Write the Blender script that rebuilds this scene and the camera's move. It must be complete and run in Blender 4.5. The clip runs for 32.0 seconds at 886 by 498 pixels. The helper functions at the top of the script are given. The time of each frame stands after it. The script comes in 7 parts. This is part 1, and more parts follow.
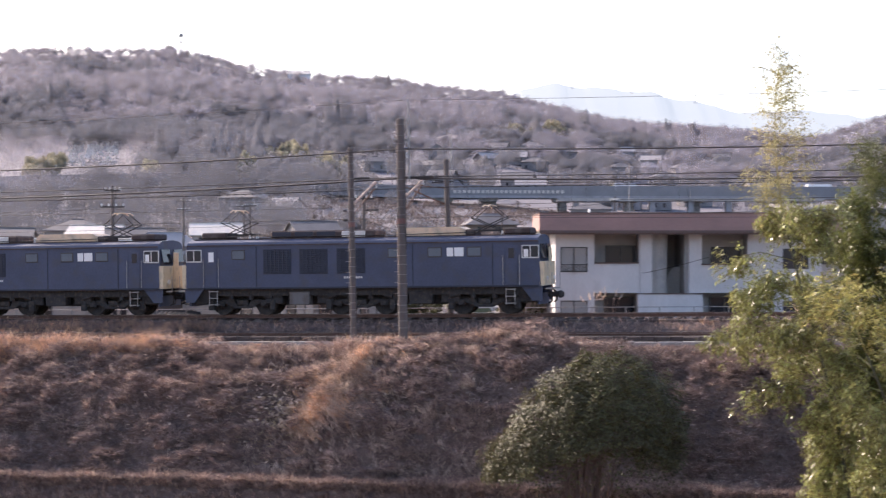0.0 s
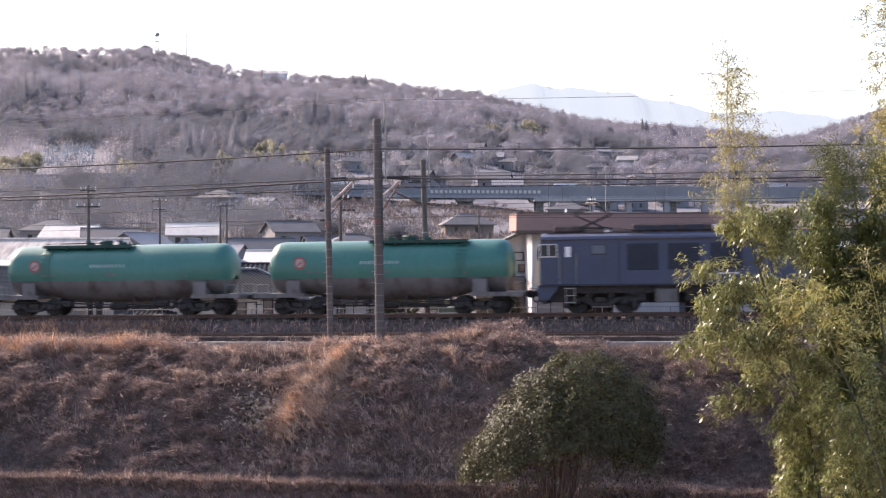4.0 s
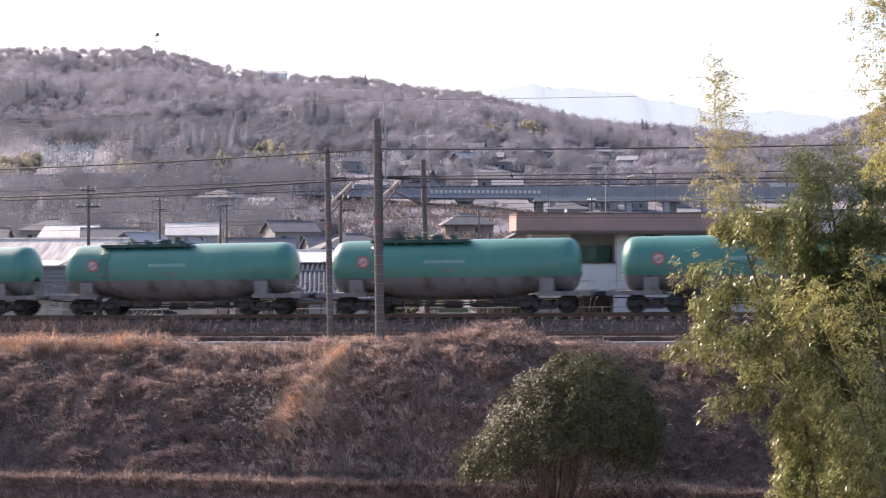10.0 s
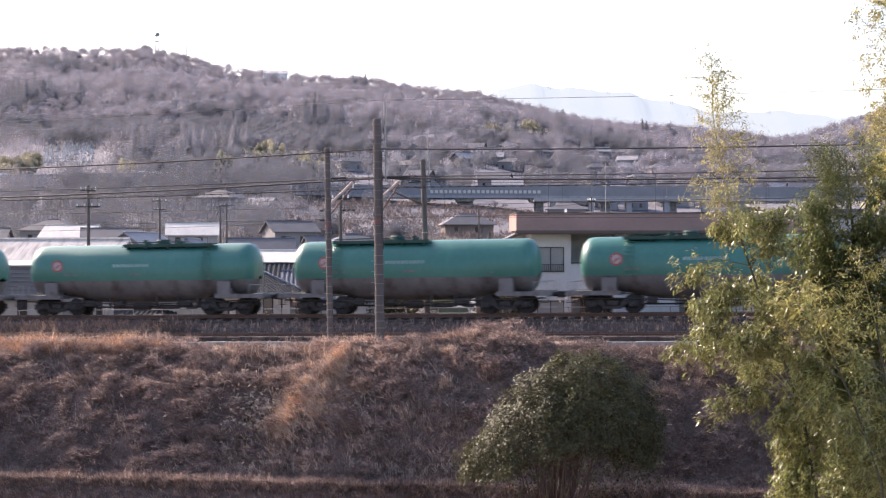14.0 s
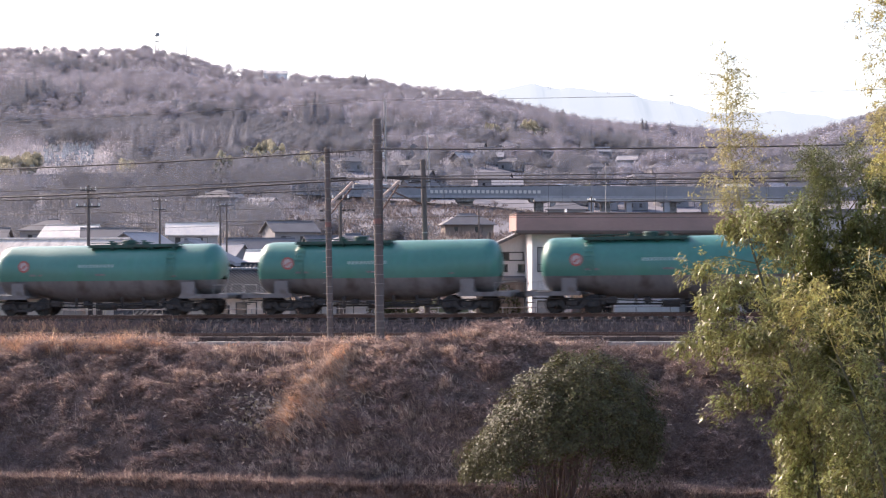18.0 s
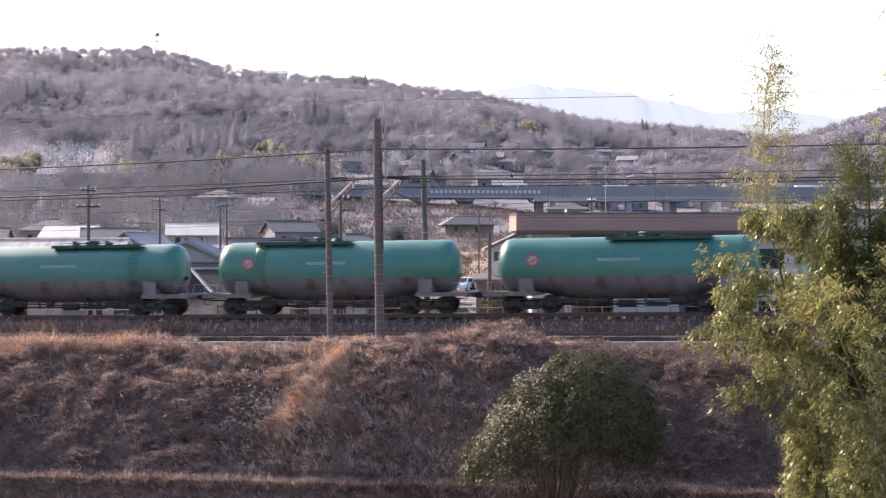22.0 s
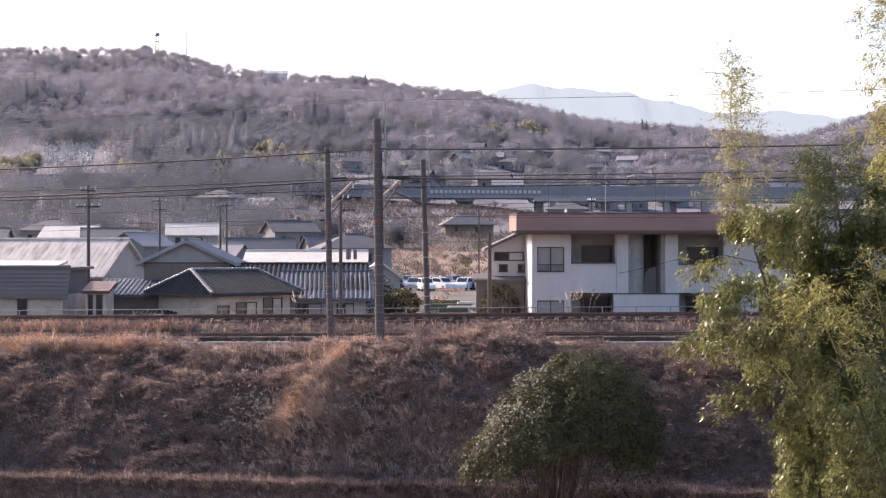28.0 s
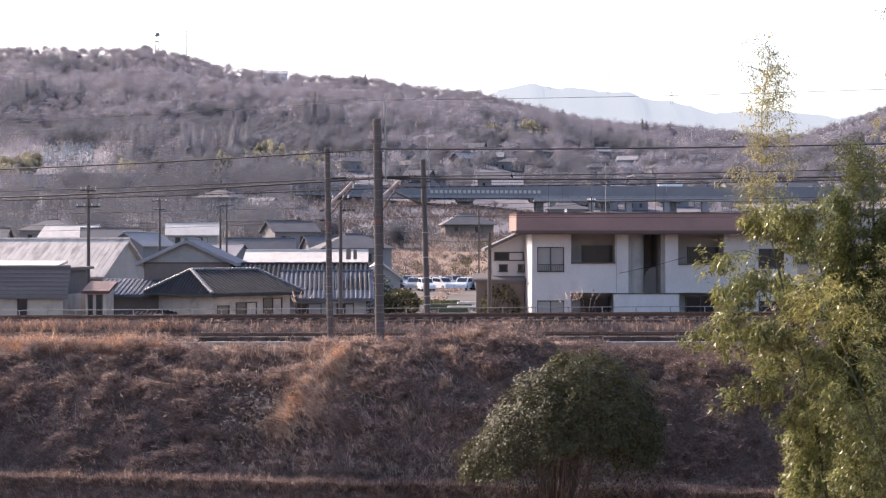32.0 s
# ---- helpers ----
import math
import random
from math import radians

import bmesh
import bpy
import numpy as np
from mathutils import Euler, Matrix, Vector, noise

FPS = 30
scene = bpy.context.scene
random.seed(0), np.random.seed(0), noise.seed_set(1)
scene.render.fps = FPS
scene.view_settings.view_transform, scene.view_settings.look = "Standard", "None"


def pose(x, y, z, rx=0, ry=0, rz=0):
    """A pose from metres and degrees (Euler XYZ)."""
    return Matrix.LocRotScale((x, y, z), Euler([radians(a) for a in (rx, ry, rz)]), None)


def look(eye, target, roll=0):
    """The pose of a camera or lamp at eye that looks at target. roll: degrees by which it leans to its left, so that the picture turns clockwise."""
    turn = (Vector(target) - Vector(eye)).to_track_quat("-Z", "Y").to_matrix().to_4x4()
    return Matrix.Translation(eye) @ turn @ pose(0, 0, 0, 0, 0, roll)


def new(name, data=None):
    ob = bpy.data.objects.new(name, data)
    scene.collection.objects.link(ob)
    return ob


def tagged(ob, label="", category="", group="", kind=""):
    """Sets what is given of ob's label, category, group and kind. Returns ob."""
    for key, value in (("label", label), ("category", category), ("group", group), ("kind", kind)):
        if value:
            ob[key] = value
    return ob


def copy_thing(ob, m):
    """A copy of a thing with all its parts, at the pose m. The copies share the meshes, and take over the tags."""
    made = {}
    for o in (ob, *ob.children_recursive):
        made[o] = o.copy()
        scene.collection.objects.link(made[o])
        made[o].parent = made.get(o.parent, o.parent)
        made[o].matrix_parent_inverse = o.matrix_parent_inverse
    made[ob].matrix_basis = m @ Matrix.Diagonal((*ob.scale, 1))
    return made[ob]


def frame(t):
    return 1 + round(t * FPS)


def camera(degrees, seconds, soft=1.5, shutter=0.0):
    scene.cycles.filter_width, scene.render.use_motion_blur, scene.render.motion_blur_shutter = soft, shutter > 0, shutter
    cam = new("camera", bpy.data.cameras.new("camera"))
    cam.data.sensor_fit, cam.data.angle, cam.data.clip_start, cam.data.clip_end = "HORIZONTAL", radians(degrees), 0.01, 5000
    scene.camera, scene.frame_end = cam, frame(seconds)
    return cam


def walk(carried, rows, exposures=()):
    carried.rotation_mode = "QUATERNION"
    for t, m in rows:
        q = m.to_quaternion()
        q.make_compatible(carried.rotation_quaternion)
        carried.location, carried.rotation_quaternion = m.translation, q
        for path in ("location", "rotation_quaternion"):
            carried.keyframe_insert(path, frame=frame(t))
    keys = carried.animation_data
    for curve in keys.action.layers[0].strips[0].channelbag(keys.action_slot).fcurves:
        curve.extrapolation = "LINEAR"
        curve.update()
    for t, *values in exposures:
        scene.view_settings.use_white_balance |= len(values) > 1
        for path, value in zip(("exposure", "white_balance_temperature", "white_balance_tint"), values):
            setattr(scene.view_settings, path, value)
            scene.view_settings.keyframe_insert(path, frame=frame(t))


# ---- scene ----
ZC = 3.00                      # lens height above the far rail
cam = camera(32, 32.0, soft=1.25, shutter=0.5)
# the tripod head swings left to right at the start and then rests
SWING = [(0, 0.859), (0.1, 0.40), (0.2, 0.03), (0.3, -0.12), (0.5, -0.126), (1.5, -0.126), (1.6, -0.09),
         (1.7, -0.045), (1.8, -0.02), (2.0, 0.025), (2.5, 0.012), (5.5, 0.0), (32, 0.0)]
walk(cam, [(t, pose(0, 0, ZC, 90, 0, a)) for t, a in SWING], exposures=[(0, 1.27, 6330, 20), (3, 1.21, 6330, 20), (6, 1.28, 6330, 20), (25, 1.27, 6330, 20), (28, 1.04, 6330, 20), (32, 1.06, 6330, 20)])

# ---- light: low sun behind the railway, clear winter sky ----
SUN_AZ, SUN_EL = -47.0, 31.0   # degrees from straight ahead, and above the horizon
world = bpy.data.worlds.new("sky")
scene.world = world
world.use_nodes = True
wn = world.node_tree.nodes
sky = wn.new("ShaderNodeTexSky")
sky.sky_type = "NISHITA"
sky.sun_disc = False
sky.sun_elevation, sky.sun_rotation = radians(SUN_EL), radians(SUN_AZ)
sky.air_density, sky.dust_density, sky.ozone_density = 1.0, 2.8, 1.0
wn["Background"].inputs["Strength"].default_value = 0.15
world.node_tree.links.new(sky.outputs[0], wn["Background"].inputs["Color"])
sun = new("sun", bpy.data.lights.new("sun", "SUN"))
sun.data.energy, sun.data.angle, sun.data.color = 3.8, radians(0.6), (1.0, 0.84, 0.66)
_sd = Vector((math.sin(radians(SUN_AZ)) * math.cos(radians(SUN_EL)), math.cos(radians(SUN_AZ)) * math.cos(radians(SUN_EL)), math.sin(radians(SUN_EL))))
sun.matrix_world = look(_sd * 100, (0, 0, 0))

# ---- materials ----
def surface(name, base, rough=0.75, metal=0.0, scale=1.5, vary=0.25, fine=25.0, bump=0.15, grime=None, grime_at=0.62, spec=0.4,
            island=0.0, thin=0.0, stretch=(1, 1, 1), obj=0.0, veil=0.0, canopy=0.0):
    """A procedural surface: broad stains, fine grain and relief; island: change from piece to piece; thin: light let
    through;
    veil: gaps finer than the mesh; canopy: normals tipped one way, so crowns shade as one soft, hazy mass."""
    m = bpy.data.materials.new(name)
    m.use_nodes = True
    nt = m.node_tree
    N, L = nt.nodes, nt.links
    bsdf = N["Principled BSDF"]
    tc = N.new("ShaderNodeTexCoord")
    mp = N.new("ShaderNodeMapping")
    mp.inputs["Scale"].default_value = stretch
    L.new(tc.outputs["Object"], mp.inputs["Vector"])
    big = N.new("ShaderNodeTexNoise")
    big.inputs["Scale"].default_value, big.inputs["Detail"].default_value = scale, 5
    small = N.new("ShaderNodeTexNoise")
    small.inputs["Scale"].default_value, small.inputs["Detail"].default_value = fine, 4
    for n in (big, small):
        L.new(mp.outputs[0], n.inputs["Vector"])
    ramp = N.new("ShaderNodeValToRGB")
    lo = tuple(max(0.0, c * (1 - vary)) for c in base)
    hi = tuple(min(0.95, c * (1 + vary)) for c in base)
    ramp.color_ramp.elements[0].position, ramp.color_ramp.elements[1].position = 0.3, 0.7
    ramp.color_ramp.elements[0].color, ramp.color_ramp.elements[1].color = (*lo, 1), (*hi, 1)
    mixf = N.new("ShaderNodeMath")
    mixf.operation = "MULTIPLY_ADD"
    L.new(small.outputs["Fac"], mixf.inputs[0])
    mixf.inputs[1].default_value = 0.4
    half = N.new("ShaderNodeMath")
    half.operation = "MULTIPLY"
    half.inputs[1].default_value = 0.6
    L.new(big.outputs["Fac"], half.inputs[0])
    L.new(half.outputs[0], mixf.inputs[2])
    L.new(mixf.outputs[0], ramp.inputs["Fac"])
    col = ramp.outputs["Color"]
    if grime:
        gr = N.new("ShaderNodeTexNoise")
        gr.inputs["Scale"].default_value, gr.inputs["Detail"].default_value = scale * 2.3, 6
        L.new(mp.outputs[0], gr.inputs["Vector"])
        gm = N.new("ShaderNodeMapRange")
        gm.inputs["From Min"].default_value, gm.inputs["From Max"].default_value = grime_at - 0.12, grime_at + 0.1
        L.new(gr.outputs["Fac"], gm.inputs["Value"])
        mx = N.new("ShaderNodeMix")
        mx.data_type = "RGBA"
        L.new(gm.outputs[0], mx.inputs["Factor"])
        L.new(col, mx.inputs[6])
        mx.inputs[7].default_value = (*grime, 1)
        col = mx.outputs[2]
    if island or obj:
        hsv = N.new("ShaderNodeHueSaturation")
        src = N.new("ShaderNodeNewGeometry").outputs["Random Per Island"] if island else N.new("ShaderNodeObjectInfo").outputs["Random"]
        k = island or obj
        for sock, a, b in (("Value", 1 - k, 1 + k), ("Hue", 0.5 - k * 0.05, 0.5 + k * 0.05)):
            rg = N.new("ShaderNodeMapRange")
            rg.inputs["To Min"].default_value, rg.inputs["To Max"].default_value = a, b
            L.new(src, rg.inputs["Value"])
            L.new(rg.outputs[0], hsv.inputs[sock])
        L.new(col, hsv.inputs["Color"])
        col = hsv.outputs["Color"]
    L.new(col, bsdf.inputs["Base Color"])
    bsdf.inputs["Roughness"].default_value, bsdf.inputs["Metallic"].default_value = rough, metal
    bsdf.inputs["Specular IOR Level"].default_value = spec
    if bump:
        bp = N.new("ShaderNodeBump")
        bp.inputs["Strength"].default_value, bp.inputs["Distance"].default_value = bump, 0.03
        L.new(mixf.outputs[0], bp.inputs["Height"])
        L.new(bp.outputs[0], bsdf.inputs["Normal"])
    if thin:
        tr = N.new("ShaderNodeBsdfTranslucent")
        L.new(col, tr.inputs["Color"])
        ms = N.new("ShaderNodeMixShader")
        ms.inputs[0].default_value = thin
        L.new(bsdf.outputs[0], ms.inputs[1])
        L.new(tr.outputs[0], ms.inputs[2])
        L.new(ms.outputs[0], N["Material Output"].inputs["Surface"])
        last = ms.outputs[0]
    else:
        last = bsdf.outputs[0]
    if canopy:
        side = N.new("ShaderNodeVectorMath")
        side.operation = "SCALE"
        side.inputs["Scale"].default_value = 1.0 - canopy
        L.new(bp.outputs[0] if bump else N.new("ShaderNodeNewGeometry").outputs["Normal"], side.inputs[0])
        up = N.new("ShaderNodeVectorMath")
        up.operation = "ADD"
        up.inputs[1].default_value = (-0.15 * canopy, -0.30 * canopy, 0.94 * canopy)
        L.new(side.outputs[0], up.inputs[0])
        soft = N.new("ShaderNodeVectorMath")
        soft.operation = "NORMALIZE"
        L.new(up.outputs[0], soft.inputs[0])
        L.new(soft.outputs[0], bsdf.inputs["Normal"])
    if veil:
        gap = N.new("ShaderNodeBsdfTransparent")
        mv = N.new("ShaderNodeMixShader")
        mv.inputs[0].default_value = veil
        L.new(last, mv.inputs[1])
        L.new(gap.outputs[0], mv.inputs[2])
        L.new(mv.outputs[0], N["Material Output"].inputs["Surface"])
    return m


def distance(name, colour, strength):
    """A far backdrop; the haze of miles of air is put in as a pale glow."""
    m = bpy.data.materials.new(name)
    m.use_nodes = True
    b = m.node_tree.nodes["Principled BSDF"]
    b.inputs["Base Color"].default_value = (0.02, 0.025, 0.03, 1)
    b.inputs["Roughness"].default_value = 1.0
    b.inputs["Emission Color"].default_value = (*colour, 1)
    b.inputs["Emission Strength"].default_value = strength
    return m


M = {}
M["soil"] = surface("dry_soil", (0.175, 0.123, 0.098), 0.95, scale=0.5, vary=0.5, fine=9, bump=0.8, grime=(0.09, 0.065, 0.06))
M["ballast"] = surface("ballast", (0.082, 0.060, 0.053), 0.95, scale=1.2, vary=0.5, fine=18, bump=1.0)
M["straw"] = surface("dry_grass", (0.44, 0.325, 0.275), 0.8, scale=0.25, vary=0.5, fine=3, bump=0, island=0.45, thin=0.35)
M["dead"] = surface("withered_grass", (0.262, 0.192, 0.174), 0.85, scale=0.3, vary=0.4, fine=3, bump=0, island=0.5, thin=0.25)
M["reed"] = surface("tall_dry_grass", (0.70, 0.42, 0.27), 0.8, scale=0.6, vary=0.35, fine=4, bump=0, island=0.5, thin=0.25)
# bleached blades; also the pale colour that gives sunlit grass on the bank
M["bleached"] = surface("bleached_grass", (0.66, 0.52, 0.42), 0.8, scale=0.4, vary=0.3, fine=3, bump=0, island=0.35, thin=0.2)
M["brush"] = surface("dark_dead_brush", (0.20, 0.147, 0.130), 0.9, scale=0.4, vary=0.35, fine=3, bump=0, island=0.4, thin=0.15)
M["scrub"] = surface("brown_scrub", (0.175, 0.138, 0.125), 0.9, scale=0.1, vary=0.35, fine=1, bump=0, island=0.35, thin=0.25)
# kerb stone, its brown darkened to give the shade on the ballast shoulders
M["stonework"] = surface("shade_dark_stone_blocks", (0.072, 0.054, 0.048), 0.95, scale=2, vary=0.4, fine=14, bump=0.8, obj=0.3)
M["pale"] = surface("pale_dead_leaf", (0.52, 0.40, 0.26), 0.8, vary=0.2, bump=0, island=0.3, thin=0.3)
M["concrete"] = surface("concrete", (0.30, 0.28, 0.26), 0.9, scale=0.8, vary=0.3, fine=20, bump=0.3, grime=(0.17, 0.15, 0.14))
M["pole"] = surface("pole_concrete", (0.108, 0.092, 0.086), 0.85, scale=1.0, vary=0.3, fine=14, bump=0.3, stretch=(1, 1, 0.25), grime=(0.11, 0.09, 0.08))
M["steel"] = surface("galvanised_steel", (0.34, 0.33, 0.32), 0.5, 0.7, scale=4, vary=0.25, grime=(0.2, 0.11, 0.07), grime_at=0.66)
M["hoop"] = surface("dull_pole_hoop", (0.19, 0.17, 0.16), 0.7, 0.2, scale=4, vary=0.3, bump=0)
M["rust"] = surface("rusty_steel", (0.13, 0.07, 0.05), 0.8, 0.2, scale=3, vary=0.4, bump=0.3)
M["railhead"] = surface("worn_rail", (0.30, 0.26, 0.24), 0.35, 0.8, scale=3, vary=0.2, bump=0.1)
M["black"] = surface("sooty_underframe", (0.035, 0.032, 0.032), 0.8, 0.0, scale=3, vary=0.4, fine=20, bump=0.3, grime=(0.075, 0.058, 0.045))
M["insul"] = surface("white_porcelain", (0.7, 0.68, 0.64), 0.25, vary=0.1, bump=0)
M["wire"] = surface("copper_cable", (0.05, 0.045, 0.045), 0.6, 0.3, vary=0.2, bump=0)
M["brown_steel"] = surface("brown_insulator_bar", (0.50, 0.36, 0.29), 0.6, scale=3, vary=0.25)
M["redband"] = surface("faded_red_band", (0.17, 0.088, 0.078), 0.8, vary=0.2)
M["blue"] = surface("loco_blue", (0.062, 0.073, 0.116), 0.58, scale=0.7, vary=0.22, fine=10, bump=0.05, grime=(0.066, 0.068, 0.085), grime_at=0.64)
M["cream"] = surface("loco_cream", (0.62, 0.49, 0.32), 0.45, scale=1.2, vary=0.15, grime=(0.36, 0.30, 0.23), grime_at=0.65)
M["roofgrey"] = surface("loco_roof", (0.072, 0.050, 0.046), 0.9, scale=1.5, vary=0.35, grime=(0.12, 0.10, 0.085))
M["roofcream"] = surface("cream_roof_cover", (0.72, 0.53, 0.36), 0.55, scale=1, vary=0.15, grime=(0.4, 0.31, 0.23))
M["white"] = surface("white_paint", (0.78, 0.77, 0.75), 0.5, vary=0.08, bump=0.02)
M["sash"] = surface("aluminium_sash", (0.55, 0.55, 0.55), 0.4, 0.6, vary=0.1, bump=0)
# locomotive body panes: grey-blue haze put into the glass colour
M["dimglass"] = surface("haze_pale_window_glass", (0.115, 0.135, 0.160), 0.3, vary=0.2, bump=0)
M["walk"] = surface("grimy_green_walkway", (0.022, 0.066, 0.054), 0.7, scale=2, vary=0.3, bump=0.1, grime=(0.04, 0.045, 0.04))
M["emblem"] = surface("faded_emblem_white", (0.37, 0.32, 0.31), 0.5, vary=0.15, bump=0)
M["louvre"] = surface("dark_louvre", (0.03, 0.034, 0.05), 0.6, vary=0.2, bump=0)
M["tank"] = surface("tank_green", (0.043, 0.160, 0.128), 0.38, scale=0.5, vary=0.18, fine=6, bump=0.04, grime=(0.03, 0.155, 0.11), grime_at=0.68, stretch=(1, 1, 0.5), spec=0.5)
M["tankgrey"] = surface("tank_grey", (0.15, 0.142, 0.142), 0.5, scale=0.6, vary=0.3, fine=8, bump=0.08, stretch=(1, 1, 0.4), grime=(0.075, 0.062, 0.055))
M["framegrey"] = surface("wagon_frame_grey", (0.16, 0.15, 0.15), 0.6, scale=1, vary=0.3, grime=(0.09, 0.072, 0.06))
M["faded"] = surface("faded_white_paint", (0.26, 0.37, 0.35), 0.5, vary=0.15, bump=0)
M["red"] = surface("sign_red", (0.32, 0.075, 0.068), 0.5, vary=0.1, bump=0)
M["plaster"] = surface("white_plaster", (0.60, 0.565, 0.55), 0.85, scale=0.6, vary=0.12, fine=12, bump=0.1, grime=(0.54, 0.505, 0.49), grime_at=0.66, stretch=(1, 1, 0.4))
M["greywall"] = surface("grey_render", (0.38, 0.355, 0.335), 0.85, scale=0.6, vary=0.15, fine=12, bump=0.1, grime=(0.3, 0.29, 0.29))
M["fascia"] = surface("brown_fascia", (0.33, 0.20, 0.175), 0.6, scale=0.7, vary=0.12, fine=10, bump=0.05, stretch=(0.4, 1, 1), grime=(0.27, 0.17, 0.15))
M["gutter"] = surface("dark_brown_gutter", (0.12, 0.075, 0.065), 0.5, vary=0.15)
M["glass"] = surface("dark_window_glass", (0.035, 0.038, 0.045), 0.08, vary=0.15, bump=0, spec=0.6)
M["curtain"] = surface("net_curtain_behind_glass", (0.32, 0.30, 0.29), 0.3, vary=0.15, bump=0)
M["frame"] = surface("dark_window_frame", (0.06, 0.055, 0.055), 0.5, vary=0.1, bump=0)
M["beige"] = surface("beige_render", (0.56, 0.47, 0.39), 0.85, scale=0.7, vary=0.14, fine=12, bump=0.1, grime=(0.4, 0.335, 0.28))
M["brownwall"] = surface("brown_boards", (0.20, 0.155, 0.13), 0.8, scale=1, vary=0.2, stretch=(1, 1, 0.3), bump=0.2)
M["tile"] = surface("dark_roof_tile", (0.045, 0.045, 0.048), 0.7, spec=0.2, scale=1.2, vary=0.3, fine=12, bump=0.15, island=0.25)
M["bluetile"] = surface("blue_roof_tile", (0.105, 0.113, 0.135), 0.6, scale=1.2, vary=0.25, fine=12, bump=0.1, island=0.2)
M["ridgecap"] = surface("pale_ridge_tile", (0.18, 0.18, 0.19), 0.55, scale=2, vary=0.25, island=0.3)
M["greymetal"] = surface("grey_metal_roof", (0.15, 0.14, 0.14), 0.75, 0.0, spec=0.2, scale=0.7, vary=0.2, fine=10, bump=0.05, grime=(0.14, 0.135, 0.145))
M["warmroof"] = surface("weathered_roof_sheet", (0.185, 0.160, 0.152), 0.8, scale=0.7, vary=0.2, fine=10, bump=0.05, spec=0.2, stretch=(0.3, 1, 1))
M["whitemetal"] = surface("pale_metal_roof", (0.60, 0.55, 0.49), 0.65, 0.0, spec=0.25, scale=0.5, vary=0.14, fine=9, bump=0.05, grime=(0.48, 0.45, 0.44))
M["shedroof"] = surface("weathered_shed_roof", (0.52, 0.475, 0.43), 0.7, spec=0.2, scale=0.5, vary=0.2, fine=6, bump=0.05, grime=(0.33, 0.29, 0.27), grime_at=0.58, stretch=(1.6, 0.35, 1))
M["redmetal"] = surface("rusty_red_roof", (0.10, 0.045, 0.040), 0.6, scale=1, vary=0.25, grime=(0.2, 0.1, 0.09))
# hill litter, with the blue-grey of the haze mixed into its colour
M["hillsoil"] = surface("haze_blued_leaf_litter", (0.14, 0.134, 0.152), 0.95, scale=0.02, vary=0.3, fine=0.3, bump=0.3)
M["townsoil"] = surface("yards_and_gardens", (0.095, 0.08, 0.072), 0.95, scale=0.08, vary=0.4, fine=1.0, bump=0.3)
M["field"] = surface("withered_field", (0.22, 0.155, 0.112), 0.95, scale=0.06, vary=0.35, fine=0.8, bump=0.2)
M["bark"] = surface("bark", (0.115, 0.085, 0.075), 0.9, scale=4, vary=0.3, bump=0.5)
# ridge woods: haze is put into these raised, bluish base colours
M["twig"] = surface("haze_paled_twigs", (0.292, 0.288, 0.340), 0.95, scale=0.02, vary=0.16, fine=0.2, bump=0, island=0.06, thin=0.5, veil=0.7, canopy=0.97, spec=0.1)
M["baretwigs"] = surface("haze_paled_twig_mass", (0.315, 0.309, 0.364), 0.95, scale=0.03, vary=0.14, fine=0.9, bump=0, island=0.10, thin=0.45, veil=0.86, canopy=0.95, spec=0.05)
M["conifer"] = surface("haze_paled_conifer", (0.204, 0.209, 0.238), 0.95, scale=0.03, vary=0.16, fine=0.5, bump=0, island=0.10, thin=0.35, veil=0.6, canopy=0.92, spec=0.05)
M["needle"] = surface("haze_paled_conifer_spray", (0.204, 0.209, 0.238), 0.95, scale=0.03, vary=0.16, fine=0.3, bump=0, island=0.06, thin=0.25, veil=0.5, canopy=0.9, spec=0.1)
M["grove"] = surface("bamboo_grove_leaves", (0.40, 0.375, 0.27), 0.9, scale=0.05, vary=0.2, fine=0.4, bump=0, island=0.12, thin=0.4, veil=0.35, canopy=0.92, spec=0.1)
M["bushleaf"] = surface("glossy_bush_leaf", (0.078, 0.076, 0.036), 0.45, scale=0.8, vary=0.35, bump=0, island=0.5, thin=0.42, spec=0.22)
M["bamboo_leaf"] = surface("bamboo_leaf", (0.240, 0.240, 0.088), 0.3, scale=0.7, vary=0.4, fine=5, bump=0, island=0.55, thin=0.4)
M["bamboo_dark"] = surface("dark_bamboo_leaf", (0.128, 0.140, 0.045), 0.34, scale=0.7, vary=0.35, fine=5, bump=0, island=0.45, thin=0.4)
M["bamboo_pale"] = surface("yellowing_bamboo_leaf", (0.36, 0.325, 0.15), 0.5, scale=0.7, vary=0.25, fine=5, bump=0, island=0.35, thin=0.5)
M["bamboo_gold"] = surface("golden_bamboo_leaf", (0.36, 0.33, 0.12), 0.3, scale=0.7, vary=0.35, fine=5, bump=0, island=0.45, thin=0.4)
M["culm"] = surface("bamboo_culm", (0.055, 0.058, 0.032), 0.4, scale=3, vary=0.3, bump=0.05)
M["carwhite"] = surface("white_car_paint", (0.75, 0.75, 0.76), 0.25, vary=0.05, bump=0)
M["carsilver"] = surface("silver_car_paint", (0.42, 0.43, 0.45), 0.25, 0.4, vary=0.08, bump=0)
M["cardark"] = surface("dark_car_paint", (0.035, 0.037, 0.045), 0.25, vary=0.1, bump=0)
M["rubber"] = surface("tyre_rubber", (0.02, 0.02, 0.02), 0.9, vary=0.2, bump=0)
M["green"] = surface("winter_green_turf", (0.12, 0.125, 0.07), 0.9, scale=0.6, vary=0.4, fine=6, bump=0.4)
M["stone"] = surface("grey_stone", (0.55, 0.52, 0.50), 0.6, scale=2, vary=0.3, island=0.3, bump=0)
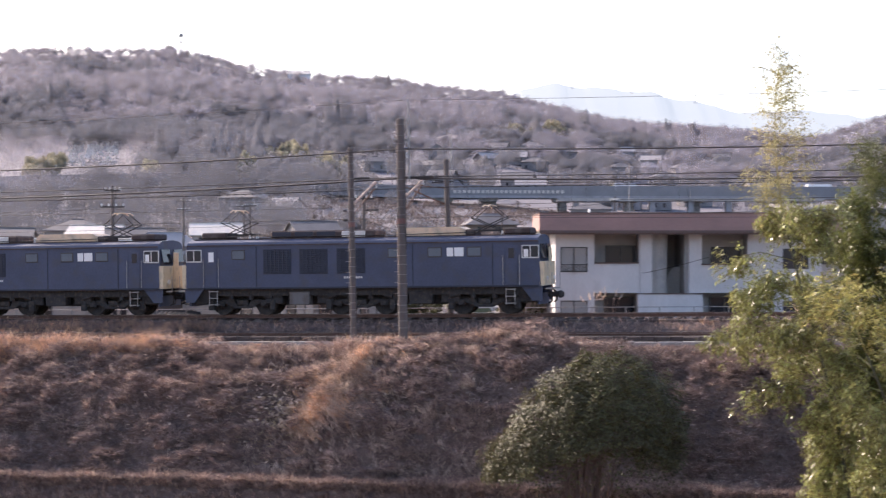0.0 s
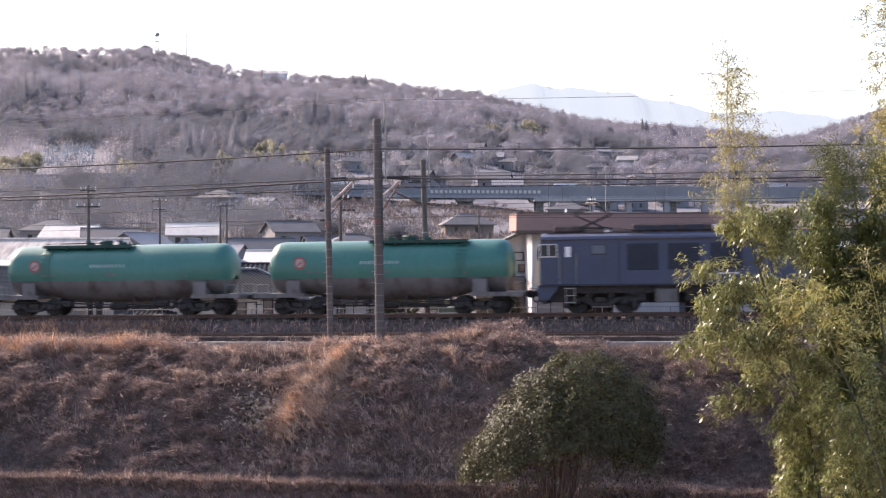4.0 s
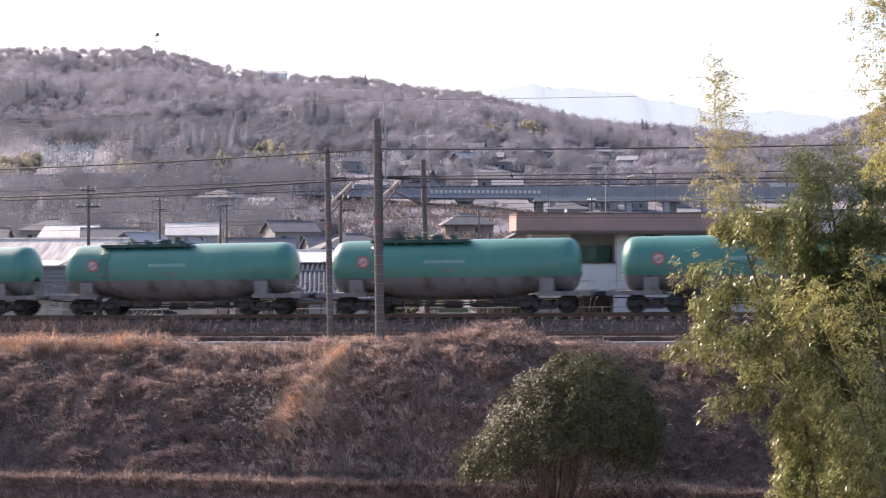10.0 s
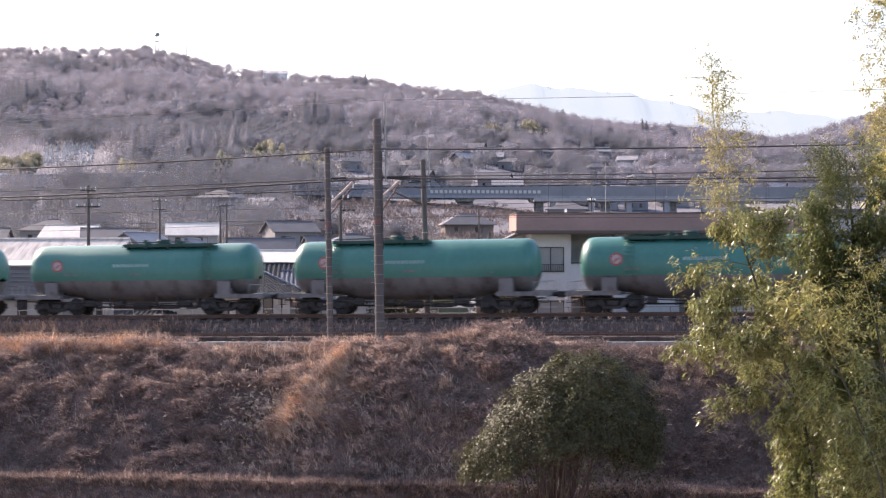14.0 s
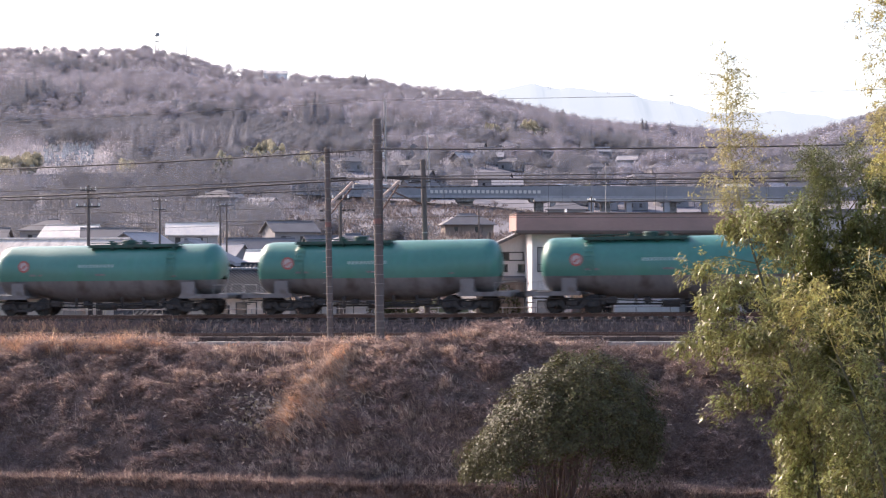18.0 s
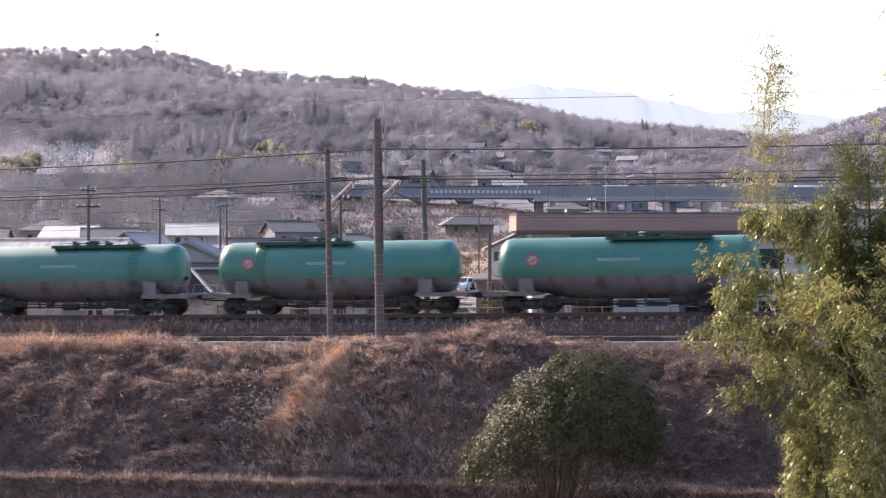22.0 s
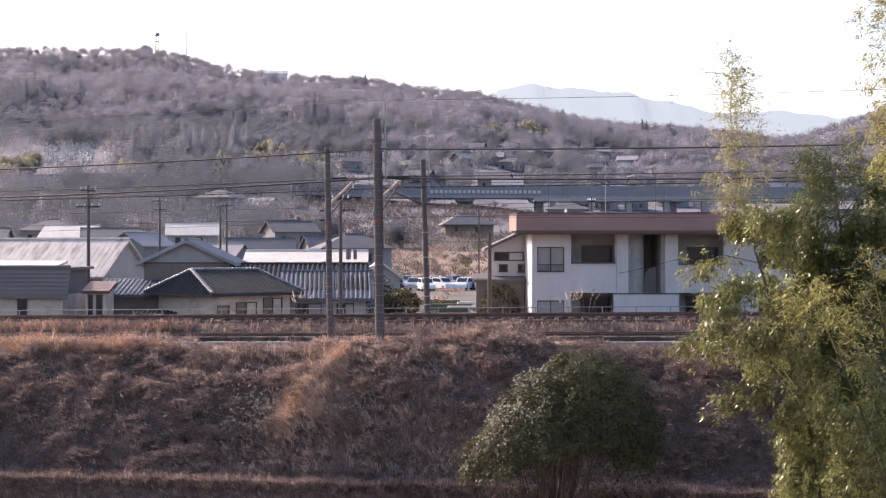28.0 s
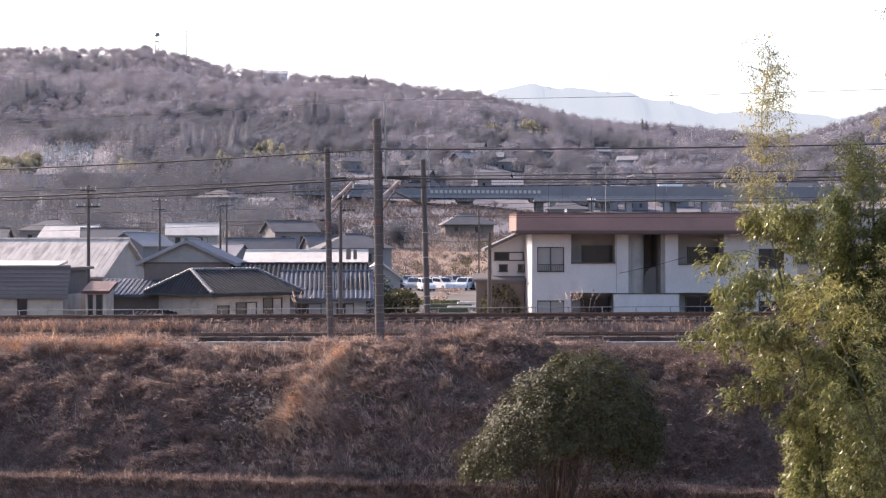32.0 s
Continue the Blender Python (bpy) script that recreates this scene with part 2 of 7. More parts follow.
M["deck"] = surface("viaduct_concrete", (0.31, 0.305, 0.32), 0.9, scale=0.3, vary=0.2, fine=3, bump=0.1, grime=(0.24, 0.232, 0.24))
M["noisewall"] = surface("noise_barrier", (0.215, 0.215, 0.228), 0.8, scale=0.3, vary=0.15, fine=3, bump=0.05)
# far houses: walls dulled and tiles paled in colour to give the haze
M["farwall"] = surface("haze_dulled_wall", (0.235, 0.222, 0.225), 0.9, scale=0.4, vary=0.15, fine=4, bump=0)
M["fartile"] = surface("haze_paled_tile", (0.125, 0.122, 0.130), 0.8, scale=0.5, vary=0.2, fine=4, bump=0, spec=0.2)
M["farroof"] = surface("weathered_haze_grey_roof", (0.30, 0.285, 0.29), 0.85, scale=0.4, vary=0.2, fine=4, bump=0, spec=0.15)
M["mountain"] = distance("blue_haze_glow", (0.570, 0.642, 0.690), 0.468)
M["sleeper"] = surface("tarred_sleeper", (0.075, 0.058, 0.05), 0.9, scale=3, vary=0.3, stretch=(1, 0.2, 1), bump=0.3)


# ---- geometry helpers ----
class Geo:
    """Gathers boxes, tubes and sheets into one mesh."""
    def __init__(self):
        self.v, self.f = [], []

    def add(self, verts, faces):
        k = len(self.v)
        self.v.extend(tuple(p) for p in verts)
        self.f.extend(tuple(i + k for i in q) for q in faces)
        return self

    def box(self, c, s, m=None, ch=0.0):
        """A box with centre c and size s; ch: chamfered edges."""
        hx, hy, hz = (a / 2 for a in s)
        if ch:
            b = bmesh.new()
            bmesh.ops.create_cube(b, size=1, matrix=Matrix.Diagonal((*s, 1)))
            bmesh.ops.bevel(b, geom=b.edges[:], offset=min(ch, min(s) * 0.45), segments=1, affect="EDGES")
            vs = [v.co.copy() for v in b.verts]
            b.verts.index_update()
            fs = [[v.index for v in q.verts] for q in b.faces]
            b.free()
        else:
            vs = [Vector((x, y, z)) for x in (-hx, hx) for y in (-hy, hy) for z in (-hz, hz)]
            fs = [(0, 1, 3, 2), (4, 6, 7, 5), (0, 4, 5, 1), (2, 3, 7, 6), (0, 2, 6, 4), (1, 5, 7, 3)]
        c = Vector(c)
        return self.add([(m @ p if m else p) + c for p in vs], fs)

    def tube(self, a, b, r0, r1=None, seg=8, caps=True):
        r1 = r0 if r1 is None else r1
        a, b = Vector(a), Vector(b)
        d = (b - a).normalized()
        u = d.orthogonal().normalized()
        w = d.cross(u)
        vs = []
        for p, r in ((a, r0), (b, r1)):
            for i in range(seg):
                t = 2 * math.pi * i / seg
                vs.append(p + u * (r * math.cos(t)) + w * (r * math.sin(t)))
        fs = [(i, (i + 1) % seg, seg + (i + 1) % seg, seg + i) for i in range(seg)]
        if caps:
            fs += [tuple(range(seg))[::-1], tuple(range(seg, 2 * seg))]
        return self.add(vs, fs)

    def line(self, pts, r, seg=5, r1=None):
        """A tube through the points."""
        n = len(pts)
        vs, fs = [], []
        pts = [Vector(p) for p in pts]
        for i, p in enumerate(pts):
            d = (pts[min(i + 1, n - 1)] - pts[max(i - 1, 0)]).normalized()
            u = d.cross(Vector((0.123, 0.31, 0.94))).normalized()
            w = d.cross(u)
            rr = r if r1 is None else r + (r1 - r) * i / (n - 1)
            vs += [p + u * (rr * math.cos(2 * math.pi * k / seg)) + w * (rr * math.sin(2 * math.pi * k / seg)) for k in range(seg)]
        for i in range(n - 1):
            for k in range(seg):
                fs.append((i * seg + k, i * seg + (k + 1) % seg, (i + 1) * seg + (k + 1) % seg, (i + 1) * seg + k))
        fs += [tuple(range(seg))[::-1], tuple(range((n - 1) * seg, n * seg))]
        return self.add(vs, fs)

    def prism(self, poly, y0, y1):
        """A profile in x and z drawn out along y."""
        n = len(poly)
        vs = [(x, y0, z) for x, z in poly] + [(x, y1, z) for x, z in poly]
        fs = [(i, (i + 1) % n, n + (i + 1) % n, n + i) for i in range(n)] + [tuple(range(n))[::-1], tuple(range(n, 2 * n))]
        return self.add(vs, fs)

    def mesh(self, name, smooth=False):
        me = bpy.data.meshes.new(name)
        me.from_pydata(self.v, [], self.f)
        if smooth:
            me.polygons.foreach_set("use_smooth", [True] * len(me.polygons))
        me.update()
        return me


def part(name, geo, material, parent, label="", at=None, smooth=False):
    """One mesh under a thing or a part."""
    data = geo if isinstance(geo, bpy.types.Mesh) else geo.mesh(name, smooth)
    if not data.materials:
        data.materials.append(material)
    ob = new(name, data)
    ob.parent = parent
    if at is not None:
        ob.matrix_basis = at
    return tagged(ob, label) if label else ob


def thing(name, m, label, category, group="", kind="", geo=None, material=None, smooth=False):
    """A top-level thing: an Empty at its base, or one mesh."""
    ob = new(name, geo.mesh(name, smooth) if geo else None)
    if geo:
        ob.data.materials.append(material)
    ob.matrix_basis = m
    return tagged(ob, label, category, group, kind)


# ---- plan: the railway runs at an angle across the view and climbs ----
A_T = radians(13.5)
GRADE = 0.0146
E_S = Vector((math.cos(A_T), -math.sin(A_T), 0))
E_N = Vector((math.sin(A_T), math.cos(A_T), 0))
TRACK_Y = 71.7


def tp(s, n, z):
    """A point s along the railway, n beyond its far track, z above the rail there."""
    p = E_S * s + E_N * n
    return Vector((p.x, p.y + TRACK_Y, z + GRADE * s))


def track_pose(s, n=0.0, z=0.0):
    x = Vector((E_S.x, E_S.y, GRADE)).normalized()
    y = E_N
    up = x.cross(y)
    m = Matrix((x, y, up)).transposed().to_4x4()
    m.translation = tp(s, n, z)
    return m


def step(a, b, t):
    t = min(1.0, max(0.0, (t - a) / (b - a)))
    return t * t * (3 - 2 * t)


def lerp_table(table, t):
    if t <= table[0][0]:
        return table[0][1]
    for (a, za), (b, zb) in zip(table, table[1:]):
        if t <= b:
            return za + (zb - za) * (t - a) / (b - a)
    return table[-1][1]


# cross-section of the railway and of the terraces before it, and the wooded ridge behind the valley
SECTION = [(-70, 1.4), (-63, 0.4), (-56, -5.8), (-48, -7.4), (-18.0, -8.2), (-14.3, -8.0), (-12.95, -6.12), (-12.3, -6.04), (-11.6, -5.8), (-9.0, -3.0), (-6.6, -1.5),
           (-5.8, -1.19), (-5.2, -1.14), (-4.95, -0.80), (-2.75, -0.80), (-1.7, -0.30), (1.9, -0.30), (3.0, -0.45), (4.4, -0.75), (7.5, -2.0), (30, -2.0)]
RIDGE = [(-0.60, 96), (-0.42, 108), (-0.27, 118), (-0.235, 116), (-0.19, 116), (-0.15, 108), (-0.128, 104), (-0.08, 101), (-0.05, 100), (-0.02, 95),
         (0.024, 91), (0.06, 83), (0.097, 75), (0.15, 70.5), (0.185, 67), (0.215, 63), (0.235, 66), (0.256, 73), (0.287, 83), (0.36, 104), (0.6, 120)]


def ground_z(x, y):
    dx, dy = x, y - TRACK_Y
    s = dx * E_S.x + dy * E_S.y
    n = dx * E_N.x + dy * E_N.y
    near = lerp_table(SECTION, n) + GRADE * max(-60, min(330, s)) * (1 - step(8, 25, n)) * step(-60, -18, n)
    if -12 < n < -5.6:                                   # slumps and hummocks on the bank
        w = step(-12, -10.6, n) * (1 - step(-7.6, -6.1, n))
        near += w * (0.55 * noise.noise(Vector((s * 0.16, n * 0.2, 3))) + 0.38 * noise.noise(Vector((s * 0.45, n * 0.5, 7))) + 0.5 * (0.35 - abs(noise.noise(Vector((s * 0.8, n * 0.9, 1))))) + 0.2 * noise.noise(Vector((s * 2.3, n * 2.3, 4))))
        t = max(0.0, (-6.0 - n) / 4.4)
        edge = -2.0 - 1.6 * t ** 1.2
        near += w * 0.75 * step(edge - 0.9, edge + 0.8, s) * (1 - step(3, 9, s)) * (1 - 0.85 * step(-8.4, -6.4, n))
        near += 0.6 * step(0.5, 6.5, s) * step(-11.5, -9.3, n) * (1 - step(-8.3, -6.2, n))      # overhanging brow
        d = noise.voronoi(Vector((s * 0.8 + 0.3 * noise.noise(Vector((s, n, 0))), n * 0.95, 2.0)))[0][0]
        near += 0.55 * math.exp(-((s + 3.5) ** 2 / 0.9 + (n + 10.0) ** 2 / 0.7))                  # a hump added at the foot of the swathe to catch the sun
        near += w * 0.75 * max(0.0, 0.42 - d) * (1.3 - step(-5, 0, s))                                # clods and tussocks
    elif -60 < n <= -12:
        near += 0.1 * noise.noise(Vector((s * 0.6, n * 0.6, 5)))
    if y <= 190:
        return near
    u = x / y
    r = lerp_table(RIDGE, u)
    t = min(1.0, (y - 190) / 710)
    hill = -2 + (r + 2) * t ** 1.55
    hill += t * (1 - 0.75 * t ** 4) * 7 * noise.noise(Vector((x * 0.009, y * 0.009, 2)))
    if y > 900:
        hill -= (y - 900) * 0.09
    return max(hill, -30) if y > 230 else near + (hill + 2) * step(190, 230, y)

# ---- the ground: one sheet from behind the camera to the far plain ----
def build_ground():
    rows = [-150, -90, -50, -25, -10, 0, 5, 10, 15, 20, 26, 32, 38, 44, 48, 51]
    y = 52.0
    while y < 84:
        rows.append(y)
        y += 0.28 if y < 72 else 0.8
    while y < 1500:
        rows.append(y)
        y *= 1.035
    rows += [1600, 1900, 2500, 3300, 4300, 5500]
    cols = [0.0]
    step_x, x = 0.33, 0.0
    while x < 26:
        x += step_x
        cols.append(x)
    while x < 420:
        x *= 1.12
        cols.append(x)
    cols = [-c for c in reversed(cols[1:])] + cols
    g = Geo()
    nc = len(cols)
    for ry in rows:
        wide = 1.0 + max(0.0, ry - 90) / 90
        skew = math.tan(A_T) * (1 - step(85, 140, ry)) * step(10, 50, ry)
        for c in cols:
            xx = c * wide if abs(c) < 60 else c * min(wide, 6)
            yy = ry - skew * max(-160, min(160, xx))
            g.v.append((xx, yy, ground_z(xx, yy)))
    for i in range(len(rows) - 1):
        for k in range(nc - 1):
            a = i * nc + k
            g.f.append((a, a + 1, a + nc + 1, a + nc))
    ob = thing("ground", Matrix.Identity(4), "dry brown winter ground rising to a wooded ridge", "ground", kind="structure", geo=g, material=M["soil"], smooth=True)
    me = ob.data
    me.materials.append(M["ballast"])
    for k in ("field", "townsoil", "hillsoil"):
        me.materials.append(M[k])
    for p in me.polygons:
        c = p.center
        n = c.x * E_N.x + (c.y - TRACK_Y) * E_N.y
        if -5.4 < n < 2.6:
            p.material_index = 1
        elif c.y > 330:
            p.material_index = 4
        elif n > 4.4:
            p.material_index = 2 if 200 < c.y < 288 and -0.06 < c.x / c.y < 0.04 else 3
    return ob


build_ground()


# ---- two tracks ----
def build_track(name, n, z, label):
    root = thing(name, track_pose(0, n, z), label, "railway track", kind="structure")
    rail = Geo()
    prof = [(-0.06, -0.15), (0.06, -0.15), (0.06, -0.135), (0.012, -0.115), (0.012, -0.045), (0.034, -0.035), (0.034, 0), (-0.034, 0), (-0.034, -0.035), (-0.012, -0.045), (-0.012, -0.115), (-0.06, -0.135)]
    k = len(prof)
    rail.v = [(sx, py, pz) for sx in (-330.0, 345.0) for py, pz in prof]
    rail.f = [(i, (i + 1) % k, k + (i + 1) % k, k + i) for i in range(k)] + [tuple(range(k))[::-1], tuple(range(k, 2 * k))]
    shared = rail.mesh("rail")
    for sy in (-0.5335, 0.5335):
        part("rail", shared, M["rust"], root, at=pose(0, sy, 0))
    head = Geo().box((0, 0, 0), (675, 0.05, 0.006)).mesh("rail_head")
    for sy in (-0.5335, 0.5335):
        part("rail_head", head, M["railhead"], root, "polished running surface", at=pose(7.5, sy, 0.003))
    sl = Geo().box((0, 0, 0), (0.22, 2.1, 0.16), ch=0.02).mesh("sleeper")
    for i in range(-46, 47):
        part("sleeper", sl, M["sleeper"], root, at=pose(i * 0.62, random.uniform(-0.03, 0.03), -0.235))
    return root


build_track("railway_track_far", 0.0, 0.0, "far railway track with rusty rails on dark ballast")
build_track("railway_track_near", -3.8, -0.70, "near railway track with rusty rails on dark ballast")

# rough stone kerbs that hold the ballast of both tracks, added dark for the shadow bands there
random.seed(12)
block = [Geo().box((0, 0, 0), (0.58, 0.22, h), ch=0.03).mesh("kerb_stone") for h in (0.20, 0.24)]
for name, n_, top in (("ballast_kerb_far", -1.66, -0.22), ("ballast_kerb_near", -5.02, -0.79)):
    kerb = thing(name, track_pose(0, n_, 0), "low stone kerb holding the ballast, darkened for shade", "kerb", kind="structure")
    for row in (0, 1):
        for i in range(-46, 35):
            part("kerb_stone", block[(i + row) % 2], M["stonework"], kerb, at=pose(i * 0.6 + 0.3 * row, random.uniform(-0.03, 0.03) - 0.06 * row, top - 0.11 - 0.19 * row + random.uniform(-0.02, 0.02), random.uniform(-4, 4), random.uniform(-2, 2), random.uniform(-4, 4)))

# cable trough along the top of the bank
trough = thing("cable_trough", track_pose(0, -5.55, -1.14), "pale concrete cable trough along the track", "cable trough", kind="structure")
lid = Geo().box((0, 0, 0.08), (0.98, 0.34, 0.16), ch=0.015).mesh("trough_lid")
for i in range(-30, 31):
    part("trough_lid", lid, M["concrete"], trough, at=pose(i * 1.0, random.uniform(-0.012, 0.012), random.uniform(-0.01, 0.01)))


def build_ballast():
    """Loose stones on both track beds."""
    g = Geo()
    for _ in range(9000):
        s = random.uniform(-26, 24)
        n = random.choice((random.uniform(-5.2, -2.4), random.uniform(-4.9, -4.3), random.uniform(-1.6, 1.8)))
        p = tp(s, n, 0)
        p.z = ground_z(p.x, p.y)
        r = random.uniform(0.025, 0.05)
        vs = [p + Vector((random.uniform(-r, r), random.uniform(-r, r), random.uniform(0, r * 1.4))) for _ in range(4)]
        g.add(vs, [(0, 1, 2), (0, 1, 3), (1, 2, 3), (0, 2, 3)])
    thing("track_ballast", Matrix.Identity(4), "loose dark brown ballast stones on the track bed", "ballast", kind="stuff", geo=g, material=M["ballast"])


build_ballast()

# ---- line-side fence behind the far track ----
def build_fence():
    n, base = 4.1, -0.72
    root = thing("trackside_fence", track_pose(0, n, base), "low grey steel pipe fence behind the far track", "fence", kind="structure")
    post = Geo().tube((0, 0, -0.1), (0, 0, 0.86), 0.028, seg=6).mesh("post")
    for i in range(-18, 17):
        part("post", post, M["steel"], root, at=pose(i * 1.62 + 0.4, 0, 0))
    for z in (0.84, 0.45):
        part("fence_rail", Geo().tube((-29, -0.03, z), (27, -0.03, z), 0.02, seg=6), M["steel"], root)
    return root


build_fence()


# ---- overhead line ----
def pole(name, s, n, top, dia, base, label, bands=True, lean=0.0):
    root = thing(name, track_pose(s, n, base) @ pose(0, 0, 0, 0, lean, 0), label, "pole")
    h = top - base
    part("shaft", Geo().tube((0, 0, -0.5), (0, 0, h), dia * 0.56, dia * 0.47, seg=16), M["pole"], root, smooth=False)
    part("cap", Geo().tube((0, 0, h), (0, 0, h + 0.05), dia * 0.5, dia * 0.36, seg=16), M["pole"], root)
    if bands:
        hoop = Geo().tube((0, 0, -0.016), (0, 0, 0.016), dia * 0.57, seg=16).mesh("hoop")
        z = 0.9
        while z < h:
            part("hoop", hoop, M["hoop"], root, at=pose(0, 0, z))
            z += random.uniform(0.28, 0.5)
        rung = Geo().tube((-dia * 0.5 - 0.17, 0, 0), (-dia * 0.4, 0, 0), 0.012, seg=5).mesh("rung")
        z = 1.0
        while z < h - 0.4:
            part("rung", rung, M["steel"], root, at=pose(0, 0, z))
            z += 0.46
    return root


def insulator(root, p, along, size=0.05, nshed=4):
    p, along = Vector(p), Vector(along).normalized()
    for i in range(nshed):
        a = p + along * (i * size * 0.9)
        part("insulator", Geo().tube(a, a + along * size * 0.5, size, size * 0.6, seg=8), M["insul"], root)


SP = -1.3
pa = pole("catenary_pole", SP, -6.1, 8.55, 0.36, -1.25, "stout weathered concrete overhead-line pole beside the near track")
hA = 1.25
part("red_band", Geo().tube((0, 0, 4.10 + hA), (0, 0, 4.32 + hA), 0.205, seg=16), M["redband"], pa, "faded red marking band")
part("crossarm", Geo().box((0.55, 0.2, 6.08 + hA), (1.7, 0.09, 0.09)), M["black"], pa)
part("crossarm", Geo().box((0, 0.1, 7.68 + hA), (0.62, 0.09, 0.09)), M["steel"], pa)
part("cantilever_tube", Geo().tube((0.12, 0, 5.2 + hA), (0.62, 1.2, 5.97 + hA), 0.055, seg=8), M["brown_steel"], pa, "brown long-rod cantilever")
part("cantilever_tube", Geo().tube((0.16, 0, 4.65 + hA), (0.6, 1.2, 5.8 + hA), 0.035, seg=8), M["rust"], pa)
part("stay", Geo().tube((0.15, 0.1, 6.08 + hA), (1.25, 2.3, 6.0 + hA), 0.03, seg=6), M["black"], pa)
part("earth_mast", Geo().tube((0.33, 0.1, 5.9 + hA), (0.33, 0.1, 9.45 + hA), 0.045, 0.03, seg=8), M["steel"], pa)
part("conduit", Geo().tube((0.23, -0.12, 3.0 + hA), (0.23, -0.12, 7.2 + hA), 0.02, seg=6), M["black"], pa)
for z in (7.72, 6.1, 4.6):
    part("bracket", Geo().box((-0.24, 0, z + hA), (0.2, 0.12, 0.05)), M["steel"], pa)
insulator(pa, (0.28, -0.05, 6.9 + hA), (0, 0, 1), 0.06, 5)
insulator(pa, (0.66, 1.2, 5.8 + hA), (0, 0, 1), 0.05, 4)

pb = pole("catenary_pole", -3.55, -6.0, 7.40, 0.25, -1.25, "slender weathered concrete pole beside the near track", lean=-0.2)
part("cantilever_tube", Geo().tube((0.1, 0, 5.0 + hA), (0.72, 1.3, 5.97 + hA), 0.055, seg=8), M["brown_steel"], pb, "brown long-rod cantilever")
part("cantilever_tube", Geo().tube((0.1, 0, 4.55 + hA), (0.66, 1.3, 5.7 + hA), 0.03, seg=8), M["rust"], pb)
part("crossarm", Geo().box((0.35, 0.1, 6.1 + hA), (0.95, 0.08, 0.07)), M["black"], pb)
part("red_band", Geo().tube((0, 0, 4.0 + hA), (0, 0, 4.2 + hA), 0.135, seg=16), M["redband"], pb, "faded red marking band")
for q in (-0.30, 0.62, 0.85, 1.05):
    part("cable_clamp", Geo().box((q, 0.3 if q > 0 else 0, 4.72 + hA), (0.17, 0.1, 0.09), ch=0.02), M["black"], pb)
part("cable_clamp", Geo().box((-0.28, 0, 4.30 + hA), (0.22, 0.12, 0.1), ch=0.02), M["black"], pb)
insulator(pb, (0.75, 1.3, 5.72 + hA), (0, 0, 1), 0.05, 4)
insulator(pb, (0.86, 1.3, 5.92 + hA), (1, 0, 0), 0.05, 4)

pc = pole("catenary_pole", -1.56, 3.3, 7.35, 0.27, -0.55, "concrete overhead-line pole behind the far track", bands=False, lean=-0.9)
hC = 0.55
part("earth_mast", Geo().tube((0.27, 0, 5.9 + hC), (0.27, 0, 8.6 + hC), 0.04, 0.03, seg=8), M["steel"], pc)
part("cantilever_tube", Geo().tube((-0.1, 0, 5.2 + hC), (-1.55, -3.2, 6.15 + hC), 0.035, seg=8), M["rust"], pc)
part("cantilever_tube", Geo().tube((-0.1, 0, 6.0 + hC), (-1.1, -2.6, 6.1 + hC), 0.025, seg=8), M["rust"], pc)
part("crossarm", Geo().box((-0.2, 0, 6.3 + hC), (1.1, 0.08, 0.07)), M["black"], pc)
for q in (0.3, 0.7, 1.6, 2.6, 3.8):
    part("clamp_band", Geo().tube((0, 0, q + hC), (0, 0, q + 0.05 + hC), 0.155, seg=12), M["steel"], pc)
insulator(pc, (-0.65, 0, 6.35 + hC), (0, 0, 1), 0.06, 4)


def wire(name, label, n, z, sag, r, span=46.0, n2=None):
    """A cable hung from pole to pole along the railway."""
    pts = []
    for k in range(-4, 3):
        for i in range(14):
            t = i / 14
            pts.append(tp(SP + (k + t) * span, n, z - 4 * sag * t * (1 - t)))
    g = Geo().line(pts, r, seg=5)
    return thing(name, Matrix.Identity(4), label, "cable", geo=g, material=M["wire"])


wire("feeder_cable", "black feeder cable hung between the trackside poles", -6.1, 7.30, 0.42, 0.034)
wire("feeder_cable", "black feeder cable hung between the trackside poles", -5.9, 6.06, 0.45, 0.040)
wire("earth_cable", "thin earth wire along the mast tops", -6.0, 9.4, 0.35, 0.009)
wire("messenger_cable", "catenary messenger cable over the near track", -3.9, 6.22, 0.22, 0.022)
wire("messenger_cable", "catenary messenger cable over the far track", -0.1, 5.90, 0.16, 0.024)
wire("contact_wire", "contact wire over the far track", 0.0, 5.05, 0.03, 0.012)
wire("contact_wire", "contact wire over the near track", -3.8, 4.40, 0.03, 0.012)
wire("signal_cable", "thin signal cable behind the far track", 3.4, 6.25, 0.3, 0.012)
wire("signal_cable", "thin signal cable behind the far track", 3.5, 4.6, 0.35, 0.010)

drop = Geo()
for k in range(-8, 9):
    s = SP + k * 4.6 + 2.3
    for n, zt, zb, sg in ((-0.05, 5.90, 5.05, 0.16), (-3.85, 6.22, 4.40, 0.22)):
        t = ((s - SP) / 46.0) % 1.0
        drop.tube(tp(s, n, zb - 0.03), tp(s, n, zt - 4 * sg * t * (1 - t)), 0.008, seg=4)
thing("dropper_wires", Matrix.Identity(4), "thin dropper wires between messenger and contact wire", "dropper", kind="stuff", geo=drop, material=M["wire"])
bead = Geo()
for k in range(-70, 70):
    s = SP + k * 0.42
    t = ((s - SP) / 46.0) % 1.0
    bead.tube(tp(s - 0.07, -0.1, 5.90 - 0.64 * t * (1 - t)), tp(s + 0.07, -0.1, 5.90 - 0.64 * t * (1 - t)), 0.034, seg=5)
thing("cable_hangers", Matrix.Identity(4), "row of small hangers on the messenger cable", "hanger", kind="stuff", geo=bead, material=M["wire"])


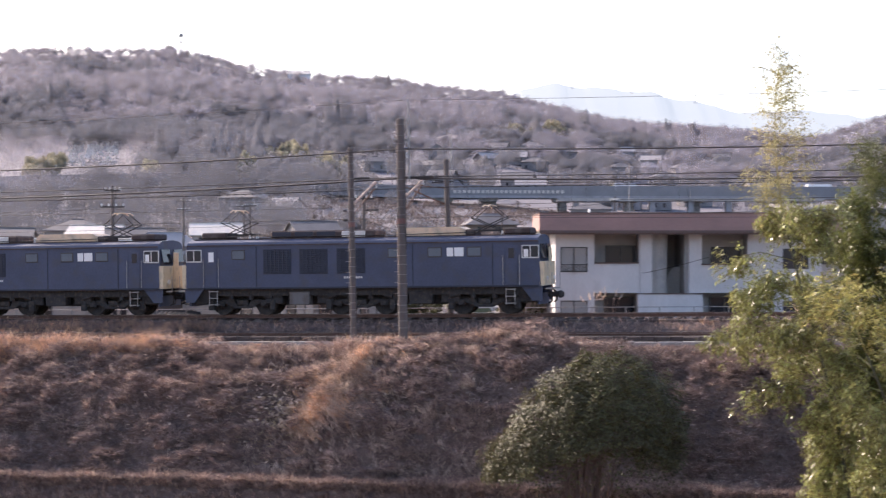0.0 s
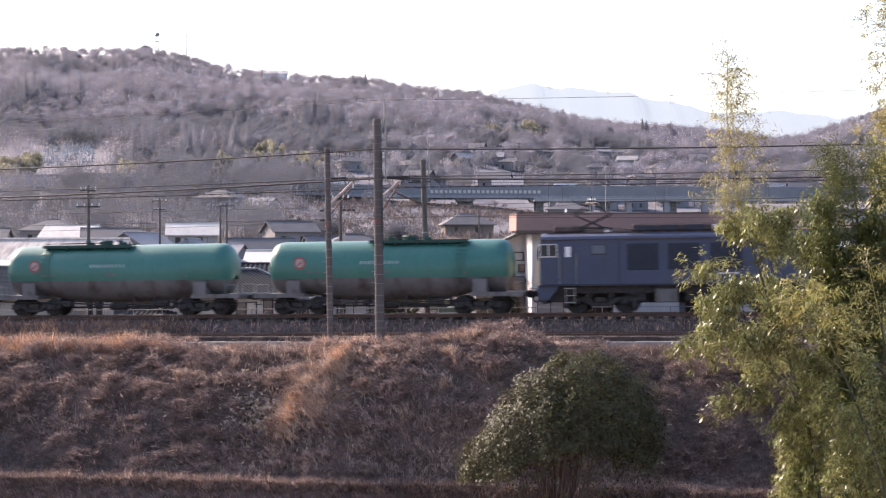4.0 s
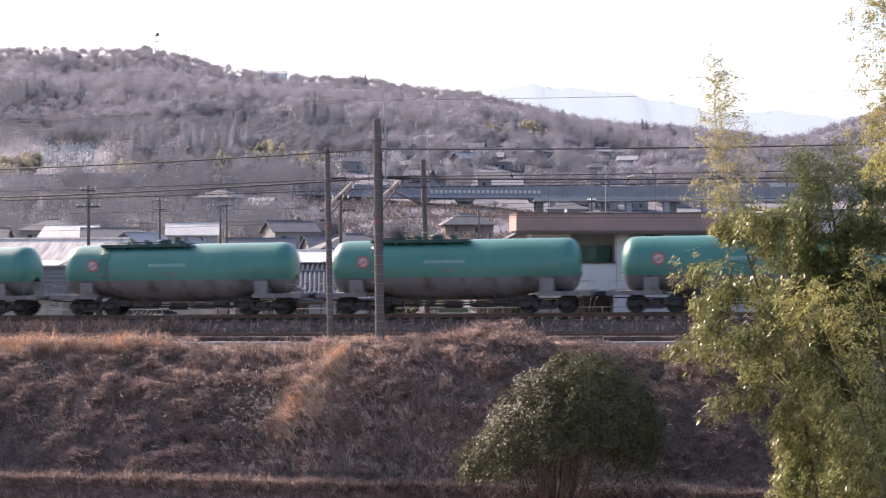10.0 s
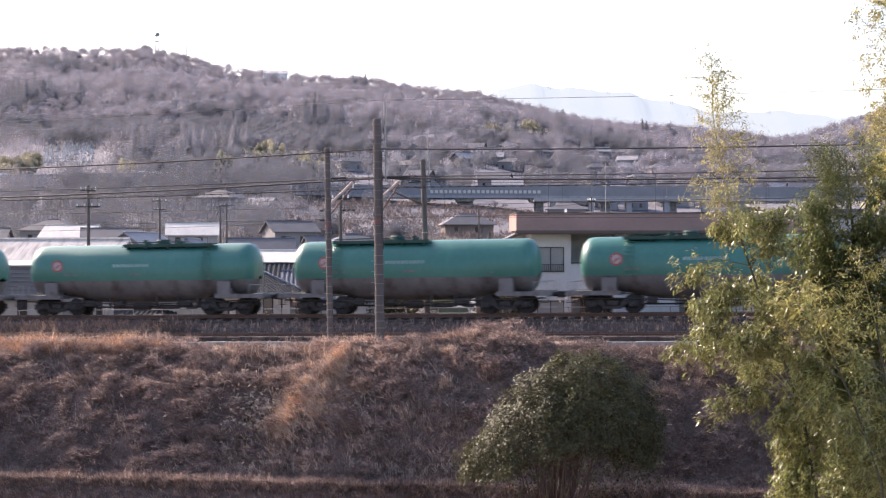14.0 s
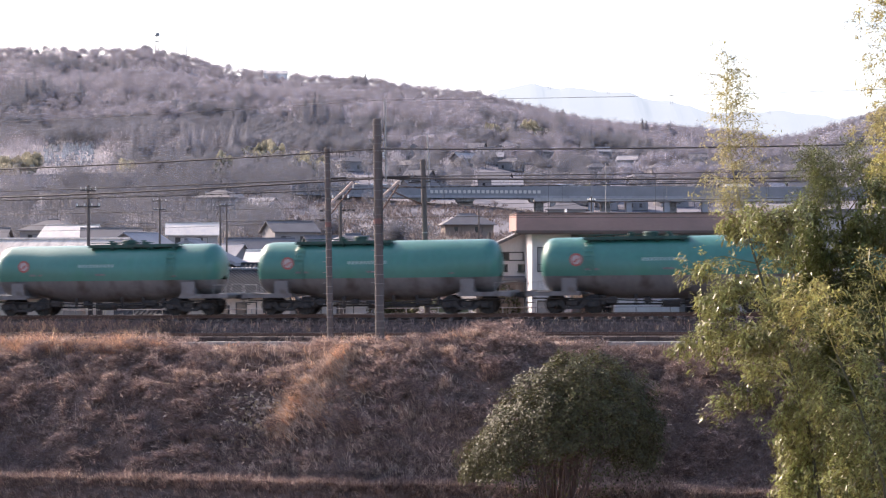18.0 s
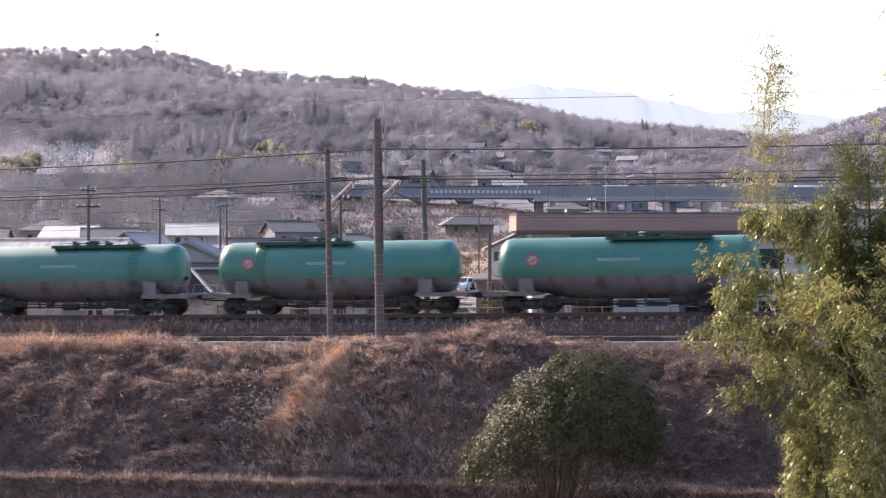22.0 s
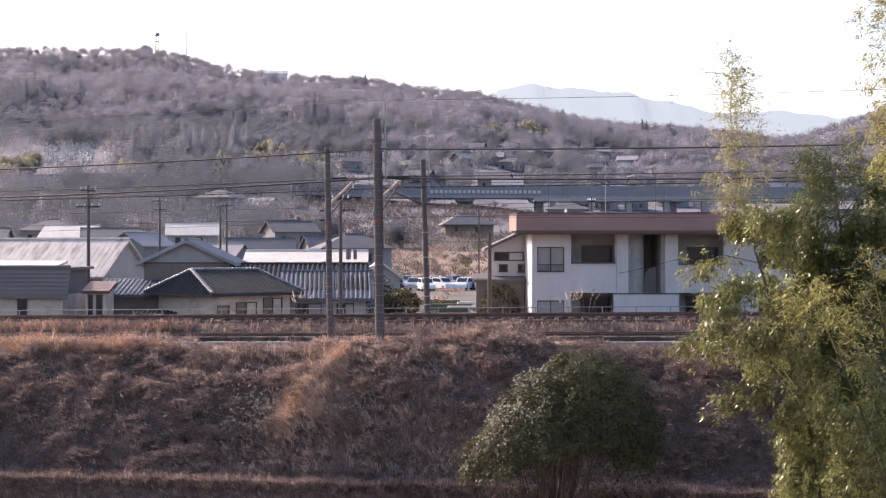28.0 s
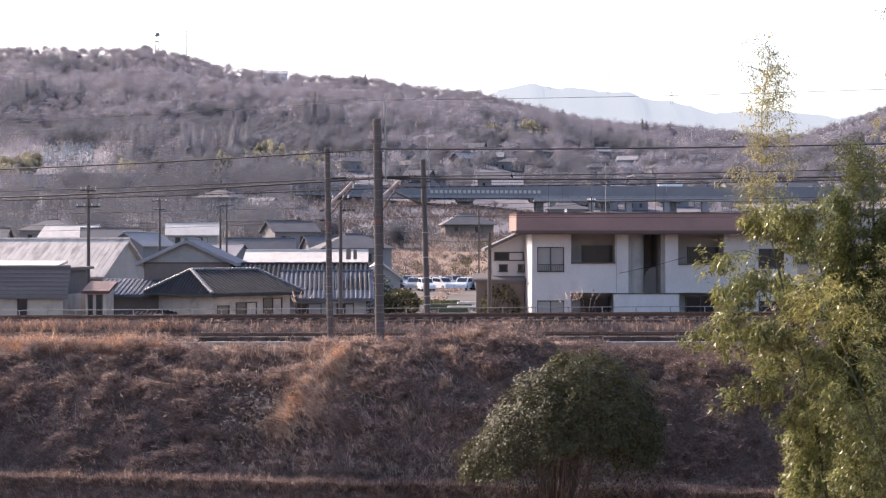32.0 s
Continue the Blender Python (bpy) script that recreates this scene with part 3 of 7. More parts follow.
# ---- utility poles among the houses ----
def utility_pole(x, y, top, dia, arms, label):
    z = ground_z(x, y)
    root = thing("utility_pole", pose(x, y, z), label, "pole", "utility poles in the town")
    part("shaft", Geo().tube((0, 0, -0.3), (0, 0, top - z), dia * 0.55, dia * 0.42, seg=10), M["pole"], root)
    for h, w in arms:
        part("crossarm", Geo().box((0, -0.1, h - z), (w, 0.08, 0.09)), M["black"], root)
        for i in (-0.45, -0.15, 0.15, 0.45):
            part("insulator", Geo().tube((w * i, -0.1, h - z + 0.04), (w * i, -0.1, h - z + 0.2), 0.05, 0.03, seg=6), M["insul"], root)
    return root


utility_pole(-21.8, 95, 6.9, 0.22, [(6.6, 1.0), (5.6, 1.5)], "dark concrete utility pole with two crossarms behind the sheds")
t603 = utility_pole(-5.3, 80, 6.0, 0.2, [(5.6, 0.9)], "thin utility pole with a transformer behind the track")
part("transformer", Geo().tube((0.4, 0, 4.3), (0.4, 0, 4.85), 0.13, seg=10), M["hoop"], t603, "grey transformer can")
part("transformer", Geo().tube((0.75, 0, 4.3), (0.75, 0, 4.8), 0.1, seg=10), M["hoop"], t603, "grey transformer can")
utility_pole(2.4, 79.5, 3.85, 0.22, [], "short concrete pole beside the white house")
utility_pole(1.95, 84, 5.2, 0.1, [], "thin steel pole beside the white house")
utility_pole(9.6, 100, 6.4, 0.12, [(6.1, 0.5)], "thin steel pole behind the flat-roofed house")
utility_pole(-21.0, 150, 7.5, 0.2, [(7.2, 1.4)], "distant utility pole among the roofs")
utility_pole(-33.0, 180, 9.0, 0.25, [(8.6, 1.6), (7.6, 1.4)], "distant utility pole among the roofs")
utility_pole(-24.5, 170, 8.0, 0.25, [(7.7, 1.6)], "distant utility pole among the roofs")
for (x0, y0, z0), (x1, y1, z1) in (((-60, 96, 6.4), (-21.8, 95, 6.5)), ((-21.8, 95, 6.4), (-5.3, 80, 5.7)), ((-60, 97, 5.4), (-21.8, 95, 5.5)), ((-21.8, 95, 5.5), (-5.3, 80, 4.6)),
                                   ((-5.3, 80, 5.5), (9.6, 100, 6.0)), ((2.4, 79.5, 3.4), (-5.3, 80, 4.5)), ((9.6, 100, 6.2), (60, 110, 8)), ((2.4, 79.5, 1.2), (12.0, 76.5, 2.6))):
    low = Geo().line([(x0 + (x1 - x0) * i / 10, y0 + (y1 - y0) * i / 10, z0 + (z1 - z0) * i / 10 - 1.6 * (i / 10) * (1 - i / 10)) for i in range(11)], 0.012, seg=4)
    thing("service_cable", Matrix.Identity(4), "thin black service cable between the town's poles", "cable", "service cables", geo=low, material=M["wire"])


# ---- the train ----
TRAIN = []


def wheelset_geo(r):
    g = Geo()
    for sy in (-0.56, 0.56):
        g.tube((0, sy - 0.065, 0), (0, sy + 0.065, 0), r, seg=24)
        g.tube((0, sy - 0.09, 0), (0, sy - 0.06, 0), r + 0.03, seg=24) if sy > 0 else g.tube((0, sy + 0.06, 0), (0, sy + 0.09, 0), r + 0.03, seg=24)
        for k in range(6):
            a = k * math.pi / 3
            out = 0.07 * (1 if sy > 0 else -1)
            g.box((r * 0.55 * math.cos(a), sy + out, r * 0.55 * math.sin(a)), (0.1, 0.02, 0.1))
    g.tube((0, -0.8, 0), (0, 0.8, 0), 0.08, seg=10)
    return g


def bogie_geo(wb, r):
    g = Geo()
    for sy in (-0.86, 0.86):
        g.prism([(-wb / 2 - 0.32, r - 0.1), (-wb / 2 - 0.32, r + 0.14), (-0.45, r + 0.2), (-0.3, r - 0.1), (0.3, r - 0.1), (0.45, r + 0.2), (wb / 2 + 0.32, r + 0.14), (wb / 2 + 0.32, r - 0.1),
                 (wb / 2 - 0.25, r + 0.0), (0.4, r - 0.22), (-0.4, r - 0.22), (-wb / 2 + 0.25, r + 0.0)], sy - 0.06, sy + 0.06)
        for k in (-0.22, 0.0, 0.22):
            for j in range(4):
                g.tube((k, sy, r - 0.08 + j * 0.07), (k, sy, r - 0.05 + j * 0.07), 0.085, seg=8)
    g.box((0, 0, r + 0.05), (0.5, 1.9, 0.24), ch=0.03)
    return g


WHEELSETS = []                     # (wheelset, radius)
axle_box = Geo().box((0, 0, 0), (0.34, 0.16, 0.3), ch=0.05).tube((0, -0.12, 0), (0, -0.06, 0), 0.11, seg=10)


def bogie(parent, x, wb, r, mesh_b, mesh_w, mesh_a):
    b = part("bogie", mesh_b, M["black"], parent, at=pose(x, 0, 0))
    for k in (-1, 1):
        w = part("wheelset", mesh_w, M["black"], b, at=pose(k * wb / 2, 0, r))
        WHEELSETS.append((w, r))
        for sy in (-0.88, 0.88):
            part("axle_box", mesh_a, M["black"], b, at=pose(k * wb / 2, sy, r, 0, 0, 0 if sy < 0 else 180))
    return b


# tank wagon, green above and grey below, with a belly that drops towards the middle
def tank_ring(x):
    """Centre height and radius of the barrel at x."""
    ax = abs(x)
    top = 3.43
    r = 1.23 if ax > 4.1 else 1.23 + 0.17 * step(0, 1, (4.1 - ax) / 1.9)
    return top - r, r


def barrel(lower):
    """One half-shell of the barrel, above or below the paint line."""
    split = 1.71
    xs = [-5.86, -5.85, -5.80, -5.68, -5.5, -5.25] + [-5.0 + i * 0.5 for i in range(21)] + [5.25, 5.5, 5.68, 5.80, 5.85, 5.86]
    g = Geo()
    seg = 20
    for x in xs:
        zc, r = tank_ring(x)
        ax = abs(x)
        k = 1.0 if ax <= 5.25 else math.sqrt(max(0.0, 1 - ((ax - 5.25) / 0.61) ** 2.6))
        c0 = 2.2
        zc = c0 + (zc - c0)
        rr = max(r * (0.02 + 0.98 * k), 0.01)
        if abs(split - zc) < rr:
            t0 = math.asin((split - zc) / rr)
            a0, a1 = (t0, math.pi - t0) if not lower else (math.pi - t0, 2 * math.pi + t0)
        elif (split > zc) == lower:
            a0, a1 = -math.pi / 2, 1.5 * math.pi
        else:
            a0 = a1 = math.pi / 2 if not lower else -math.pi / 2
            rr = abs(split - zc) if rr > 0.02 else rr
        for i in range(seg + 1):
            a = a0 + (a1 - a0) * i / seg
            g.v.append((x, rr * math.cos(a), zc + rr * math.sin(a)))
    n = seg + 1
    for i in range(len(xs) - 1):
        for k in range(seg):
            a = i * n + k
            g.f.append((a, a + n, a + n + 1, a + 1))
    return g


def build_wagon(flip):
    root = thing("tank_wagon", Matrix.Identity(4), "green and grey four-axle railway tank wagon with red round emblem", "tank wagon", "train of tank wagons")
    part("tank_upper", barrel(False), M["tank"], root, "glossy green upper shell", smooth=True)
    part("tank_lower", barrel(True), M["tankgrey"], root, "dull grey lower shell", smooth=True)
    # walkway on top with manhole, valves, rails and the ladder to it
    o = -1.5 * flip
    for sy in (-1, 1):
        part("walkway", Geo().box((o, sy * 0.62, 3.42), (4.7, 0.5, 0.05)).box((o, sy * 0.87, 3.36), (4.7, 0.03, 0.14)), M["walk"], root, "dark green grated walkway")
        part("handrail", Geo().tube((o - 2.2, sy * 0.83, 3.52), (o + 0.3, sy * 0.83, 3.54), 0.018, seg=5), M["walk"], root)
        for x in (-2.1, -1.1, 0.0, 1.0, 2.1):
            part("walkway_bracket", Geo().box((o + x, sy * 0.72, 3.28), (0.05, 0.5, 0.22)), M["walk"], root)
    m0 = o + 0.6 * flip
    part("manhole", Geo().tube((m0, 0, 3.38), (m0, 0, 3.60), 0.33, seg=16).tube((m0, 0, 3.60), (m0, 0, 3.66), 0.36, 0.3, seg=16), M["walk"], root)
    for x in (m0 - 0.9, m0 + 0.8):
        part("valve", Geo().tube((x, -0.1, 3.38), (x, -0.1, 3.60), 0.09, seg=8).tube((x - 0.14, -0.1, 3.62), (x + 0.14, -0.1, 3.62), 0.03, seg=6).box((x, 0.2, 3.5), (0.3, 0.24, 0.16), ch=0.03), M["walk"], root)
    lx = o - 2.05 * flip
    ys = []
    for k in range(8):
        z = 3.2 - k * 0.21
        zc, r = tank_ring(lx)
        ys.append((-math.sqrt(max(0.0, (r + 0.07) ** 2 - (z - zc) ** 2)) if z > zc else -(r + 0.07), z))
    lad = part("ladder", Geo().line([(lx - 0.19, y + 0.02, z) for y, z in ys], 0.017, 4).line([(lx + 0.19, y + 0.02, z) for y, z in ys], 0.017, 4), M["tank"], root)
    for y, z in ys:
        part("rung", Geo().box((lx, y, z), (0.42, 0.05, 0.025)), M["tank"], lad)
    zc, r = tank_ring(-4.1)
    # round emblem: red ring round a pale disc with a red swoosh
    em = part("emblem", Geo().tube((-4.12, -r - 0.004, 2.43), (-4.12, -r - 0.016, 2.43), 0.29, seg=24), M["red"], root, "round red and white emblem", at=pose(0, 0.0, 0.0))
    part("emblem_disc", Geo().tube((-4.12, -r - 0.012, 2.43), (-4.12, -r - 0.022, 2.43), 0.21, seg=20), M["emblem"], em)
    part("emblem_stripe", Geo().box((-4.12, -r - 0.024, 2.40), (0.3, 0.006, 0.07), Matrix.Rotation(radians(-38), 3, "Y")), M["red"], em)
    # unreadable owner's lettering as plain bars
    zc, r = tank_ring(0.4)
    bars = Geo()
    for k in range(10):
        z = 2.42
        y = -math.sqrt(r * r - (z - zc) ** 2) - 0.008
        bars.box((-1.1 + k * 0.19, y, z), (0.115, 0.01, 0.15))
    part("lettering", bars, M["faded"], root, "row of small pale lettering blocks")
    pl = Geo()
    for k, (x, w) in enumerate(((-3.6, 0.34), (-3.2, 0.2), (0.0, 0.5), (3.7, 0.25))):
        zc2, r2 = tank_ring(x)
        z = 2.0 if x < 1 else 1.9
        pl.box((x, -math.sqrt(max(0.01, r2 * r2 - (z - zc2) ** 2)) - 0.006, z), (w, 0.01, 0.09))
    part("data_plate", pl, M["tankgrey"], root)
    # saddles, end frames and side sill
    for sx in (-1, 1):
        part("saddle", Geo().prism([(sx * 4.12, 1.02), (sx * 4.12, 1.62), (sx * 4.78, 1.62), (sx * 4.78, 1.02)], -1.28, -1.2).prism([(sx * 4.12, 1.02), (sx * 4.12, 1.62), (sx * 4.78, 1.62), (sx * 4.78, 1.02)], 1.2, 1.28)
             .box((sx * 4.45, 0, 1.15), (0.6, 2.4, 0.3)), M["framegrey"], root, "pale grey saddle plate")
        part("end_frame", Geo().box((sx * 5.2, 0, 0.92), (2.5, 2.3, 0.16), ch=0.02).box((sx * 6.35, 0, 0.92), (0.14, 2.5, 0.26), ch=0.02).box((sx * 5.2, -1.18, 0.93), (2.4, 0.08, 0.2)).box((sx * 5.2, 1.18, 0.93), (2.4, 0.08, 0.2)), M["framegrey"], root)
        part("coupler", Geo().box((sx * 6.55, 0, 0.86), (0.42, 0.2, 0.2), ch=0.04).box((sx * 6.70, 0.02, 0.86), (0.16, 0.32, 0.3), ch=0.05), M["black"], root)
        for sy in (-1.15, 1.15):
            part("grab_rail", Geo().line([(sx * 6.3, sy, 1.0), (sx * 6.3, sy, 1.45), (sx * 5.7, sy, 1.45), (sx * 5.7, sy, 1.0)], 0.018, 5), M["steel"], root)
        part("step", Geo().box((sx * 6.2, -1.2, 0.52), (0.3, 0.2, 0.03)).box((sx * 6.06, -1.2, 0.68), (0.03, 0.03, 0.36)).box((sx * 6.34, -1.2, 0.68), (0.03, 0.03, 0.36)), M["black"], root)
    gear = Geo()
    for x, w, h, z in ((-1.5, 0.12, 0.5, 0.62), (0.9, 0.1, 0.6, 0.62), (2.0, 0.1, 0.55, 0.65)):
        gear.box((x, -0.9, z), (w, 0.1, h))
    gear.box((1.4, -0.6, 0.42), (0.95, 0.5, 0.2), ch=0.05).tube((-0.4, -0.6, 0.45), (0.45, -0.6, 0.45), 0.17, seg=10).box((0.3, 0, 0.40), (7.6, 0.1, 0.08)).box((2.6, -0.7, 0.40), (0.5, 0.25, 0.16))
    part("brake_gear", gear, M["black"], root)
    for x, w, h in ((-2.6, 0.5, 0.3), (-1.0, 0.35, 0.25), (2.3, 0.7, 0.28), (-3.0, 0.16, 0.45), (3.0, 0.16, 0.45)):
        part("equipment_box", Geo().box((x, -0.75, 0.60), (w, 0.4, h), ch=0.04), M["black"], root)
    part("brake_pipe", Geo().line([(-6.2, -0.95, 0.72), (-3.2, -0.95, 0.66), (0.0, -0.95, 0.52), (3.2, -0.95, 0.66), (6.2, -0.95, 0.72)], 0.035, 5), M["black"], root)
    mb, mw, ma = bogie_geo(1.75, 0.43).mesh("bogie"), wheelset_geo(0.41).mesh("wheelset"), axle_box.mesh("axle_box")
    for x in (-4.35, 4.35):
        bogie(root, x, 1.75, 0.43, mb, mw, ma)
    return root


wagons = {1: build_wagon(1), -1: build_wagon(-1)}
PITCH = 13.57
for j in range(16):
    # some wagons run the other way round
    way = -1 if j in (0, 2, 3, 8, 11, 12, 14) else 1
    w = wagons[way] if j < 2 else copy_thing(wagons[way], Matrix.Identity(4))
    TRAIN.append((w, -39.1 - PITCH * j))


# blue electric locomotive with cream cab fronts
def build_loco():
    root = thing("electric_locomotive", Matrix.Identity(4), "dark blue electric freight locomotive with cream cab fronts", "locomotive", "coupled locomotives")
    hw, zb, zt = 1.40, 1.27, 3.42
    half = 8.75
    # body: sides, tumbled roof edge, raked cab fronts
    ring = [(-hw, zb), (hw, zb), (hw, zt - 0.12), (hw - 0.10, zt + 0.04), (hw - 0.45, zt + 0.17), (0, zt + 0.22), (-hw + 0.45, zt + 0.17), (-hw + 0.10, zt + 0.04), (-hw, zt - 0.12)]
    k = len(ring)
    g = Geo()
    stations = [-half + 0.28, half - 0.28]
    for x in stations:
        for y, z in ring:
            fx = x + (0.28 if x > 0 else -0.28) * (1 if z < 2.35 else max(0.0, 1 - (z - 2.35) / 1.5)) * (1 if abs(y) < hw - 0.2 else 0.55)
            g.v.append((fx, y, z))
    g.f = [(i, (i + 1) % k, k + (i + 1) % k, k + i) for i in range(k)] + [tuple(range(k))[::-1], tuple(range(k, 2 * k))]
    part("body", g, M["blue"], root)
    part("roof_sheet", Geo().prism([(-8.3, zt + 0.08), (8.3, zt + 0.08), (8.3, zt + 0.22), (-8.3, zt + 0.22)], -0.95, 0.95), M["roofgrey"], root, "sooty grey roof")
    part("rain_gutter", Geo().box((0, -hw - 0.015, zt - 0.10), (17.0, 0.05, 0.05)).box((0, hw + 0.015, zt - 0.10), (17.0, 0.05, 0.05)), M["roofgrey"], root)
    part("sill", Geo().box((0, -hw - 0.01, zb + 0.03), (17.0, 0.05, 0.08)).box((0, hw + 0.01, zb + 0.03), (17.0, 0.05, 0.08)), M["louvre"], root)
    for sx in (-1, 1):
        # cream apron wrapping the cab front, skirt below
        part("front_apron", Geo().box((sx * (half + 0.012), 0, 1.85), (0.05, 2.5, 1.1), ch=0.02).box((sx * (half - 0.10), -hw + 0.06, 1.85), (0.22, 0.12, 1.1)).box((sx * (half - 0.10), hw - 0.06, 1.85), (0.22, 0.12, 1.1)), M["cream"], root, "cream front apron")
        for y in (-0.72, 0.72):
            part("windscreen", Geo().box((sx * (half - 0.14), y, 2.88), (0.06, 0.95, 0.66), Matrix.Rotation(radians(sx * -10), 3, "Y"), ch=0.02), M["glass"], root)
            part("headlight", Geo().tube((sx * (half + 0.03), y * 1.2, 1.62), (sx * (half + 0.1), y * 1.2, 1.62), 0.11, seg=12), M["insul"], root)
        part("end_door", Geo().box((sx * (half + 0.04), 0, 2.2), (0.05, 0.6, 1.7), ch=0.02), M["cream"], root)
        part("skirt", Geo().prism([(sx * (half - 1.05), zb), (sx * (half - 0.08), zb), (sx * (half - 0.1), 0.62), (sx * (half - 0.55), 0.62)], -1.3, -1.24).prism([(sx * (half - 1.05), zb), (sx * (half - 0.08), zb), (sx * (half - 0.1), 0.62), (sx * (half - 0.55), 0.62)], 1.24, 1.3)
             .box((sx * (half - 0.3), 0, 0.7), (0.1, 2.4, 0.5)), M["blue"], root)
        part("coupler", Geo().box((sx * (half + 0.3), 0, 0.88), (0.75, 0.24, 0.24), ch=0.05).box((sx * (half + 0.5), 0, 0.88), (0.2, 0.36, 0.34), ch=0.05), M["black"], root)
        hose = Geo()
        for y in (-0.75, -0.5, 0.5, 0.75):
            hose.line([(sx * (half + 0.02), y, 1.1), (sx * (half + 0.22), y, 0.95), (sx * (half + 0.22), y, 0.6), (sx * (half + 0.08), y, 0.5)], 0.028, 5)
        part("air_hose", hose, M["black"], root)
        part("end_platform", Geo().box((sx * (half + 0.16), 0, 1.16), (0.3, 2.2, 0.06)).tube((sx * (half + 0.3), -1.05, 1.2), (sx * (half + 0.3), -1.05, 1.9), 0.02, seg=5).tube((sx * (half + 0.3), 1.05, 1.2), (sx * (half + 0.3), 1.05, 1.9), 0.02, seg=5), M["steel"], root)
        stp = Geo()
        for z in (1.15, 0.83, 0.52):
            stp.box((sx * (half - 1.55), -1.3, z), (0.46, 0.22, 0.035))
        stp.box((sx * (half - 1.35), -1.36, 0.82), (0.03, 0.03, 0.75)).box((sx * (half - 1.75), -1.36, 0.82), (0.03, 0.03, 0.75))
        part("cab_step", stp, M["steel"], root)
        part("air_conditioner", Geo().box((sx * (half - 1.35), 0, zt + 0.38), (1.25, 1.5, 0.3), ch=0.06), M["roofgrey"], root)
        for sy in (-1, 1):
            y = sy * (hw + 0.012)
            # cab side window in a pale sash
            xc = sx * (half - 0.60)
            wd = part("cab_window", Geo().box((xc, y, 2.84), (0.80, 0.03, 0.60), ch=0.01), M["sash"], root, "cab side window in a pale sash")
            for q in (-0.19, 0.19):
                part("pane", Geo().box((xc + q, y + sy * 0.012, 2.85), (0.33, 0.02, 0.50)), M["glass"], wd)
            if sx > 0:
                part("blind", Geo().box((xc - 0.2, y + sy * 0.02, 2.78), (0.2, 0.012, 0.34)), M["white"], wd)
            xd = sx * (half - 1.48)
            dr = part("cab_door", Geo().box((xd, y, 2.24), (0.56, 0.025, 1.78), ch=0.01), M["blue"], root)
            part("door_window", Geo().box((xd, y + sy * 0.012, 2.78), (0.26, 0.02, 0.46)), M["white"] if sx < 0 else M["glass"], dr)
            for q in (-0.38, 0.38):
                part("grab_rail", Geo().tube((xd + q, y + sy * 0.06, 1.35), (xd + q, y + sy * 0.06, 2.7), 0.016, seg=5), M["steel"], root)
    for sy in (-1, 1):
        y = sy * (hw + 0.01)
        for x in (-3.95, -2.15, -0.32):
            lv = part("louvre", Geo().box((x, y, 2.53), (1.38, 0.03, 1.16), ch=0.01), M["louvre"], root, "dark louvred air intake")
            bars = Geo()
            for i in range(13):
                bars.box((x, y + sy * 0.014, 2.02 + i * 0.085), (1.28, 0.03, 0.045), Matrix.Rotation(radians(30 * sy), 3, "X"))
            for q in (-0.5, -0.3, -0.1, 0.1, 0.3, 0.5):
                bars.box((x + q, y + sy * 0.024, 2.53), (0.07, 0.04, 1.12))
            part("slats", bars, M["louvre"], lv)
        for x in (-5.9, 1.8, 3.7, 5.55):
            wn_ = part("body_window", Geo().box((x, y, 2.87), (0.68, 0.03, 0.46), ch=0.02), M["frame"], root)
            part("pane", Geo().box((x, y + sy * 0.01, 2.87), (0.58, 0.022, 0.36)), M["dimglass"], wn_)
        # the operator's mark as two plain white blocks
        mk = Geo().box((4.42, y + sy * 0.012, 2.87), (0.30, 0.014, 0.40), ch=0.004).box((4.84, y + sy * 0.012, 2.87), (0.44, 0.014, 0.40), ch=0.004)
        part("company_mark", mk, M["white"], root, "white company mark of two plain blocks")
        pl = Geo()
        for i in range(8):
            pl.box((-0.62 + i * 0.115, y + sy * 0.01, 1.76), (0.085, 0.012, 0.09))
        part("number_plate", pl, M["sash"], root, "row of small pale number blocks")
        part("side_seam", Geo().box((2.65, y, 2.3), (0.03, 0.016, 1.9)).box((-5.0, y, 2.3), (0.03, 0.016, 1.9)).box((6.4, y, 2.3), (0.03, 0.016, 1.9)), M["louvre"], root)
    # roof equipment
    part("resistor_hood", Geo().box((-1.9, 0, zt + 0.38), (5.2, 1.7, 0.36), ch=0.08), M["roofgrey"], root, "long dark resistor hood")
    for x in (-3.9, -2.8, -1.7):
        part("hood_grille", Geo().box((x, -0.86, zt + 0.38), (0.9, 0.04, 0.24)), M["louvre"], root)
    part("hood_vent", Geo().box((-0.35, -0.75, zt + 0.36), (1.15, 0.3, 0.28), ch=0.02), M["sash"], root, "pale louvred vent box")
    part("roof_cover", Geo().prism([(1.7, zt + 0.2), (1.75, zt + 0.48), (1.95, zt + 0.60), (4.75, zt + 0.60), (4.95, zt + 0.48), (5.0, zt + 0.2)], -0.8, 0.8), M["roofcream"], root, "cream roof cover, dusty")
    part("cover_end", Geo().box((5.2, 0, zt + 0.34), (0.45, 1.4, 0.3), ch=0.06), M["roofgrey"], root)
    for x in (-6.35, 6.0):
        pan = part("pantograph", Geo().box((x, -0.5, zt + 0.42), (1.7, 0.07, 0.07)).box((x, 0.5, zt + 0.42), (1.7, 0.07, 0.07)).box((x - 0.75, 0, zt + 0.42), (0.07, 1.1, 0.07)).box((x + 0.75, 0, zt + 0.42), (0.07, 1.1, 0.07)), M["black"], root, "raised black pantograph")
        rods = []
        for y in (-0.42, 0.42):
            for q in (-1, 1):
                rods.append(((x - q * 0.5, y, zt + 0.44), (x + q * 0.78, y * 1.2, zt + 1.0), 0.026))
                rods.append(((x + q * 0.78, y * 1.2, zt + 1.0), (x + q * 0.12, y * 0.9, zt + 1.56), 0.02))
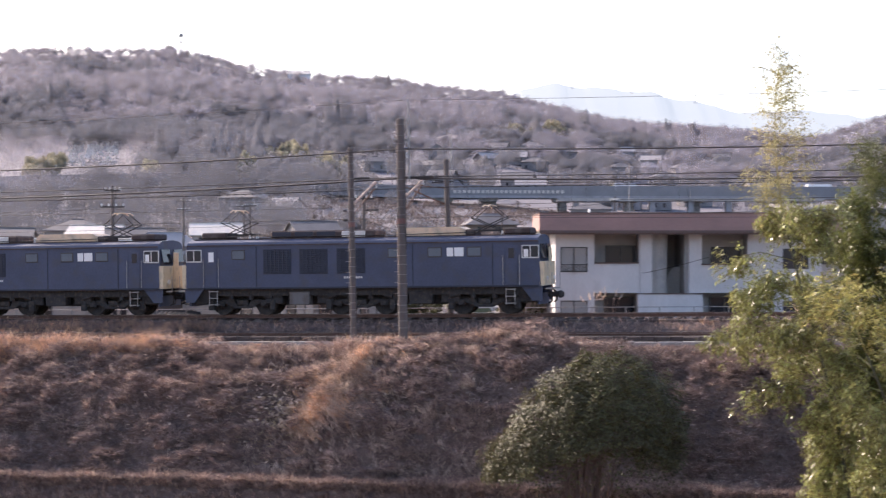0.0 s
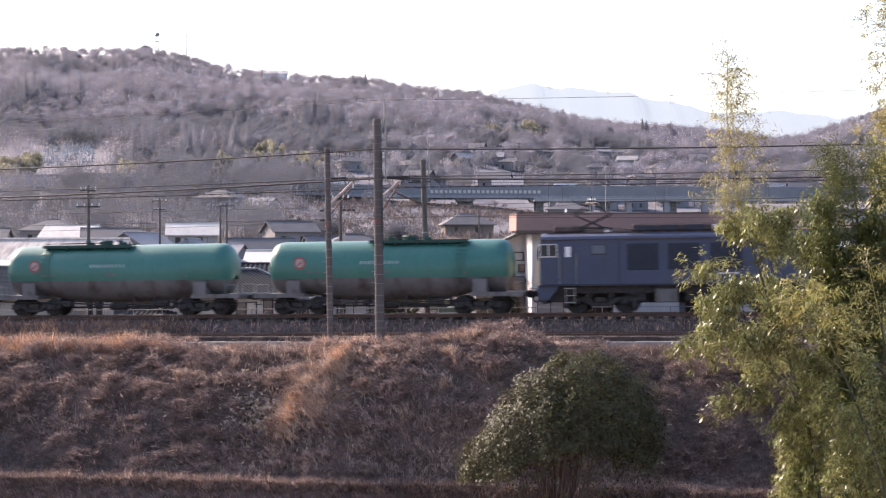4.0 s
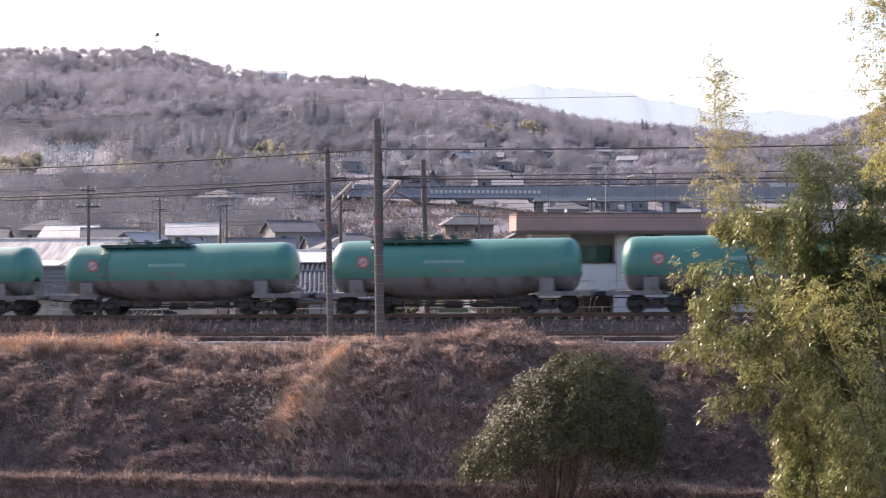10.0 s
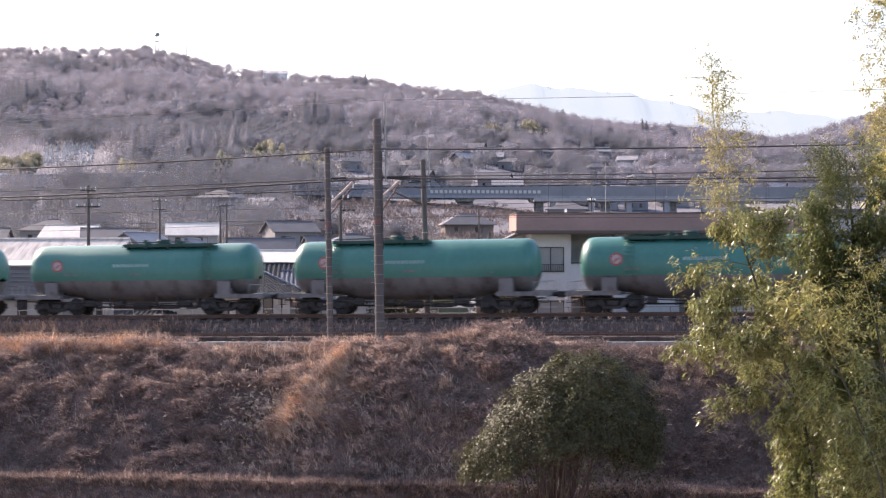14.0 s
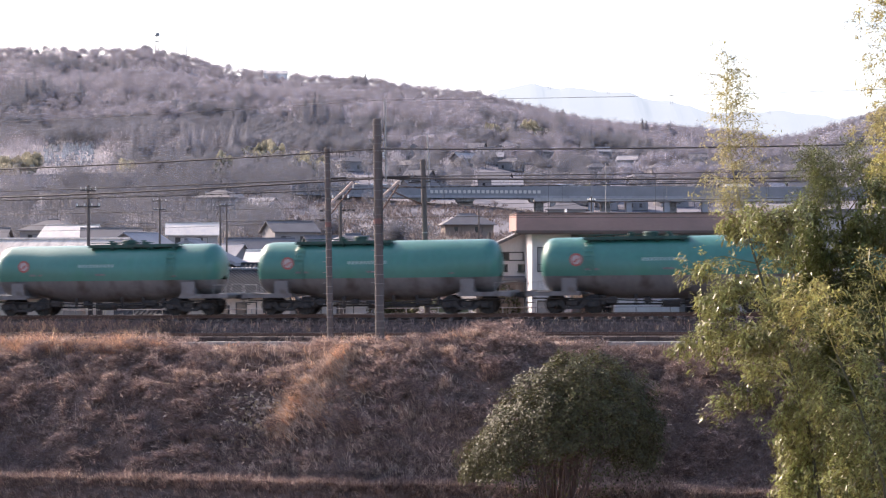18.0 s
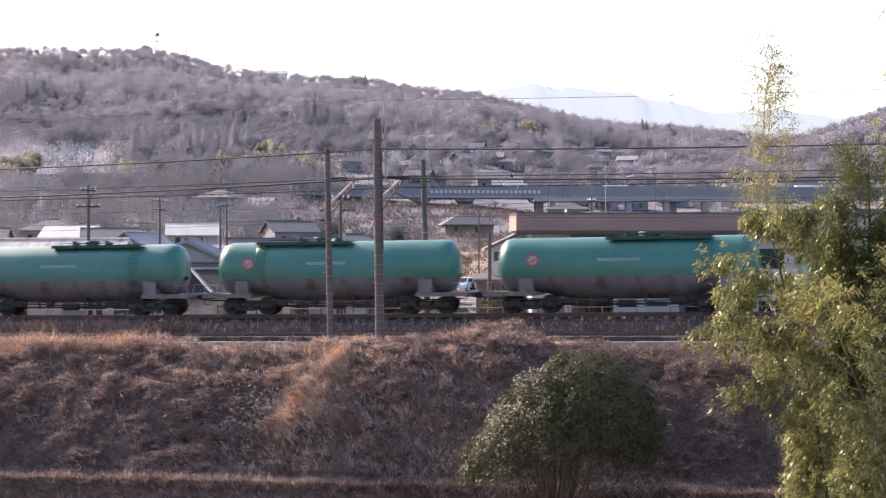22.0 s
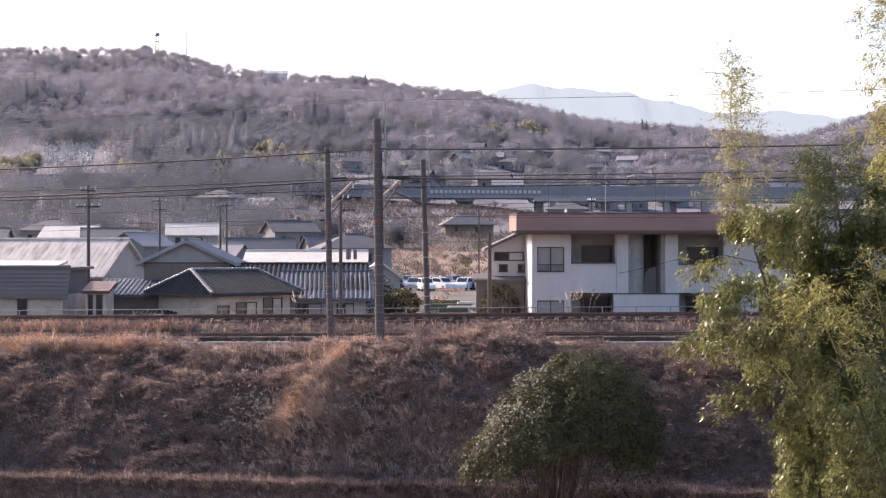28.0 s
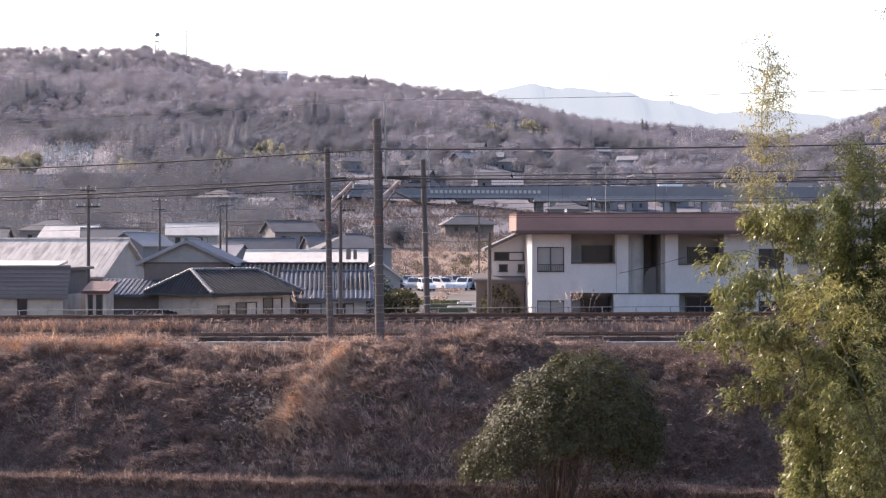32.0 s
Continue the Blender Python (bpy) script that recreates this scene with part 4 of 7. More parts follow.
        for q in (-1, 1):
            rods.append(((x + q * 0.78, -0.5, zt + 1.0), (x + q * 0.78, 0.5, zt + 1.0), 0.02))
        for a, b, r in rods:
            part("arm", Geo().tube(a, b, r, seg=5), M["black"], pan)
        part("contact_strip", Geo().line([(x + 0.12, -0.9, zt + 1.48), (x + 0.12, -0.6, zt + 1.58), (x + 0.12, 0.6, zt + 1.58), (x + 0.12, 0.9, zt + 1.48)], 0.03, 5).line([(x - 0.12, -0.9, zt + 1.48), (x - 0.12, -0.6, zt + 1.58), (x - 0.12, 0.6, zt + 1.58), (x - 0.12, 0.9, zt + 1.48)], 0.03, 5), M["roofcream"], pan)
        for q in (-0.7, 0.7):
            for y in (-0.5, 0.5):
                part("insulator", Geo().tube((x + q, y, zt + 0.18), (x + q, y, zt + 0.40), 0.07, 0.05, seg=8), M["insul"], pan)
    part("roof_cable", Geo().line([(-7.0, -0.7, zt + 0.32), (-5.0, -0.75, zt + 0.36), (-4.5, -0.95, zt + 0.3), (1.5, -0.98, zt + 0.28), (5.6, -0.8, zt + 0.34)], 0.02, 5), M["black"], root)
    # running gear: three bogies and the equipment between them
    mb, mw, ma = bogie_geo(2.2, 0.56).mesh("bogie"), wheelset_geo(0.54).mesh("wheelset"), axle_box.mesh("axle_box")
    for x in (-5.9, 0.0, 5.9):
        bogie(root, x, 2.2, 0.56, mb, mw, ma)
        sb = Geo()
        for q in (-1.55, 1.55):
            sb.box((x + q, -0.95, 0.5), (0.28, 0.2, 0.5), ch=0.03).tube((x + q, -1.05, 0.85), (x + q * 0.75, -1.05, 0.95), 0.1, seg=8)
        sb.box((x, -1.05, 0.98), (1.6, 0.12, 0.14)).tube((x - 0.5, -1.05, 0.75), (x - 0.5, -1.05, 1.2), 0.12, seg=8).tube((x + 0.5, -1.05, 0.75), (x + 0.5, -1.05, 1.2), 0.12, seg=8)
        part("brake_gear", sb, M["black"], root)
    part("underframe", Geo().box((0, 0, 1.10), (16.4, 2.3, 0.34)).box((0, 0.1, 0.72), (15.2, 1.1, 0.5), ch=0.05), M["black"], root)
    for x, w in ((-7.9, 0.9), (-4.3, 0.9), (-1.75, 0.8), (1.75, 0.8), (4.3, 0.9), (7.8, 0.9)):
        part("equipment_box", Geo().box((x, 0, 0.78), (w, 2.0, 0.5), ch=0.05), M["black"], root)
    for x, w in ((-2.95, 1.0), (2.95, 1.1)):
        part("equipment_box", Geo().box((x, -0.9, 0.80), (w, 0.6, 0.62), ch=0.04), M["framegrey"] if x < 0 else M["black"], root, "grey underfloor equipment box" if x < 0 else "")
        part("air_tank", Geo().tube((x - 0.6, 0.5, 0.75), (x + 0.6, 0.5, 0.75), 0.25, seg=12), M["black"], root)
    return root


loco0 = build_loco()
TRAIN.insert(0, (loco0, -4.8))
TRAIN.insert(1, (copy_thing(loco0, Matrix.Identity(4)), -23.3))


# ---- apartment house with a brown fascia, just behind the railway ----
def window(parent, x, z, w, h, y, name="window", glass="glass", frame_m="frame", mull=1, at=None):
    """A sliding window: frame and panes, in front of a wall that faces -y."""
    g = Geo()
    g.box((x, y, z + h), (w + 0.08, 0.08, 0.06)).box((x, y - 0.01, z), (w + 0.12, 0.12, 0.06))
    g.box((x - w / 2, y, z + h / 2), (0.06, 0.08, h)).box((x + w / 2, y, z + h / 2), (0.06, 0.08, h))
    for k in range(1, mull + 1):
        g.box((x - w / 2 + w * k / (mull + 1), y, z + h / 2), (0.05, 0.06, h))
    wd = part(name, g, M[frame_m], parent)
    for k in range(mull + 1):
        ww = w / (mull + 1)
        part("pane", Geo().box((x - w / 2 + ww * (k + 0.5), y + 0.02 + 0.015 * (k % 2), z + h / 2), (ww - 0.04, 0.02, h - 0.04)), M[glass], wd)
    return wd


def build_apartments():
    gz = -2.05
    root = thing("apartment_house", pose(4.2, 77.4, 0, 0, 0, 1.0), "white two-storey flat-roofed apartment house with a brown fascia", "apartment house")
    W, D = 13.6, 4.4
    P = M["plaster"]
    wt = 3.76
    y0, y1 = 0.0, 1.25            # front face, back of the loggias
    def wall(x0, x1, z0, z1, ya=0.0, yb=0.22, m=P, label=""):
        part("wall", Geo().box(((x0 + x1) / 2, (ya + yb) / 2, (z0 + z1) / 2), (x1 - x0, yb - ya, z1 - z0)), m, root, label)
    # left bay with a window
    wall(0.26, 0.52, gz, wt); wall(1.88, 2.22, gz, wt); wall(0.52, 1.88, 3.10, wt); wall(0.52, 1.88, 0.42, 1.86); wall(0.52, 1.88, gz, -0.9)
    w1 = window(root, 1.20, 1.88, 1.34, 1.20, 0.08, glass="curtain")
    rail = Geo().box((1.2, -0.06, 2.22), (1.36, 0.03, 0.03)).box((1.2, -0.06, 1.86), (1.36, 0.03, 0.03))
    for i in range(13):
        rail.box((0.54 + i * 0.11, -0.06, 2.04), (0.018, 0.018, 0.36))
    part("guard_rail", rail, M["frame"], w1)
    window(root, 1.20, -0.88, 1.34, 1.28, 0.08, glass="curtain")
    # loggias: parapet, side walls, back wall with its window
    for xa, xb, lo in ((2.22, 4.45, 2.27), (7.6, 9.9, 2.2)):
        wall(xa, xb, 0.80, lo)
        part("parapet_cap", Geo().box(((xa + xb) / 2, 0.08, lo + 0.03), (xb - xa, 0.34, 0.06)), M["gutter"], root)
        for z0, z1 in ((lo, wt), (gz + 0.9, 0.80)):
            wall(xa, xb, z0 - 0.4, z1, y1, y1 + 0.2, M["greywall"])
        window(root, xa + 1.45, lo + 0.02, 1.5, 0.86, y1 - 0.05)
        window(root, xa + 1.35, gz + 1.0, 1.5, 1.6, y1 - 0.05)
        wall(xa, xb, gz, gz + 0.9, 0, 0.15)
        part("balcony_slab", Geo().box(((xa + xb) / 2, 0.7, 0.86), (xb - xa, 1.2, 0.14)), M["concrete"], root)
    # stair bay: piers, deep dark opening, round grey stair wall, low front wall
    wall(4.45, 5.10, gz, wt); wall(6.95, 7.6, gz, wt)
    # thin grey strip laid on the pier face as the shadow of a joint
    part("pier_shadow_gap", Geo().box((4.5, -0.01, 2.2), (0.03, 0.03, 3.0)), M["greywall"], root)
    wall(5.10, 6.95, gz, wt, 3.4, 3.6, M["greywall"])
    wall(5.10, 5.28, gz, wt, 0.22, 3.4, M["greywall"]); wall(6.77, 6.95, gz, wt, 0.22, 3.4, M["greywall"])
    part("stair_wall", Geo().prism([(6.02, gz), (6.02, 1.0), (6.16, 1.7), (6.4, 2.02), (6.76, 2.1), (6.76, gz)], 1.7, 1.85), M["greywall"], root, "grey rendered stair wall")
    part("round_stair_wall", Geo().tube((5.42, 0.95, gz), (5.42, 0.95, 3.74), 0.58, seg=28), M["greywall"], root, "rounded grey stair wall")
    part("front_wall", Geo().box((5.95, -0.55, -0.65), (3.2, 0.16, 2.8)).box((4.4, -0.28, -0.65), (0.14, 0.5, 2.8)).box((7.5, -0.28, -0.65), (0.14, 0.5, 2.8)), P, root)
    part("coping", Geo().box((5.95, -0.55, 0.775), (3.3, 0.22, 0.05)), M["gutter"], root)
    # right bay
    wall(9.9, 11.65, gz, wt); wall(12.95, W, gz, wt); wall(11.65, 12.95, 3.02, wt); wall(11.65, 12.95, 0.4, 2.0); wall(11.65, 12.95, gz, -0.9)
    window(root, 12.3, 2.02, 1.26, 1.0, 0.08)
    window(root, 12.3, -0.88, 1.26, 1.26, 0.08)
    # shell: side and rear walls, floors
    wall(0.26, 0.48, gz, wt, 0.22, D); wall(W - 0.22, W, gz, wt, 0.22, D); wall(0.22, W - 0.22, gz, wt, D - 0.22, D)
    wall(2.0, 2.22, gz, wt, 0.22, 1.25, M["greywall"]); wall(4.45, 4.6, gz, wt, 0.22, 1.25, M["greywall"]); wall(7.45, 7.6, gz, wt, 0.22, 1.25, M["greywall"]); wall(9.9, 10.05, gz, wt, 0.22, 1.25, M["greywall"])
    part("floor_slab", Geo().box((W / 2 + 0.15, D / 2 + 0.7, 0.62), (W - 0.8, D - 2.0, 0.2)), M["concrete"], root)
    # roof: slab, brown fascia, dark drip, coping
    part("roof_slab", Geo().box((W / 2 + 0.1, D / 2 - 0.3, 3.9), (W + 0.9, D + 1.2, 0.24)), M["greywall"], root)
    for c, s_ in (((W / 2 + 0.08, -0.95, 4.34), (W + 1.34, 0.12, 0.84)), ((-0.53, D / 2 - 0.3, 4.34), (0.12, D + 1.1, 0.84)), ((W + 0.70, D / 2 - 0.3, 4.34), (0.12, D + 1.1, 0.84)), ((W / 2 + 0.08, D + 0.35, 4.34), (W + 1.34, 0.12, 0.84))):
        part("fascia", Geo().box(c, s_), M["fascia"], root, "faded reddish-brown fascia")
    part("drip_edge", Geo().box((W / 2 + 0.08, -0.97, 3.86), (W + 1.38, 0.2, 0.12)).box((W / 2 + 0.08, -0.93, 3.76), (W + 1.24, 0.12, 0.08)), M["gutter"], root)
    part("roof_coping", Geo().box((W / 2 + 0.08, -0.95, 4.785), (W + 1.40, 0.2, 0.05)).box((-0.53, D / 2, 4.785), (0.2, D + 1.0, 0.05)), M["gutter"], root)
    part("roof_deck", Geo().prism([(-0.42, 4.6), (3.2, 4.88), (W + 0.5, 4.74), (W + 0.5, 4.5), (-0.42, 4.5)], 0.2, D), M["whitemetal"], root, "pale roof sheeting")
    part("roof_vent", Geo().tube((2.1, 1.5, 4.7), (2.1, 1.5, 5.05), 0.06, seg=8), M["white"], root)
    part("antenna", Geo().tube((4.2, 2.0, 4.7), (4.2, 2.0, 7.4), 0.02, seg=5), M["steel"], root)
    return root


build_apartments()


# ---- houses ----
def house(name, label, x, y, rot, w, d, eave, rise, roof, wall_m, roof_m, base=-2.0, over=0.5, ribs=0.0, wins=(), cap=None, group="", far=False, category="house", half_ridge=None):
    """A house: body walls, roof ('gable' ridge along its width, 'end' ridge along its depth, 'hip', 'mono'), windows on its front."""
    root = thing(name, pose(x, y, base, 0, 0, rot), label, category, group)
    hw, hd = w / 2, d / 2
    t = 0.2
    part("wall", Geo().box((0, -hd + t / 2, eave / 2), (w, t, eave)), M[wall_m], root)
    part("wall", Geo().box((0, hd - t / 2, eave / 2), (w, t, eave)), M[wall_m], root)
    for sx in (-1, 1):
        part("wall", Geo().box((sx * (hw - t / 2), 0, eave / 2), (t, d - 2 * t, eave)), M[wall_m], root)
    ow, od = hw + over, hd + over
    ez = eave - 0.05
    th = 0.16
    planes = []
    if roof == "gable":
        k = rise / hd
        ez = eave - over * k
        zr = eave + rise
        planes = [[(-ow, -od, ez), (ow, -od, ez), (ow, 0, zr), (-ow, 0, zr)], [(ow, od, ez), (-ow, od, ez), (-ow, 0, zr), (ow, 0, zr)]]
        for sx in (-1, 1):
            part("gable_wall", Geo().add([(sx * hw, -hd, eave), (sx * hw, hd, eave), (sx * hw, 0, zr - 0.06), (sx * (hw - t), -hd, eave), (sx * (hw - t), hd, eave), (sx * (hw - t), 0, zr - 0.06)], [(0, 1, 2), (3, 5, 4), (0, 3, 4, 1), (1, 4, 5, 2), (2, 5, 3, 0)]), M[wall_m], root)
        ridge = [(-ow, 0, zr), (ow, 0, zr)]
    elif roof == "end":
        k = rise / hw
        ez = eave - over * k
        zr = eave + rise
        planes = [[(-ow, od, ez), (-ow, -od, ez), (0, -od, zr), (0, od, zr)], [(ow, -od, ez), (ow, od, ez), (0, od, zr), (0, -od, zr)]]
        for sy in (-1, 1):
            part("gable_wall", Geo().add([(-hw, sy * hd, eave), (hw, sy * hd, eave), (0, sy * hd, zr - 0.06), (-hw, sy * (hd - t), eave), (hw, sy * (hd - t), eave), (0, sy * (hd - t), zr - 0.06)], [(0, 1, 2), (3, 5, 4), (0, 3, 4, 1), (1, 4, 5, 2), (2, 5, 3, 0)]), M[wall_m], root)
        ridge = [(0, -od, zr), (0, od, zr)]
    elif roof == "hip":
        zr = eave + rise
        m = min(ow, od)
        rx, ry = (half_ridge, 0.0) if half_ridge else (ow - m, od - m)
        planes = [[(-ow, -od, ez), (ow, -od, ez), (rx, -ry, zr), (-rx, -ry, zr)], [(ow, -od, ez), (ow, od, ez), (rx, ry, zr), (rx, -ry, zr)],
                  [(ow, od, ez), (-ow, od, ez), (-rx, ry, zr), (rx, ry, zr)], [(-ow, od, ez), (-ow, -od, ez), (-rx, -ry, zr), (-rx, ry, zr)]]
        ridge = [(-rx, -ry, zr), (rx, ry, zr)]
    elif roof == "mansard":
        zr = eave + rise
        planes = [[(-ow, -od, ez), (ow, -od, ez), (ow, -od + 0.7, zr), (-ow, -od + 0.7, zr)], [(-ow, -od + 0.7, zr), (ow, -od + 0.7, zr), (ow, od, zr), (-ow, od, zr)]]
        ridge = [(-ow, -od + 0.7, zr), (ow, -od + 0.7, zr)]
        part("wall", Geo().add([(hw, -hd + 0.3, eave), (hw, hd, eave), (hw, hd, zr - 0.16), (hw, -hd + 0.7, zr - 0.16)], [(0, 1, 2, 3)]), M[roof_m], root)
    else:
        zr = eave + rise
        planes = [[(-ow, -od, ez), (ow, -od, ez), (ow, od, zr), (-ow, od, zr)]]
        part("wall", Geo().add([(-hw, hd, eave), (hw, hd, eave), (hw, hd, zr - 0.1), (-hw, hd, zr - 0.1)], [(0, 1, 2, 3)]), M[wall_m], root)
        ridge = [(-ow, od, zr), (ow, od, zr)]
    rg = Geo()
    for q in planes:
        q = [Vector(p) for p in q]
        rg.add(q + [p - Vector((0, 0, th)) for p in q], [(0, 1, 2, 3), (7, 6, 5, 4), (0, 4, 5, 1), (1, 5, 6, 2), (2, 6, 7, 3), (3, 7, 4, 0)])
    rf = part("roof", rg, M[roof_m], root)
    if ribs:
        for q in planes:
            a, b, c, e = (Vector(p) for p in q)
            L = (b - a).length
            ed = (b - a) / L
            up = (e - a) - ed * (e - a).dot(ed)
            left, right = (e - a).dot(ed), L - (c - a).dot(ed)
            x_ = ribs / 2
            while x_ < L:
                f_ = min(1.0, x_ / left if left > 0.05 else 1.0, (L - x_) / right if right > 0.05 else 1.0)
                p0 = a + ed * x_
                part("roof_rib" if cap == "tile" else "roof_seam", Geo().tube(p0, p0 + up * f_, ribs * 0.28 if cap == "tile" else 0.013, seg=5, caps=False), M[roof_m], rf)
                x_ += ribs
    if cap == "tile" and not far:
        tl = Geo().box((0, 0, 0), (0.26, 0.24, 0.16), ch=0.04).mesh("ridge_tile")
        lines = [ridge]
        if roof == "hip":
            lines += [(planes[0][0], planes[0][3]), (planes[0][1], planes[0][2]), (planes[2][0], planes[2][3]), (planes[2][1], planes[2][2])]
        for p0, p1 in lines:
            p0, p1 = Vector(p0), Vector(p1)
            dv = p1 - p0
            nn = max(1, int(dv.length / 0.27))
            rot_m = dv.to_track_quat("X", "Z").to_matrix().to_4x4()
            for i in range(nn):
                part("ridge_tile", tl, M["ridgecap"], rf, at=Matrix.Translation(p0 + dv * ((i + 0.5) / nn) + Vector((0, 0, 0.07))) @ rot_m)
    elif roof != "mono":
        part("ridge", Geo().tube(Vector(ridge[0]) + Vector((0, 0, 0.03)), Vector(ridge[1]) + Vector((0, 0, 0.03)), 0.1, seg=6), M[roof_m], rf)
    for wx, wz, ww, wh in wins:
        window(root, wx, wz, ww, wh, -hd - 0.02, mull=1 if ww > 0.9 else 0)
    return root


# row behind the fence
hip = house("tiled_house", "low beige house under a dark tiled hip roof", -12.97, 91.7, 47, 5.7, 5.2, 2.5, 1.25, "hip", "beige", "tile", over=0.6, half_ridge=2.45, ribs=0.30, cap="tile",
            wins=((-2.2, 0.75, 0.8, 1.0), (-0.5, 0.75, 1.5, 1.15), (1.5, 0.3, 1.4, 1.8)))
mansard = house("flat_roofed_house", "low beige house with a grey metal mansard roof", -28.75, 90.6, 0, 14.4, 6, 2.4, 1.55, "mansard", "beige", "warmroof", over=0.35,
      wins=((-2.4, 0.4, 1.6, 1.5), (4.9, 0.4, 0.5, 1.8), (1.6, 0.9, 1.0, 1.0)))
house("porch", "small beige porch under a rusty red roof", -19.55, 88, 0, 1.15, 2.0, 2.7, 0.45, "mono", "beige", "redmetal", over=0.2, wins=((-0.3, 0.7, 0.22, 1.7), (0.2, 0.7, 0.3, 1.7)), category="porch")
shed = house("shed", "long pale metal-roofed shed with a grey gable end", -29.6, 106, -14, 17, 7.0, 3.4, 2.25, "gable", "greywall", "shedroof", over=0.3, ribs=0.42, wins=((5.0, 0.8, 1.5, 1.6),), category="shed")
gabled = house("gabled_house", "grey two-storey house with its gable to the railway", -15.75, 97.3, 0, 5.3, 4.4, 4.3, 1.25, "end", "greywall", "farroof", over=0.45, ribs=0.28, cap="tile", wins=())
house("lean_to", "brown boarded lower storey with a grey tiled roof", -17.6, 93.4, 0, 5.6, 3.0, 2.35, 0.8, "mono", "brownwall", "bluetile", over=0.4, ribs=0.28, cap="tile", far=True, category="lean-to")
house("lean_to", "small tiled roof over a brown boarded shed", -17.6, 89.6, 0, 3.4, 1.8, 1.0, 0.38, "mono", "brownwall", "tile", over=0.35, ribs=0.28, cap="tile", far=True, category="lean-to")
house("tiled_house", "small house with a blue tiled roof beside the poles", -7.2, 96, 4, 4.7, 6.0, 2.25, 1.35, "gable", "greywall", "bluetile", over=0.5, ribs=0.28, cap="tile", far=True, wins=((-1.1, 0.5, 1.5, 1.2), (1.1, 0.5, 1.0, 1.2)))
house("tiled_house", "house with a dark tiled roof behind the hip roof", -9.2, 97, 3, 8.0, 6, 2.75, 1.3, "gable", "greywall", "tile", over=0.5, ribs=0.3, cap="tile", far=True)
house("workshop", "workshop under a bright pale metal roof", -10.2, 116, 2, 8.6, 9, 3.5, 1.35, "gable", "greywall", "whitemetal", over=0.3, ribs=0.5, category="workshop")
house("workshop", "small outbuilding with a pale roof", -4.9, 118, 8, 2.7, 5, 3.0, 1.0, "end", "greywall", "whitemetal", over=0.3, wins=((-0.7, 1.2, 0.5, 0.6), (0.6, 1.2, 0.5, 0.6)), category="workshop")
wh = house("gabled_house", "small white house with a pale gable beside the flats", 4.6, 85, 0, 4.1, 6, 5.2, 0.95, "end", "plaster", "greymetal", over=0.35, wins=((-1.1, 4.4, 1.5, 0.42), (0.7, 4.4, 1.5, 0.42), (-1.4, 3.8, 0.4, 0.36), (-0.4, 3.8, 0.4, 0.36), (0.8, 3.8, 0.4, 0.36)))
house("house", "grey two-storey block behind the apartment house", 21.5, 88, 0, 6.5, 8, 7.2, 0.5, "mono", "greywall", "greymetal", over=0.2, wins=((-1.8, 4.2, 0.8, 1.2), (0.2, 4.2, 0.8, 1.2), (1.6, 4.4, 0.6, 0.8)))
# horizontal roof sheets of the mansard, brown cladding under the grey gable, doors in the shed's end
for i in range(7):
    f_ = (i + 0.5) / 7
    part("roof_lap", Geo().box((0, -3.37 + 0.7 * f_, 2.33 + 1.62 * f_), (15.1, 0.05, 0.05)), M["warmroof"], mansard)
part("lower_cladding", Geo().box((0, -2.23, 2.05), (5.26, 0.06, 4.1)), M["brownwall"], gabled, "dull brown boarded lower wall")
part("verge_board", Geo().box((0, -2.26, 4.14), (5.35, 0.08, 0.1)), M["gutter"], gabled)
for yy_ in (-1.0, 1.1):
    part("shed_door", Geo().box((8.54, yy_, 1.7), (0.08, 1.1, 2.4)), M["brownwall"], shed, "dark boarded door")
house("house", "low house with a grey hipped roof below the expressway", 5.2, 335, 8, 10.5, 7, 2.7, 2.3, "hip", "brownwall", "greymetal", base=ground_z(5.2, 335) - 0.3, over=0.7, far=True, wins=((-2.5, 0.9, 1.6, 1.2), (2.0, 0.9, 1.6, 1.2)))
house("carport", "dark boarded carport under the white house", 3.0, 81.9, 0, 2.5, 0.9, 3.45, 0.25, "mono", "brownwall", "greymetal", over=0.15, category="carport")
# small shed roofs peeping over the flat-roofed house
house("shed", "low shed with a rusty red roof edge", -28.6, 97, 3, 8.5, 4, 3.95, 0.3, "mono", "redmetal", "whitemetal", over=0.3, category="shed")


# ---- roofs of the old town, and houses up the slope ----
protos = []
for label, w, d, e, rise, kind, wm, rm in (("distant house with a pale metal roof", 9, 7, 3.2, 1.9, "gable", "farwall", "farroof"),
                                           ("distant two-storey house with a grey tiled roof", 9, 7, 5.4, 1.8, "hip", "farwall", "fartile"),
                                           ("distant house with a dark tiled roof", 10, 7, 3.4, 2.0, "gable", "farwall", "fartile"),
                                           ("distant two-storey grey house", 7.5, 7, 5.6, 1.6, "gable", "farwall", "fartile"),
                                           ("distant gable-fronted house with pale roof", 6, 8, 4.9, 1.7, "end", "farwall", "farroof"),
                                           ("distant house with a dark tiled roof", 9, 7, 3.4, 1.8, "hip", "farwall", "fartile"),
                                           ("two-storey house with a bright pale metal roof", 8, 6.5, 5.3, 1.7, "gable", "greywall", "whitemetal"),
                                           ("two-storey house with a grey metal roof", 8.5, 7, 5.2, 1.6, "gable", "greywall", "greymetal")):
    protos.append((label, w, d, e, rise, kind, wm, rm))

